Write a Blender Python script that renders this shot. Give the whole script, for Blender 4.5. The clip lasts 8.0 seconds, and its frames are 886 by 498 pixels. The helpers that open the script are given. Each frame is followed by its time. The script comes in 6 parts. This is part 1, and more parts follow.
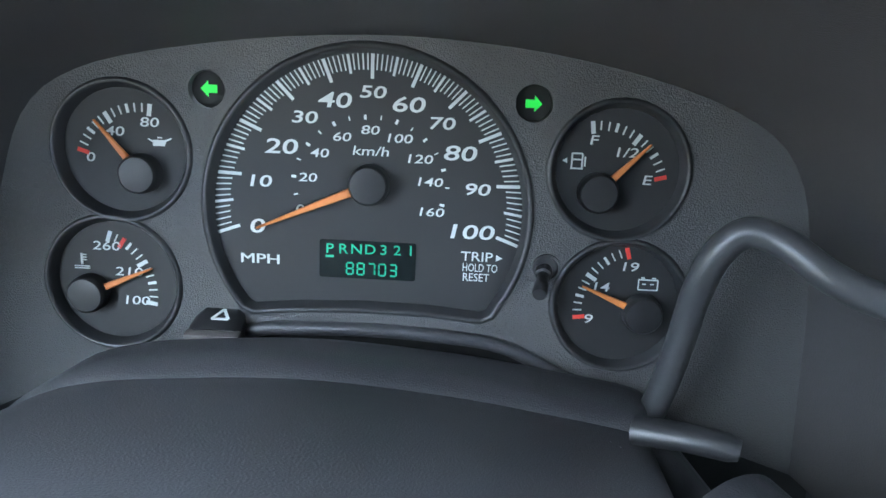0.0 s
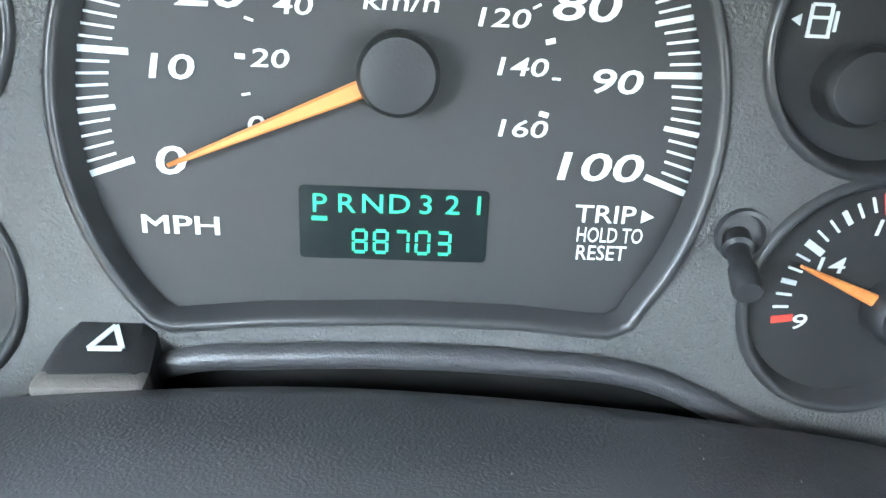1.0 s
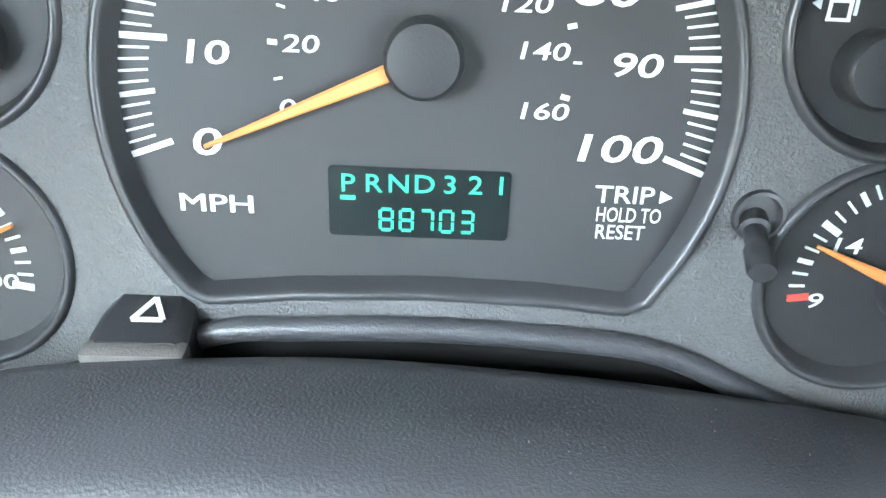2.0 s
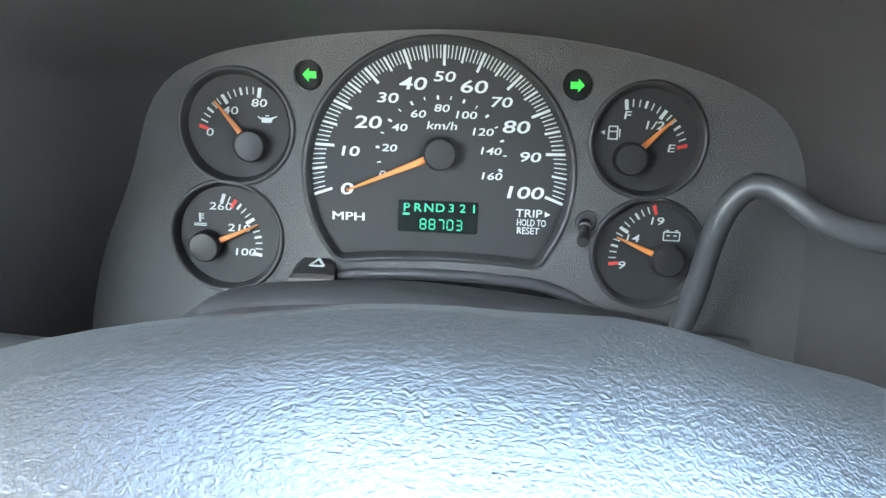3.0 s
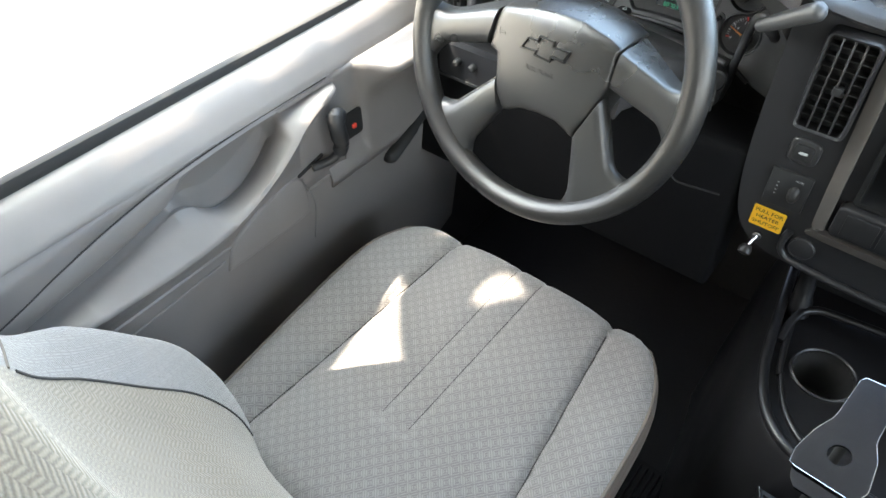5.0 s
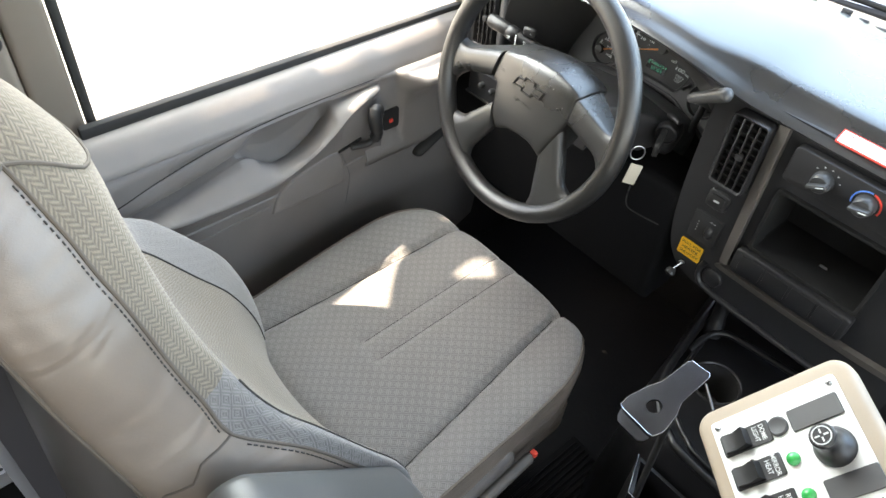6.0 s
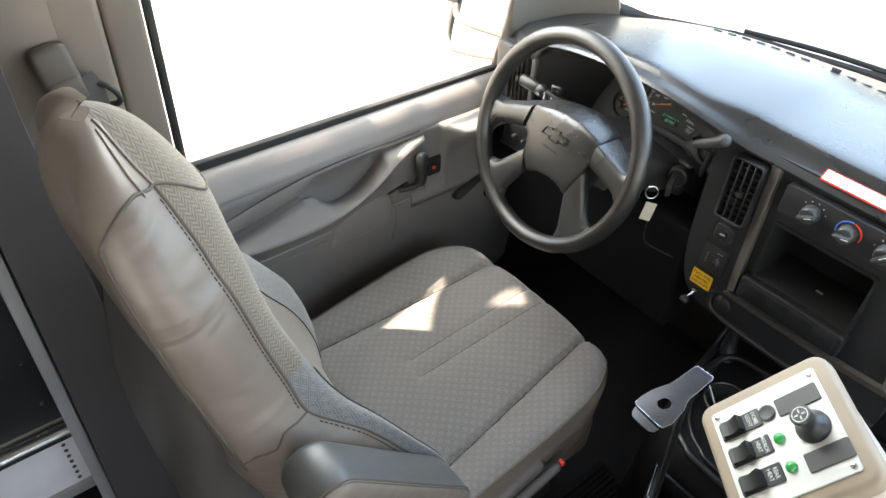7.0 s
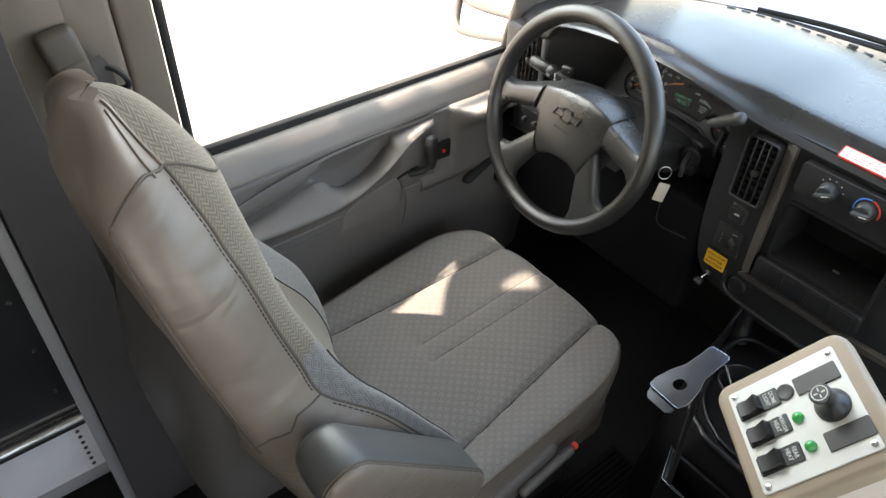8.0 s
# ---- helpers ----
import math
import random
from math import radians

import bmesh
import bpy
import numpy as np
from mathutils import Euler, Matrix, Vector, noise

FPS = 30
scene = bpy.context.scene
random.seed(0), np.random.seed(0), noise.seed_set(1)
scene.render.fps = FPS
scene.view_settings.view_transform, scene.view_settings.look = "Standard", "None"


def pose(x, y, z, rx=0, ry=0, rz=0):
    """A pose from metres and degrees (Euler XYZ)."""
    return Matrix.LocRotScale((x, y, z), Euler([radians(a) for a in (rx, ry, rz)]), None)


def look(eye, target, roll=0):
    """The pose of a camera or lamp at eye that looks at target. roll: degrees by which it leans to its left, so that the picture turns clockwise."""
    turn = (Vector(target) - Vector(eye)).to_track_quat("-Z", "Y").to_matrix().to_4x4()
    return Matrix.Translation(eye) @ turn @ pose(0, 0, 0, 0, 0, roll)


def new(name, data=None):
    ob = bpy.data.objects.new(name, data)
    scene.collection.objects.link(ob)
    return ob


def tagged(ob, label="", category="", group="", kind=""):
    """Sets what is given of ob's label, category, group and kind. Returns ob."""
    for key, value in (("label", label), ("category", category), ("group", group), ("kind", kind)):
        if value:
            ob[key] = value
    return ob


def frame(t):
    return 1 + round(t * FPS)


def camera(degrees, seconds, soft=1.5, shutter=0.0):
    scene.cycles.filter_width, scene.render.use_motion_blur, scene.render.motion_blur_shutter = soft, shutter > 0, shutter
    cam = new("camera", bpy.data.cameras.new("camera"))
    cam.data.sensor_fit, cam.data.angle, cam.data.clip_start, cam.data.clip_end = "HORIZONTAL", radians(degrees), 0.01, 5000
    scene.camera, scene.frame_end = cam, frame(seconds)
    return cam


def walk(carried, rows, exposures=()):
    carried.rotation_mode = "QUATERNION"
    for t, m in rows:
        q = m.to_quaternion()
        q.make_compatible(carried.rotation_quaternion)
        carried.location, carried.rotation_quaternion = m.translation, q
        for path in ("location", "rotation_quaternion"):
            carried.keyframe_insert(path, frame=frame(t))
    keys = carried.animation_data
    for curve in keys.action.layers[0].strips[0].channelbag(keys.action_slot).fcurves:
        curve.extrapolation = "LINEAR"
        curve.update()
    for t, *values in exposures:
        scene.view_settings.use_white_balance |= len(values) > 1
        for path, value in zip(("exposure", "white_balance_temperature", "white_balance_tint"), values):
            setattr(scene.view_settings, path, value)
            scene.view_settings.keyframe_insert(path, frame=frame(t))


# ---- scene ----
PATH = [  # seconds, x, y, z, yaw, pitch, roll
    (0.0, 0.0430, 0.0544, 0.9142, 1.63, -26.49, -2.04),
    (0.2, 0.0440, 0.1049, 0.8888, 2.30, -27.36, -1.80),
    (0.5, 0.0296, 0.1704, 0.8588, -0.17, -28.49, -2.20),
    (1.0, 0.0082, 0.1943, 0.8541, -2.20, -33.69, -3.02),
    (1.2, 0.0095, 0.2030, 0.8610, -0.30, -38.20, -2.10),
    (2.3, 0.0083, 0.1683, 0.8580, -0.21, -32.21, -2.13),
    (2.5, 0.0127, 0.1254, 0.8680, 1.64, -28.60, -1.75),
    (2.7, 0.0165, 0.0822, 0.8942, 2.40, -29.24, -1.51),
    (3.0, 0.0176, -0.0119, 0.9250, 2.05, -27.02, -1.55),
    (3.2, 0.0260, -0.0891, 0.9680, 2.50, -27.75, -1.10),
    (3.5, 0.055, -0.198, 1.022, 5.00, -28.11, -0.35),
    (3.7, 0.070, -0.216, 1.033, 6.55, -29.23, -0.32),
    (4.0, 0.118, -0.289, 1.086, 14.12, -36.63, 2.84),
    (4.2, 0.163, -0.354, 1.136, 19.86, -38.43, 3.84),
    (4.5, 0.250, -0.471, 1.181, 28.74, -42.04, 1.00),
    (4.7, 0.310, -0.551, 1.209, 32.34, -43.29, 0.35),
    (5.0, 0.363, -0.649, 1.255, 38.43, -45.29, 0.64),
    (5.2, 0.410, -0.673, 1.290, 40.88, -46.53, -0.47),
    (6.3, 0.647, -0.784, 1.443, 50.80, -44.09, -3.48),
    (6.5, 0.674, -0.816, 1.457, 50.93, -43.71, -2.15),
    (7.0, 0.702, -0.855, 1.482, 51.63, -40.20, -2.48),
    (7.5, 0.700, -0.855, 1.472, 51.71, -39.48, -1.72),
    (8.0, 0.699, -0.859, 1.468, 51.80, -41.10, -1.67),
]
cam = camera(64.3, 8.0)
walk(cam, [(t, pose(x, y, z, 90 + p, r, w)) for t, x, y, z, w, p, r in PATH],
     exposures=[(0.0, 4.15, 6000, 9), (0.5, 5.0, 6450, 6), (1.0, 5.45, 6500, 6), (2.3, 5.75, 6500, 6), (2.5, 5.7, 6450, 6), (3.0, 4.8, 6700, 8), (3.5, 4.12, 7000, 10), (4.2, 3.97, 7400, 10), (5.0, 3.40, 7600, 11), (6.5, 2.87, 8200, 14), (8.0, 2.22, 8200, 14)])


# ---- daylight ----
SUN = Vector((-0.60, -0.50, 1.0)).normalized()
world = bpy.data.worlds.new("daylight")
scene.world = world
world.use_nodes = True
wn_ = world.node_tree.nodes
sky = wn_.new("ShaderNodeTexSky")
sky.sky_type, sky.sun_disc = "NISHITA", False
sky.dust_density = 1.6
sky.sun_elevation = math.asin(SUN.z)
sky.sun_rotation = math.atan2(SUN.x, SUN.y)
wn_["Background"].inputs["Strength"].default_value = 0.15
world.node_tree.links.new(sky.outputs[0], wn_["Background"].inputs["Color"])
sun_data = bpy.data.lights.new("sun", "SUN")
sun_data.energy, sun_data.angle, sun_data.color = 5.0, radians(0.5), (1.0, 0.95, 0.87)
sun = new("sun", sun_data)
sun.matrix_world = look(SUN * 20, (0, 0, 0))

def sky_lamp(name, place, toward, width, height, watts, color):
    """Area lamp added in a window's upper opening to stand in for its sky light."""
    d = bpy.data.lights.new(name, "AREA")
    d.shape, d.size, d.size_y, d.energy, d.color = "RECTANGLE", width, height, watts, color
    new(name, d).matrix_world = look(place, Vector(place) + Vector(toward))


sky_lamp("windshield_sky", (0.66, 0.40, 1.24), (0, -0.91, -0.41), 1.66, 0.62, 2.7, (0.42, 0.68, 1.0))
sky_lamp("side_window_sky", (-0.425, -0.12, 1.32), (1.0, 0, -0.5), 0.75, 0.50, 2.8, (0.72, 0.88, 1.0))
# right-hand windows are out of view; both lamps are added fill
sky_lamp("entry_window_sky", (1.60, -0.20, 1.20), (-1.0, 0, -0.35), 0.85, 0.70, 0.9, (0.75, 0.89, 1.0))
sky_lamp("passenger_window_sky", (1.60, -1.75, 1.15), (-1.0, 0.1, -0.25), 0.85, 0.80, 2.2, (0.80, 0.91, 1.0))



# ---- materials ----
def mat(name, color, rough=0.5, metal=0.0, grain=0.0, depth=0.2, var=0.12, blotch=6.0, spec=0.5, coat=0.0, sheen=0.0, emit=0.0):
    """A surface with fine grain (bumps a metre, height) and slow mottling."""
    m = bpy.data.materials.new(name)
    m.use_nodes = True
    nt = m.node_tree
    n, ln = nt.nodes, nt.links
    b = n["Principled BSDF"]
    b.inputs["Roughness"].default_value, b.inputs["Metallic"].default_value = rough, metal
    b.inputs["Specular IOR Level"].default_value = spec
    b.inputs["Coat Weight"].default_value = coat
    b.inputs["Sheen Weight"].default_value = sheen
    tc = n.new("ShaderNodeTexCoord")
    big = n.new("ShaderNodeTexNoise")
    big.inputs["Scale"].default_value, big.inputs["Detail"].default_value = blotch, 5
    ln.new(tc.outputs["Object"], big.inputs["Vector"])
    ramp = n.new("ShaderNodeMapRange")
    ramp.inputs[1].default_value, ramp.inputs[2].default_value = 0.3, 0.7
    ramp.inputs[3].default_value, ramp.inputs[4].default_value = 1 - var, 1 + var
    ln.new(big.outputs["Fac"], ramp.inputs[0])
    mul = n.new("ShaderNodeVectorMath")
    mul.operation = "SCALE"
    mul.inputs[0].default_value = color
    ln.new(ramp.outputs[0], mul.inputs["Scale"])
    ln.new(mul.outputs[0], b.inputs["Base Color"])
    rr = n.new("ShaderNodeMapRange")
    rr.inputs[1].default_value, rr.inputs[2].default_value = 0.3, 0.7
    rr.inputs[3].default_value, rr.inputs[4].default_value = max(rough - 0.07, 0.02), min(rough + 0.07, 1)
    ln.new(big.outputs["Fac"], rr.inputs[0])
    ln.new(rr.outputs[0], b.inputs["Roughness"])
    if grain:
        fine = n.new("ShaderNodeTexNoise")
        fine.inputs["Scale"].default_value, fine.inputs["Detail"].default_value = grain, 3
        ln.new(tc.outputs["Object"], fine.inputs["Vector"])
        bump = n.new("ShaderNodeBump")
        bump.inputs["Strength"].default_value, bump.inputs["Distance"].default_value = depth, 0.0006
        ln.new(fine.outputs["Fac"], bump.inputs["Height"])
        ln.new(bump.outputs["Normal"], b.inputs["Normal"])
    if emit:
        b.inputs["Emission Color"].default_value = (*color, 1)
        b.inputs["Emission Strength"].default_value = emit
    return m


def leather_grain(m, scale, depth, stretch=(1.0, 0.45, 1.0)):
    """Adds the fine drawn-out creases of moulded leather-look plastic."""
    nt = m.node_tree
    n, ln = nt.nodes, nt.links
    tc = n.new("ShaderNodeTexCoord")
    mp = n.new("ShaderNodeMapping")
    mp.inputs["Scale"].default_value = stretch
    no = n.new("ShaderNodeTexNoise")
    no.inputs["Scale"].default_value, no.inputs["Detail"].default_value, no.inputs["Distortion"].default_value = scale, 2.5, 1.4
    ln.new(tc.outputs["Object"], mp.inputs["Vector"])
    ln.new(mp.outputs[0], no.inputs["Vector"])
    bump = n.new("ShaderNodeBump")
    bump.inputs["Strength"].default_value, bump.inputs["Distance"].default_value = depth, 0.0007
    ln.new(no.outputs["Fac"], bump.inputs["Height"])
    ln.new(bump.outputs["Normal"], n["Principled BSDF"].inputs["Normal"])
    return m


def creases(m, scale, depth):
    """Adds the soft wrinkles of stretched vinyl under its fine grain."""
    nt = m.node_tree
    n, ln = nt.nodes, nt.links
    tc = n.new("ShaderNodeTexCoord")
    mp = n.new("ShaderNodeMapping")
    mp.inputs["Scale"].default_value = (1.0, 1.0, 2.6)
    mp.inputs["Rotation"].default_value = (0.5, 0.2, 0.0)
    no = n.new("ShaderNodeTexNoise")
    no.inputs["Scale"].default_value, no.inputs["Detail"].default_value, no.inputs["Distortion"].default_value = scale, 2, 0.8
    bump = n.new("ShaderNodeBump")
    bump.inputs["Strength"].default_value, bump.inputs["Distance"].default_value = depth, 0.02
    ln.new(tc.outputs["Object"], mp.inputs["Vector"])
    ln.new(mp.outputs[0], no.inputs["Vector"])
    ln.new(no.outputs["Fac"], bump.inputs["Height"])
    fine = n["Principled BSDF"].inputs["Normal"].links[0].from_node
    ln.new(bump.outputs["Normal"], fine.inputs["Normal"])
    return m


def weave(name, dark, light, pitch, rough=0.9, herring=False):
    """Woven seat cloth: small cells of slanted dashes that change hand from cell to cell."""
    m = bpy.data.materials.new(name)
    m.use_nodes = True
    nt = m.node_tree
    n, ln = nt.nodes, nt.links
    b = n["Principled BSDF"]
    b.inputs["Roughness"].default_value = rough
    b.inputs["Sheen Weight"].default_value = 0.25
    b.inputs["Specular IOR Level"].default_value = 0.2
    uv = n.new("ShaderNodeUVMap")
    uv.uv_map = "cloth"
    sep = n.new("ShaderNodeSeparateXYZ")
    ln.new(uv.outputs[0], sep.inputs[0])

    def math_(op, a, bb=None):
        k = n.new("ShaderNodeMath")
        k.operation = op
        for i, v in enumerate((a, bb)):
            if v is None:
                continue
            if isinstance(v, (int, float)):
                k.inputs[i].default_value = v
            else:
                ln.new(v, k.inputs[i])
        return k.outputs[0]

    u, v = sep.outputs[0], sep.outputs[1]
    cell = math_("ADD", math_("FLOOR", math_("DIVIDE", u, pitch)), math_("FLOOR", math_("DIVIDE", v, pitch)))
    if herring:
        cell = math_("FLOOR", math_("DIVIDE", u, pitch))
    hand = math_("SUBTRACT", math_("MULTIPLY", math_("FLOORED_MODULO", cell, 2.0), 2.0), 1.0)
    ph = math_("DIVIDE", math_("ADD", u, math_("MULTIPLY", math_("MULTIPLY", v, hand), 0.85)), pitch * 0.42)
    if herring:
        ph = math_("DIVIDE", math_("ADD", v, math_("MULTIPLY", math_("MULTIPLY", u, hand), 0.7)), pitch * 0.55)
    dash = math_("SINE", math_("MULTIPLY", ph, 6.28318))
    edge = math_("MULTIPLY", math_("SINE", math_("MULTIPLY", math_("FRACT", math_("DIVIDE", u, pitch)), 3.14159)), math_("SINE", math_("MULTIPLY", math_("FRACT", math_("DIVIDE", v, pitch)), 3.14159)))
    h = math_("ADD", math_("MULTIPLY", math_("ADD", math_("MULTIPLY", dash, 0.36), 0.5), math_("POWER", edge, 0.12)), math_("MULTIPLY", hand, 0.02 if herring else 0.13))
    tc = n.new("ShaderNodeTexCoord")
    no = n.new("ShaderNodeTexNoise")
    no.inputs["Scale"].default_value, no.inputs["Detail"].default_value = 700, 3
    ln.new(tc.outputs["Object"], no.inputs["Vector"])
    big = n.new("ShaderNodeTexNoise")
    big.inputs["Scale"].default_value = 9
    ln.new(tc.outputs["Object"], big.inputs["Vector"])
    f = math_("ADD", math_("MULTIPLY", h, 0.65), math_("ADD", math_("MULTIPLY", no.outputs["Fac"], 0.5), math_("MULTIPLY", big.outputs["Fac"], 0.25)))
    ramp = n.new("ShaderNodeMix")
    ramp.data_type = "RGBA"
    ramp.inputs[6].default_value, ramp.inputs[7].default_value = (*dark, 1), (*light, 1)
    ln.new(math_("SUBTRACT", f, 0.25), ramp.inputs[0])
    ln.new(ramp.outputs[2], b.inputs["Base Color"])
    bump = n.new("ShaderNodeBump")
    bump.inputs["Strength"].default_value, bump.inputs["Distance"].default_value = 0.5, 0.0012
    ln.new(f, bump.inputs["Height"])
    ln.new(bump.outputs["Normal"], b.inputs["Normal"])
    return m


def pane_material(name, tint):
    m = bpy.data.materials.new(name)
    m.use_nodes = True
    n, ln = m.node_tree.nodes, m.node_tree.links
    n.remove(n["Principled BSDF"])
    clear, gloss, mix = n.new("ShaderNodeBsdfTransparent"), n.new("ShaderNodeBsdfGlossy"), n.new("ShaderNodeMixShader")
    clear.inputs[0].default_value = (*tint, 1)
    gloss.inputs["Roughness"].default_value = 0.02
    mix.inputs[0].default_value = 0.035
    ln.new(clear.outputs[0], mix.inputs[1])
    ln.new(gloss.outputs[0], mix.inputs[2])
    ln.new(mix.outputs[0], n["Material Output"].inputs[0])
    return m


M = {
    "arm_grey": mat("mirror_arm_grey", (0.10, 0.10, 0.10), 0.5),
    "pad": mat("dash_pad_charcoal", (0.020, 0.0205, 0.022), 0.30, grain=1400, depth=0.12, spec=0.8),
    "fascia": mat("fascia_black_grain", (0.021, 0.021, 0.023), 0.38, grain=1500, depth=0.4),
    "hood": mat("gauge_hood_grain", (0.056, 0.053, 0.052), 0.5, grain=1500, depth=0.4),
    "belt": mat("belt_guide_brown", (0.060, 0.050, 0.042), 0.5, grain=900, depth=0.2),
    "trim": mat("trim_warm_grey", (0.105, 0.095, 0.087), 0.5, grain=1500, depth=0.3),
    "bezel": mat("bezel_dark_grain", (0.078, 0.078, 0.077), 0.5, grain=1300, depth=0.9),
    "dial": mat("dial_face_black", (0.023, 0.023, 0.023), 0.6, grain=2500, depth=0.1),
    "ring": mat("gauge_ring_satin", (0.034, 0.034, 0.035), 0.36, grain=1500, depth=0.1),
    "knob": mat("knob_black", (0.022, 0.022, 0.023), 0.45, grain=1500, depth=0.1),
    # near-black that puts recess shade into the colour; the bracket's support shares it
    "void": mat("shade_and_rod_black", (0.004, 0.004, 0.004), 0.9),
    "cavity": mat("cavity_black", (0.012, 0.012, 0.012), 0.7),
    "white": mat("print_white", (0.62, 0.65, 0.64), 0.6, var=0.03),
    "red": mat("print_red", (0.75, 0.06, 0.04), 0.6, var=0.03),
    "orange": mat("needle_orange", (0.70, 0.235, 0.065), 0.5, var=0.03),
    "lcd": mat("display_glass_black", (0.008, 0.012, 0.012), 0.2),
    "lcd_on": mat("display_segment_green", (0.03, 0.46, 0.25), 0.5, emit=0.006, var=0.0),
    "lamp_on": mat("turn_lamp_green", (0.05, 0.85, 0.08), 0.5, emit=0.014, var=0.0),
    "rim": leather_grain(mat("wheel_rim_grained", (0.0145, 0.0138, 0.0133), 0.32, spec=0.7), 680, 0.55),
    "hub": leather_grain(mat("wheel_pad_grained", (0.022, 0.0217, 0.0213), 0.30, spec=0.85), 1050, 0.24, (1.0, 0.6, 1.0)),
    "emblem": mat("emblem_smooth_dark", (0.010, 0.010, 0.010), 0.42, spec=0.35),
    # fascia plastic darkened: shade under the column and behind the hub is painted in
    "knee": mat("shaded_fascia_black", (0.0060, 0.0060, 0.0065), 0.7, spec=0.08, grain=1500, depth=0.4),
    "cover": mat("column_cover_grain", (0.052, 0.052, 0.056), 0.36, grain=1400, depth=0.4),
    "lever": mat("lever_painted_metal", (0.050, 0.051, 0.053), 0.40, grain=500, depth=0.05),
    "door": mat("door_panel_grey", (0.185, 0.168, 0.160), 0.5, grain=1200, depth=0.35),
    "door_dark": mat("door_lower_grey", (0.15, 0.145, 0.14), 0.55, grain=1200, depth=0.35),
    "seal": mat("rubber_seal", (0.02, 0.02, 0.02), 0.7),
    "vinyl": creases(leather_grain(mat("seat_vinyl_taupe", (0.158, 0.130, 0.110), 0.40, blotch=4), 420, 0.22), 7, 0.30),
    "armvinyl": leather_grain(mat("armrest_vinyl_dark", (0.070, 0.072, 0.072), 0.38), 420, 0.2),
    "cloth": weave("seat_cloth_grey", (0.096, 0.091, 0.089), (0.204, 0.195, 0.190), 0.0098),
    # the seat's grey cloth, with warm light on the backrest coloured in as tan
    "cloth_back": weave("seat_back_cloth_warm_lit", (0.074, 0.063, 0.050), (0.236, 0.202, 0.160), 0.0092, herring=True),
    "shell": mat("seat_shell_dark", (0.062, 0.057, 0.056), 0.5, grain=900, depth=0.3),
    "seam_dark": mat("seam_dark_thread", (0.030, 0.028, 0.027), 0.9),
    "thread": mat("seam_thread_brown", (0.085, 0.072, 0.060), 0.8),
    "carpet": mat("floor_mat_black", (0.007, 0.007, 0.007), 0.52, spec=0.15, grain=90, depth=0.9),
    "engine": mat("engine_cover_black", (0.008, 0.008, 0.009), 0.33, grain=900, depth=0.2),
    "steel": mat("bright_steel", (0.55, 0.56, 0.58), 0.25, metal=1.0, grain=300, depth=0.05),
    "blued": mat("dark_polished_steel", (0.050, 0.053, 0.062), 0.24, metal=1.0, grain=300, depth=0.05),
    "box_tan": mat("console_tan_edge", (0.36, 0.29, 0.22), 0.55, grain=900, depth=0.3),
    "box_side": mat("console_pale_side", (0.66, 0.60, 0.54), 0.45, grain=900, depth=0.2),
    "plate": mat("switch_plate_white", (0.74, 0.75, 0.73), 0.4, grain=500, depth=0.05),
    "switch": mat("switch_black", (0.016, 0.016, 0.017), 0.35),
    "blank": mat("blank_grey", (0.06, 0.06, 0.062), 0.5),
    "green_lens": mat("green_lens", (0.02, 0.42, 0.10), 0.15, coat=0.6),
    "yellow": mat("label_yellow", (0.90, 0.48, 0.03), 0.45, var=0.04),
    "ink": mat("label_ink_black", (0.015, 0.012, 0.01), 0.6),
    "label_white": mat("label_white", (0.80, 0.80, 0.80), 0.5, var=0.02),
    "blue": mat("print_blue", (0.10, 0.28, 0.80), 0.5, var=0.02),
    "post": mat("padded_post_grey", (0.060, 0.055, 0.058), 0.7, grain=900, depth=0.5),
    "wall_white": mat("wall_panel_white", (0.72, 0.72, 0.76), 0.4, grain=200, depth=0.05),
    "wall_grey": mat("wall_metal_grey", (0.30, 0.30, 0.31), 0.45, grain=400, depth=0.1),
    "pillar": mat("pillar_trim_taupe", (0.165, 0.138, 0.112), 0.6, grain=900, depth=0.35),
    "ceiling": mat("headliner_grey", (0.30, 0.29, 0.275), 0.9, grain=900, depth=0.4),
    "ground": mat("concrete_pale", (0.48, 0.47, 0.45), 0.9, grain=40, depth=0.3, blotch=0.6),
    "mirror_shell": mat("mirror_shell_pale", (0.75, 0.75, 0.74), 0.4),
    "mirror": mat("mirror_glass", (0.9, 0.9, 0.9), 0.02, metal=1.0, var=0.0),
    "glass": pane_material("window_glass", (0.93, 0.95, 0.94)),
    "tag": mat("key_tag_ivory", (0.60, 0.55, 0.45), 0.5),
}


# ---- building helpers ----
HOME = {}


def thing(name, label, category, m=None, world=True, group="", kind=""):
    """A top-level thing: an Empty at pose m. world: its parts are given in world coordinates."""
    ob = new(name)
    ob.empty_display_size = 0.05
    m = m or Matrix()
    ob.matrix_basis = m
    HOME[ob.name] = m.inverted() if world else Matrix()
    return tagged(ob, label, category, group, kind)


def finish(name, bm, material, sharp=38):
    me = bpy.data.meshes.new(name)
    bmesh.ops.recalc_face_normals(bm, faces=bm.faces)
    bm.to_mesh(me)
    bm.free()
    me.polygons.foreach_set("use_smooth", [True] * len(me.polygons))
    me.set_sharp_from_angle(angle=radians(sharp))
    me.materials.append(M[material] if isinstance(material, str) else material)
    return me


def part(name, bm, material, parent, label="", sharp=38):
    root = parent
    while root.parent:
        root = root.parent
    home = HOME.get(root.name, Matrix())
    if bm.verts:
        bmesh.ops.transform(bm, matrix=home, verts=bm.verts)
    ob = new(name, finish(name, bm, material, sharp))
    ob.parent = parent
    return tagged(ob, label)


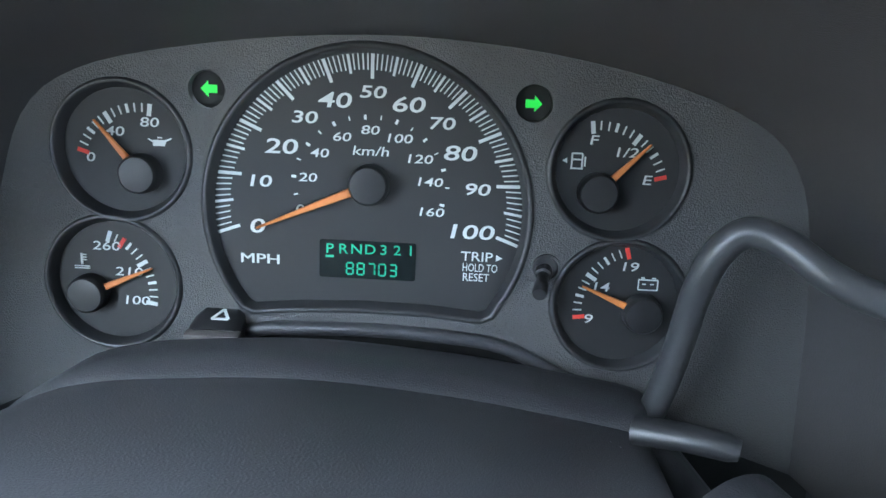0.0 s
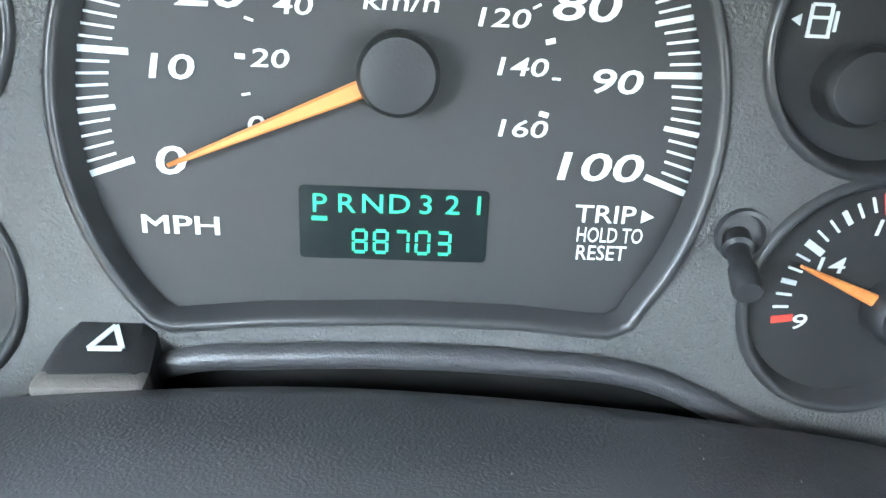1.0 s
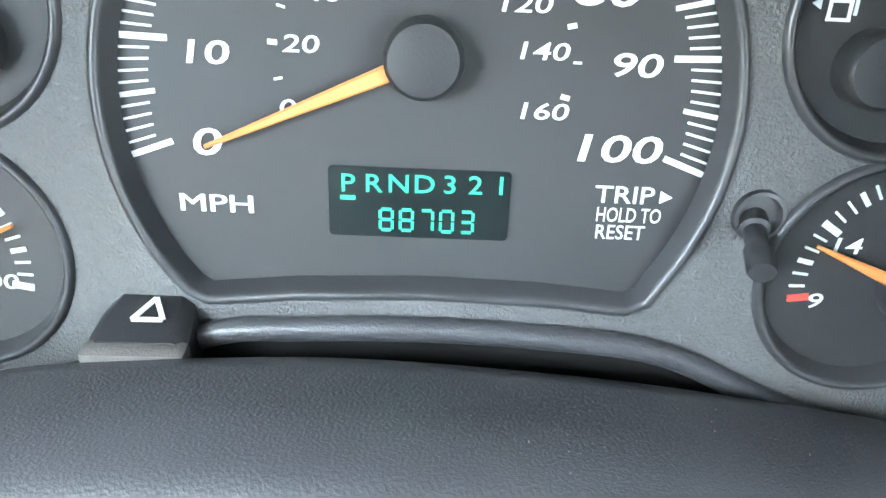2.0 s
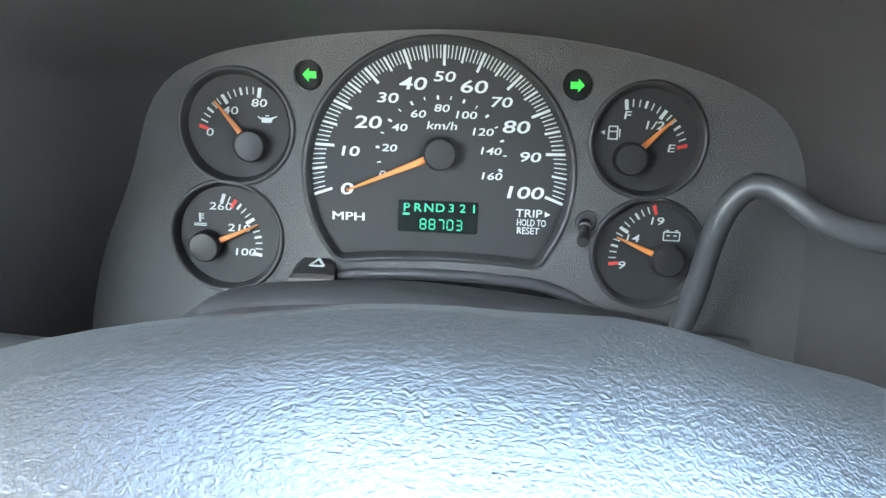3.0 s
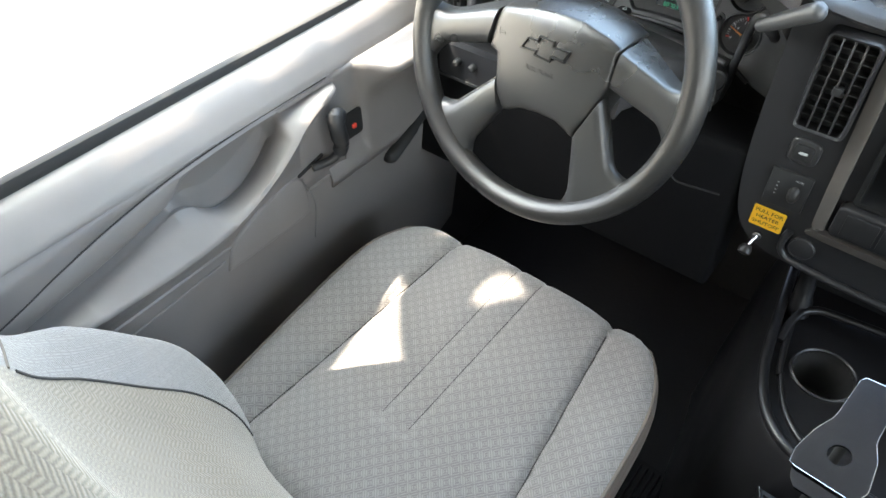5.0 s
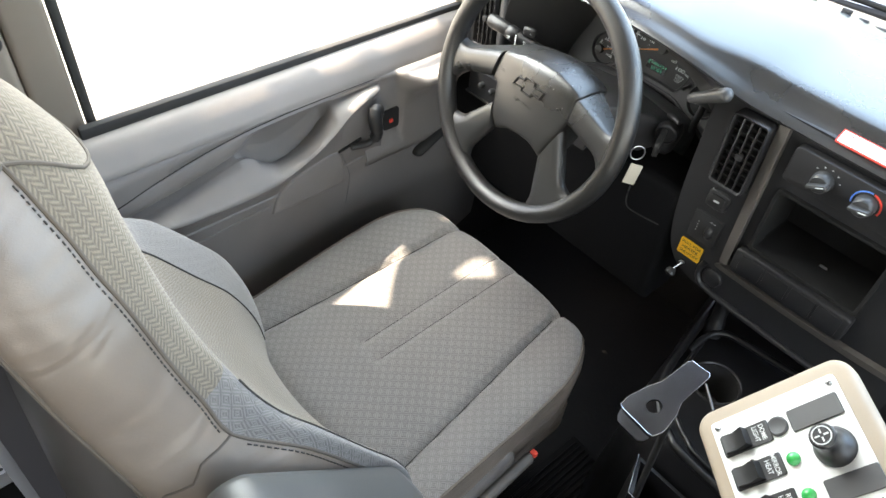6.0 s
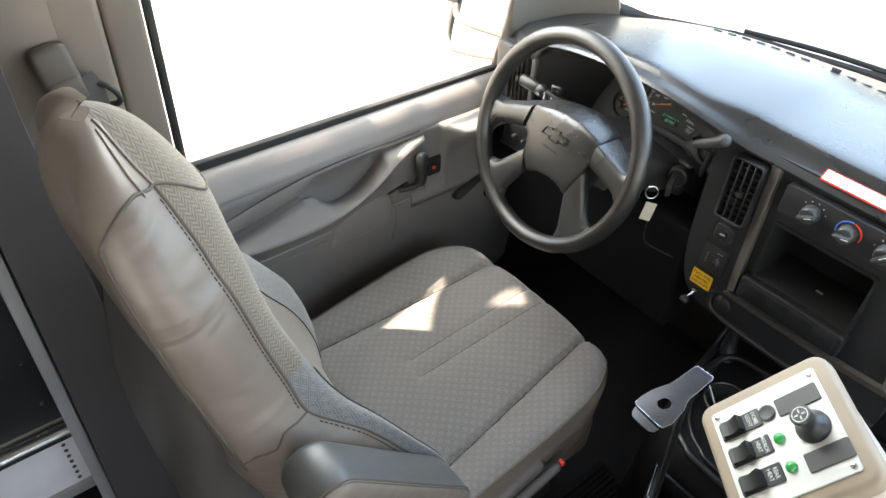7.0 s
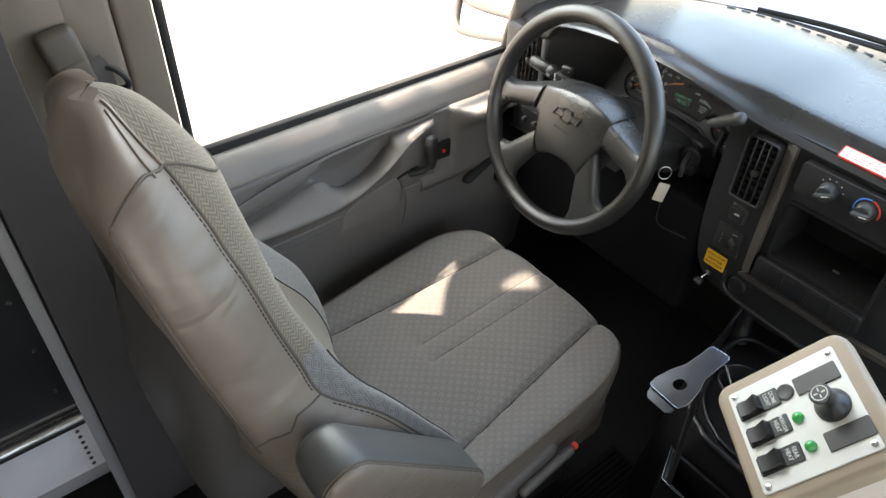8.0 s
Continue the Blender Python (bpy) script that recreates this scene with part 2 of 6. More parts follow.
def strokes(name, bm, material, parent):
    """Links each separate stroke of a printed sign as a part of its own."""
    left = set(bm.faces)
    while left:
        todo = [next(f for f in bm.faces if f in left)]
        left.discard(todo[0])
        piece = []
        while todo:
            f = todo.pop()
            piece.append(f)
            for v in f.verts:
                for g in v.link_faces:
                    if g in left:
                        left.discard(g)
                        todo.append(g)
        one, at = B(), {}
        for f in piece:
            for v in f.verts:
                if v not in at:
                    at[v] = one.verts.new(v.co)
            one.faces.new([at[v] for v in f.verts])
        part(name, one, material, parent)
    bm.free()


def solid(name, bm, material, label, category, kind="", group="", sharp=38):
    """A thing or piece of the setting that is one mesh, in world coordinates."""
    return tagged(new(name, finish(name, bm, material, sharp)), label, category, group, kind)


def B():
    return bmesh.new()


def box(bm, size, m=None, bevel=0.0, seg=2):
    r = bmesh.ops.create_cube(bm, size=1.0)
    vs = r["verts"]
    bmesh.ops.scale(bm, vec=size, verts=vs)
    es = list({e for v in vs for e in v.link_edges})
    if bevel:
        r = bmesh.ops.bevel(bm, geom=es, offset=min(bevel, min(size) * 0.49), segments=seg, profile=0.5, affect="EDGES")
        vs = list({v for f in r["faces"] for v in f.verts} | {v for v in vs if v.is_valid})
        seen, todo = set(vs), list(vs)
        while todo:
            v = todo.pop()
            for e in v.link_edges:
                o = e.other_vert(v)
                if o not in seen:
                    seen.add(o)
                    todo.append(o)
        vs = list(seen)
    if m is not None:
        bmesh.ops.transform(bm, matrix=m, verts=vs)
    return bm


def span(bm, lo, hi, bevel=0.0, seg=2):
    """A box from one corner to the other."""
    c = [(a + b) / 2 for a, b in zip(lo, hi)]
    return box(bm, [abs(b - a) for a, b in zip(lo, hi)], pose(*c), bevel, seg)


def loft(bm, rings, loop=True, cap=(True, True)):
    rows = [[bm.verts.new(p) for p in r] for r in rings]
    n = len(rows[0])
    for a, b in zip(rows, rows[1:]):
        for i in range(n if loop else n - 1):
            j = (i + 1) % n
            bm.faces.new((a[i], a[j], b[j], b[i]))
    if loop and cap[0]:
        bm.faces.new(rows[0][::-1])
    if loop and cap[1]:
        bm.faces.new(rows[-1])
    return rows


def smooth_path(pts, steps=6):
    """Points along a smooth curve through pts."""
    pts = [Vector(p) for p in pts]
    out = []
    for i in range(len(pts) - 1):
        p0, p1, p2, p3 = pts[max(i - 1, 0)], pts[i], pts[i + 1], pts[min(i + 2, len(pts) - 1)]
        for k in range(steps):
            t = k / steps
            out.append(0.5 * (2 * p1 + (p2 - p0) * t + (2 * p0 - 5 * p1 + 4 * p2 - p3) * t * t + (3 * p1 - p0 - 3 * p2 + p3) * t ** 3))
    return out + [pts[-1]]


def tube(bm, pts, r, seg=12, cap=True, flat=1.0, up=(0, 0, 1)):
    pts = [Vector(p) for p in pts]
    rs = r if isinstance(r, (list, tuple)) else [r] * len(pts)
    rings = []
    for i, p in enumerate(pts):
        d = (pts[min(i + 1, len(pts) - 1)] - pts[max(i - 1, 0)]).normalized()
        a = d.cross(Vector(up))
        if a.length < 1e-4:
            a = d.cross(Vector((1, 0, 0)))
        a.normalize()
        b = a.cross(d)
        rings.append([p + rs[i] * (math.cos(t) * a + flat * math.sin(t) * b) for t in (2 * math.pi * k / seg for k in range(seg))])
    loft(bm, rings, True, (cap, cap))
    return bm


def lathe(bm, profile, seg=24, m=None, cap=(True, True)):
    m = m or Matrix()
    rings = [[m @ Vector((r * math.cos(t), r * math.sin(t), z)) for t in (2 * math.pi * k / seg for k in range(seg))] for r, z in profile]
    loft(bm, rings, True, cap)
    return bm


def prism(bm, outline, z0, z1, m=None, bevel=0.0, seg=2):
    """A plate of that outline (in x, y) from z0 to z1, its rim at z1 rounded."""
    m = m or Matrix()
    n = len(outline)
    cx, cy = sum(p[0] for p in outline) / n, sum(p[1] for p in outline) / n
    area = sum(outline[i][0] * outline[(i + 1) % n][1] - outline[(i + 1) % n][0] * outline[i][1] for i in range(n))
    if area < 0:
        outline = outline[::-1]

    def inset(d):
        out = []
        for i in range(n):
            a, b, c = Vector(outline[i - 1][:2]), Vector(outline[i][:2]), Vector(outline[(i + 1) % n][:2])
            e1, e2 = (b - a).normalized(), (c - b).normalized()
            n1, n2 = Vector((-e1.y, e1.x)), Vector((-e2.y, e2.x))
            k = (n1 + n2)
            k = k / max(k.length_squared / 2, 0.6)
            out.append(b + k * d)
        return out

    rings = [[m @ Vector((*p, z0)) for p in inset(0)]]
    if bevel:
        for k in range(seg + 1):
            a = k / seg * math.pi / 2
            rings.append([m @ Vector((*p, z1 - bevel + bevel * math.sin(a))) for p in inset(bevel * (1 - math.cos(a)))])
    else:
        rings.append([m @ Vector((*p, z1)) for p in inset(0)])
    loft(bm, rings)
    return bm


def rect(w, h, r=0.0, seg=4, cx=0.0, cy=0.0):
    if r <= 0:
        return [(cx - w / 2, cy - h / 2), (cx + w / 2, cy - h / 2), (cx + w / 2, cy + h / 2), (cx - w / 2, cy + h / 2)]
    out = []
    for sx, sy, a0 in ((1, -1, -90), (1, 1, 0), (-1, 1, 90), (-1, -1, 180)):
        for k in range(seg + 1):
            a = radians(a0 + 90 * k / seg)
            out.append((cx + sx * (w / 2 - r) + r * math.cos(a), cy + sy * (h / 2 - r) + r * math.sin(a)))
    return out


def circle(cx, cy, r, seg=40, a0=0.0):
    return [(cx + r * math.cos(a0 + 2 * math.pi * k / seg), cy + r * math.sin(a0 + 2 * math.pi * k / seg)) for k in range(seg)]


def plate_with_holes(bm, outline, holes, z):
    es = []
    for ring in (outline, *holes):
        vs = [bm.verts.new((p[0], p[1], z)) for p in ring]
        es += [bm.edges.new((vs[i], vs[(i + 1) % len(vs)])) for i in range(len(vs))]
    bmesh.ops.triangle_fill(bm, use_beauty=True, use_dissolve=False, edges=es)
    return bm


def text_into(bm, body, m, height, wide=1.0, lean=0.0, align="CENTER", space=1.0, thick=0.0, fat=0.006):
    """Letters of that height, as flat or raised faces, centred on m's origin in its x, y plane."""
    cu = bpy.data.curves.new("letters", "FONT")
    cu.body, cu.size, cu.align_x, cu.align_y, cu.shear, cu.space_character = body, 1.0, align, "CENTER", lean, space
    cu.resolution_u = 3
    cu.offset = fat
    cu.extrude = 0.0
    ob = bpy.data.objects.new("letters", cu)
    scene.collection.objects.link(ob)
    dg = bpy.context.evaluated_depsgraph_get()
    me = bpy.data.meshes.new_from_object(ob.evaluated_get(dg))
    bpy.data.objects.remove(ob)
    bpy.data.curves.remove(cu)
    tmp = bmesh.new()
    tmp.from_mesh(me)
    bpy.data.meshes.remove(me)
    s = height / 0.70
    bmesh.ops.transform(tmp, matrix=m @ Matrix.Diagonal((s * wide, s, 1, 1)), verts=tmp.verts)
    if thick:
        up = (m.to_3x3() @ Vector((0, 0, 1))).normalized() * thick
        ext = bmesh.ops.extrude_face_region(tmp, geom=list(tmp.faces))
        bmesh.ops.translate(tmp, vec=up, verts=[v for v in ext["geom"] if isinstance(v, bmesh.types.BMVert)])
    out = bpy.data.meshes.new("letters")
    tmp.to_mesh(out)
    tmp.free()
    bm.from_mesh(out)
    bpy.data.meshes.remove(out)
    return bm


def frame_of(origin, xa, ya, za):
    m = Matrix((Vector(xa), Vector(ya), Vector(za))).transposed().to_4x4()
    m.translation = origin
    return m


def bar(bm, p, q, w, z, h=0.0004):
    """A thin printed bar from p to q of width w, standing h proud of z."""
    p, q = Vector((*p, 0)), Vector((*q, 0))
    d = (q - p).normalized()
    s = Vector((-d.y, d.x, 0)) * w / 2
    prism(bm, [(p - s)[:2], (q - s)[:2], (q + s)[:2], (p + s)[:2]], z, z + h)
    return bm


# ---- setting ----
def curve_at(table, x):
    """Linear reading of a table of (x, a, b, ...)."""
    for p, q in zip(table, table[1:]):
        if x <= q[0]:
            k = max(0.0, (x - p[0]) / (q[0] - p[0]))
            return [a + (b - a) * k for a, b in zip(p[1:], q[1:])]
    return list(table[-1][1:])


solid("ground", box(B(), (900, 900, 0.2), pose(0, 0, -0.75)), "ground", "pale concrete lot outside the vehicle", "ground", "structure")
bm = span(B(), (-0.47, -3.0, -0.06), (1.62, 0.75, 0.0))
solid("floor", bm, "carpet", "black rubber floor of the cab and aisle", "floor", "structure")
bm = span(B(), (-0.5, -3.0, 1.72), (1.65, 0.22, 1.78))
solid("ceiling", bm, "ceiling", "pale headliner over the cab and aisle", "ceiling", "structure")
bm = span(B(), (-0.70, -3.0, 1.66), (-0.505, 0.42, 1.80), 0.02)
solid("roof_cap", bm, "mirror_shell", "white outer roof edge of the bus body", "roof", "structure")
# unseen boards added outside; their outlines shape the sun patches on seat and door
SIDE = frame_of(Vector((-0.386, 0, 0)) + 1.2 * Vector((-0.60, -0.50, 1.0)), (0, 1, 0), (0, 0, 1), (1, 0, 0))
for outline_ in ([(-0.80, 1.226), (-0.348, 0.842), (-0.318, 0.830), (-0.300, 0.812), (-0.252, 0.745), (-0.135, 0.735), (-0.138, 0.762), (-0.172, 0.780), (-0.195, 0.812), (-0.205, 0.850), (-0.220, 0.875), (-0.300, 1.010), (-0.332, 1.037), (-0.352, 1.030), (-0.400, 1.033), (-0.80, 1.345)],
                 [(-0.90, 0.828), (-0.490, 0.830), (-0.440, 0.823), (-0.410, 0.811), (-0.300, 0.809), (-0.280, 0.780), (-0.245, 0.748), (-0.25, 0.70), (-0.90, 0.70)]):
    solid("sun_mask_brace", prism(B(), outline_, -0.003 - 0.01 * (outline_[0][0] < -0.85), 0.003 - 0.01 * (outline_[0][0] < -0.85), SIDE), "wall_grey", "unseen grey board added to cut the sun patches", "beam", "structure")
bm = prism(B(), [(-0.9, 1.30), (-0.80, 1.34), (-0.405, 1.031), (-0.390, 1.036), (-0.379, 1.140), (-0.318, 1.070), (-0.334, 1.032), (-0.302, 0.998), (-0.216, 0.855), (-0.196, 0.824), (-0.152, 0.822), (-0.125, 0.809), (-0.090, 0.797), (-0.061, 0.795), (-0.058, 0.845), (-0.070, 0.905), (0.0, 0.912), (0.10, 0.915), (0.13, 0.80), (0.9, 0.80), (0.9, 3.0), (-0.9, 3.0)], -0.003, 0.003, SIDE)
solid("sun_mask_board", bm, "wall_grey", "unseen grey board added to shape the sun on seat and door", "board", "structure")
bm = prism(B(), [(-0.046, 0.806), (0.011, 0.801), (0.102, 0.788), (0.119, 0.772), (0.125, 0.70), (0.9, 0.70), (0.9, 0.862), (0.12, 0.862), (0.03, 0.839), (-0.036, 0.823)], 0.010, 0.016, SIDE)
solid("sun_mask_rail", bm, "wall_grey", "unseen grey strip added to shade the door shelf", "beam", "structure")
# rear part of the body, with window openings
bm = span(B(), (-0.52, -3.0, -0.06), (-0.47, -0.86, 1.72))
solid("wall_left", bm, "ceiling", "plain grey inner side wall of the bus body", "wall", "structure")
bm = B()
span(bm, (1.62, -3.0, -0.06), (1.67, 0.6, 0.70))
span(bm, (1.62, -3.0, 1.60), (1.67, 0.6, 1.78))
for y0, y1 in ((-3.0, -2.2), (-1.3, -0.70), (0.3, 0.6)):
    span(bm, (1.62, y0, 0.70), (1.67, y1, 1.60))
solid("wall_right", bm, "ceiling", "grey inner side wall with a door window", "wall", "structure")
bm = span(B(), (-0.44, 0.02, -0.06), (-0.40, 0.66, 0.68))
solid("kick_panel", bm, "fascia", "dark side panel of the footwell", "wall", "structure")
solid("wall_rear", span(B(), (-0.5, -3.05, -0.06), (1.65, -3.0, 1.72)), "ceiling", "plain pale rear wall of the bus", "wall", "structure")
solid("firewall", span(B(), (-0.44, 0.62, -0.06), (1.65, 0.68, 0.80)), "cavity", "black firewall at the end of the footwell", "wall", "structure")
bm = span(B(), (-0.5, 0.16, 1.62), (1.65, 0.27, 1.78), 0.03)
solid("windshield_header", bm, "ceiling", "pale trim over the windshield", "trim", "structure")
BASE = [(-0.46, 0.33), (-0.24, 0.46), (-0.03, 0.57), (0.27, 0.64), (0.6, 0.67), (1.0, 0.64), (1.35, 0.52), (1.62, 0.36)]
bm = B()
rows = []
for i in range(25):
    x = -0.44 + 2.04 * i / 24
    yb = curve_at(BASE, x)[0]
    rows.append([(x, yb + 0.02, 0.862), (x, 0.55 * yb + 0.45 * 0.26, 1.25), (x, 0.26, 1.64)])
rows = [[Vector(p) for p in r] for r in rows]
loft(bm, rows, False)
ws = thing("window_1", "clear windshield raked over the dashboard", "windshield", pose(0.55, 0.6, 0.862), kind="structure")
g = part("pane", bm, "glass", ws)
g.visible_shadow = False
bm = B()
tube(bm, [(x_, curve_at(BASE, x_)[0] + 0.012, 0.872) for x_ in [-0.27 + 1.87 * i / 40 for i in range(41)]], 0.013, 8)
part("seal", bm, "seal", ws, "black rubber windshield seal")

wip = thing("windshield_wiper", "black wiper arm and blade parked at the windshield", "wiper", pose(0.1, 0.66, 0.86))
part("blade", tube(B(), smooth_path([(-0.05, 0.632, 0.868), (0.12, 0.682, 0.870), (0.36, 0.708, 0.871), (0.62, 0.718, 0.871)], 5), 0.006, 8), "seal", wip)
part("arm", tube(B(), smooth_path([(0.20, 0.735, 0.850), (0.40, 0.742, 0.872), (0.66, 0.748, 0.860)], 5), 0.007, 8), "seal", wip)
cowl = span(B(), (-0.30, 0.70, 0.70), (1.60, 1.05, 0.82), 0.03, 3)
solid("cowl", cowl, "wall_white", "white bonnet and cowl outside the windshield", "bonnet", "structure")

# front pillar beside the driver
bm = B()
rings = []
for c in smooth_path([(-0.392, 0.200, 0.70), (-0.390, 0.207, 0.78), (-0.388, 0.235, 0.88), (-0.388, 0.246, 1.0), (-0.392, 0.235, 1.25), (-0.395, 0.20, 1.66)], 4):
    rings.append([c + Vector((dx, dy, 0)) for dx, dy in ((-0.004, -0.012), (-0.002, -0.014), (0.004, -0.014), (0.012, -0.004), (0.016, 0.02), (0.017, 0.06), (-0.004, 0.06))])
loft(bm, rings)
solid("front_pillar", bm, "pillar", "taupe plastic trim on the windshield pillar", "trim", "structure")

# moulded trim that carries the pillar on to the windshield's edge
low_ = smooth_path([(-0.372, 0.225, 0.84), (-0.362, 0.30, 0.845), (-0.338, 0.36, 0.85), (-0.290, 0.415, 0.855), (-0.255, 0.450, 0.86)], 4)
top_ = smooth_path([(-0.378, 0.205, 1.66), (-0.374, 0.22, 1.66), (-0.365, 0.235, 1.66), (-0.350, 0.255, 1.66), (-0.335, 0.265, 1.66)], 4)
bm = B()
back_ = Vector((-0.012, 0.02, 0.0))
loft(bm, [[a.lerp(b, t) for a, b in zip(low_, top_)] + [a.lerp(b, t) + back_ for a, b in zip(low_[::-1], top_[::-1])] for t in (0.0, 0.12, 0.25, 0.5, 0.75, 1.0)])
solid("pillar_trim", bm, "pillar", "taupe moulded corner trim between pillar and windshield", "trim", "structure", sharp=50)

# rear door pillar with its trims
bp = thing("door_pillar", "taupe moulded trim on the pillar behind the driver door", "pillar", pose(-0.42, -0.65, 0.3), kind="structure")
bm = span(B(), (-0.44, -0.68, 0.0), (-0.402, -0.603, 1.72), 0.012, 3)
span(bm, (-0.50, -0.86, 0.0), (-0.4024, -0.66, 1.72), 0.012, 3)
part("trim_panel", bm, "pillar", bp)
part("edge_trim", span(B(), (-0.428, -0.6015, 0.3), (-0.408, -0.541, 1.72), 0.009, 3), "pillar", bp)
part("trim_backing", span(B(), (-0.446, -0.655, 0.0), (-0.4285, -0.575, 1.72), 0.004), "pillar", bp)
part("seal", span(B(), (-0.424, -0.539, 0.3), (-0.410, -0.524, 1.72), 0.005, 2), "seal", bp, "black rubber door seal")

# ---- driver door ----
door = thing("driver_door", "grey moulded driver door with pull handle and open view window", "door", pose(-0.4, -0.15, 0.1))
PROFILE = [(-0.40, 0.738), (-0.378, 0.752), (-0.366, 0.749), (-0.3595, 0.745), (-0.351, 0.737), (-0.344, 0.726), (-0.337, 0.712), (-0.332, 0.704), (-0.332, 0.700), (-0.338, 0.698), (-0.339, 0.694), (-0.344, 0.690), (-0.362, 0.672), (-0.364, 0.62), (-0.352, 0.585),
           (-0.338, 0.565), (-0.326, 0.548), (-0.321, 0.540), (-0.322, 0.534), (-0.324, 0.50), (-0.333, 0.42), (-0.35, 0.30), (-0.37, 0.12), (-0.40, 0.05)]
bm = B()
rings = []
for i in range(40):
    y = -0.60 + 0.92 * i / 39
    bend = max(0.0, y - 0.05) ** 2 * 0.35
    rings.append([Vector((x - bend, y, z + 0.012 * (y + 0.6))) for x, z in PROFILE] + [Vector((-0.44, y, 0.05)), Vector((-0.44, y, 0.74))])
loft(bm, rings)
part("panel", bm, "door", door)
# long padded insert above the armrest
m = frame_of((0, 0, 0), (0, 1, 0), (0, 0, 1), (1, 0, 0))
GROOVE = [(-0.62, 0.626), (-0.544, 0.646), (-0.499, 0.660), (-0.417, 0.680), (-0.327, 0.695), (-0.234, 0.702), (-0.135, 0.7045), (-0.054, 0.7045)]
LIP_Z = [(-0.62, 0.604), (-0.523, 0.622), (-0.433, 0.638), (-0.345, 0.660), (-0.330, 0.666), (-0.315, 0.674), (-0.28, 0.684), (-0.22, 0.692), (-0.16, 0.696), (-0.10, 0.6975), (-0.046, 0.697)]
LEDGE = [(-0.62, 0.586), (-0.523, 0.600), (-0.433, 0.616), (-0.355, 0.636), (-0.335, 0.640), (-0.315, 0.634), (-0.292, 0.615), (-0.267, 0.604), (-0.223, 0.612), (-0.187, 0.632), (-0.160, 0.660), (-0.148, 0.682), (-0.10, 0.691), (-0.07, 0.693), (-0.046, 0.692)]
OUTER = [(-0.62, 0.588), (-0.498, 0.592), (-0.476, 0.590), (-0.369, 0.586), (-0.301, 0.590), (-0.249, 0.602), (-0.19, 0.630), (-0.138, 0.665), (-0.10, 0.683), (-0.065, 0.689), (-0.046, 0.687)]
OUT_X = [(-0.62, -0.300), (-0.20, -0.299), (-0.138, -0.302), (-0.09, -0.306), (-0.065, -0.311), (-0.052, -0.318), (-0.046, -0.328)]


def smooth_table(table):
    return [(p.x, p.y) for p in smooth_path([(*q, 0) for q in table], 5)]


groove_t, lipz_t, ledge_t, outer_t, outx_t = map(smooth_table, (GROOVE, LIP_Z, LEDGE, OUTER, OUT_X))
bm = B()
rings = []
for i in range(181):
    y = -0.615 + 0.569 * i / 180
    zg, zl, zi, zo, xo = (curve_at(tb, y)[0] for tb in (groove_t, lipz_t, ledge_t, outer_t, outx_t))
    sill = max(0.704 + 0.012 * (y + 0.6), zg + 0.004)
    c = min(1.0, max(0.0, (y + 0.352) / 0.05)) * min(1.0, max(0.0, (-0.150 - y) / 0.014))
    c = c * c * (3 - 2 * c)
    thin = max(0.0, min(1.0, (y + 0.17) / 0.05))
    zi = min(zi, zl - 0.004)
    ring = [(-0.3340, sill), (-0.3312, (sill + zg) / 2 + 0.001), (-0.3325, zg + 0.0022), (-0.3355, zg), (-0.3330, zg - 0.0025), (-0.3312, zg - 0.006),
            (-0.3315 - 0.005 * c, zl + (zg - zl) * 0.4), (-0.3340 - 0.008 * c, zl + 0.002), (-0.3380 - 0.010 * c, zl - 0.003), (-0.3500 - 0.010 * c + 0.012 * thin, zl - 0.006 - 0.010 * c),
            (-0.3530 - 0.012 * c + 0.014 * thin, zi + (zl - zi) * (0.3 - 0.1 * c)), (-0.3440 - 0.016 * c + 0.008 * thin, zi - 0.012 * c), (-0.3400 - 0.004 * c + 0.004 * thin, zi - 0.003 * c), (-0.3370, zi),
            (-0.3370 + (xo + 0.3370) * 0.35, zi + (zo + 0.007 - zi) * 0.30), (-0.3370 + (xo + 0.3370) * 0.70, zi + (zo + 0.006 - zi) * 0.72), (xo - 0.0035, zo + 0.0045), (xo, zo), (xo - 0.0012, zo - 0.006), (xo - 0.014, zo - 0.016), (-0.3225, min(zo - 0.036, 0.575)), (-0.3235, 0.534)]
    rings.append([Vector((px, y, pz)) for px, pz in ring])
loft(bm, rings, False)
arm_ = part("armrest", bm, "door", door, "grey armrest ledge with a scooped pull grip", 50)
arm_.modifiers.new("thickness", "SOLIDIFY").thickness = 0.0025
bm = B()
prism(bm, [p.xy for p in smooth_path([(-0.300, 0.505, 0), (-0.21, 0.503, 0), (-0.142, 0.508, 0), (-0.136, 0.550, 0), (-0.150, 0.586, 0), (-0.20, 0.582, 0), (-0.278, 0.552, 0), (-0.300, 0.505, 0)], 4)[:-1]], -0.36, -0.3185, m, 0.006, 4)
part("speaker_cover", bm, "door", door)
# shelf and wall of the door ahead of the armrest: the shelf widens towards the dashboard, the wall steps out beside the latch
SHELF = smooth_table([(-0.09, -0.3360), (-0.06, -0.3345), (-0.03, -0.3315), (-0.012, -0.3300), (-0.003, -0.3260), (0.009, -0.3010), (0.021, -0.2760), (0.036, -0.2675), (0.06, -0.2655), (0.15, -0.2670), (0.30, -0.2700)])


def ease(x, a, b):
    k = min(1.0, max(0.0, (x - a) / (b - a)))
    return k * k * (3 - 2 * k)


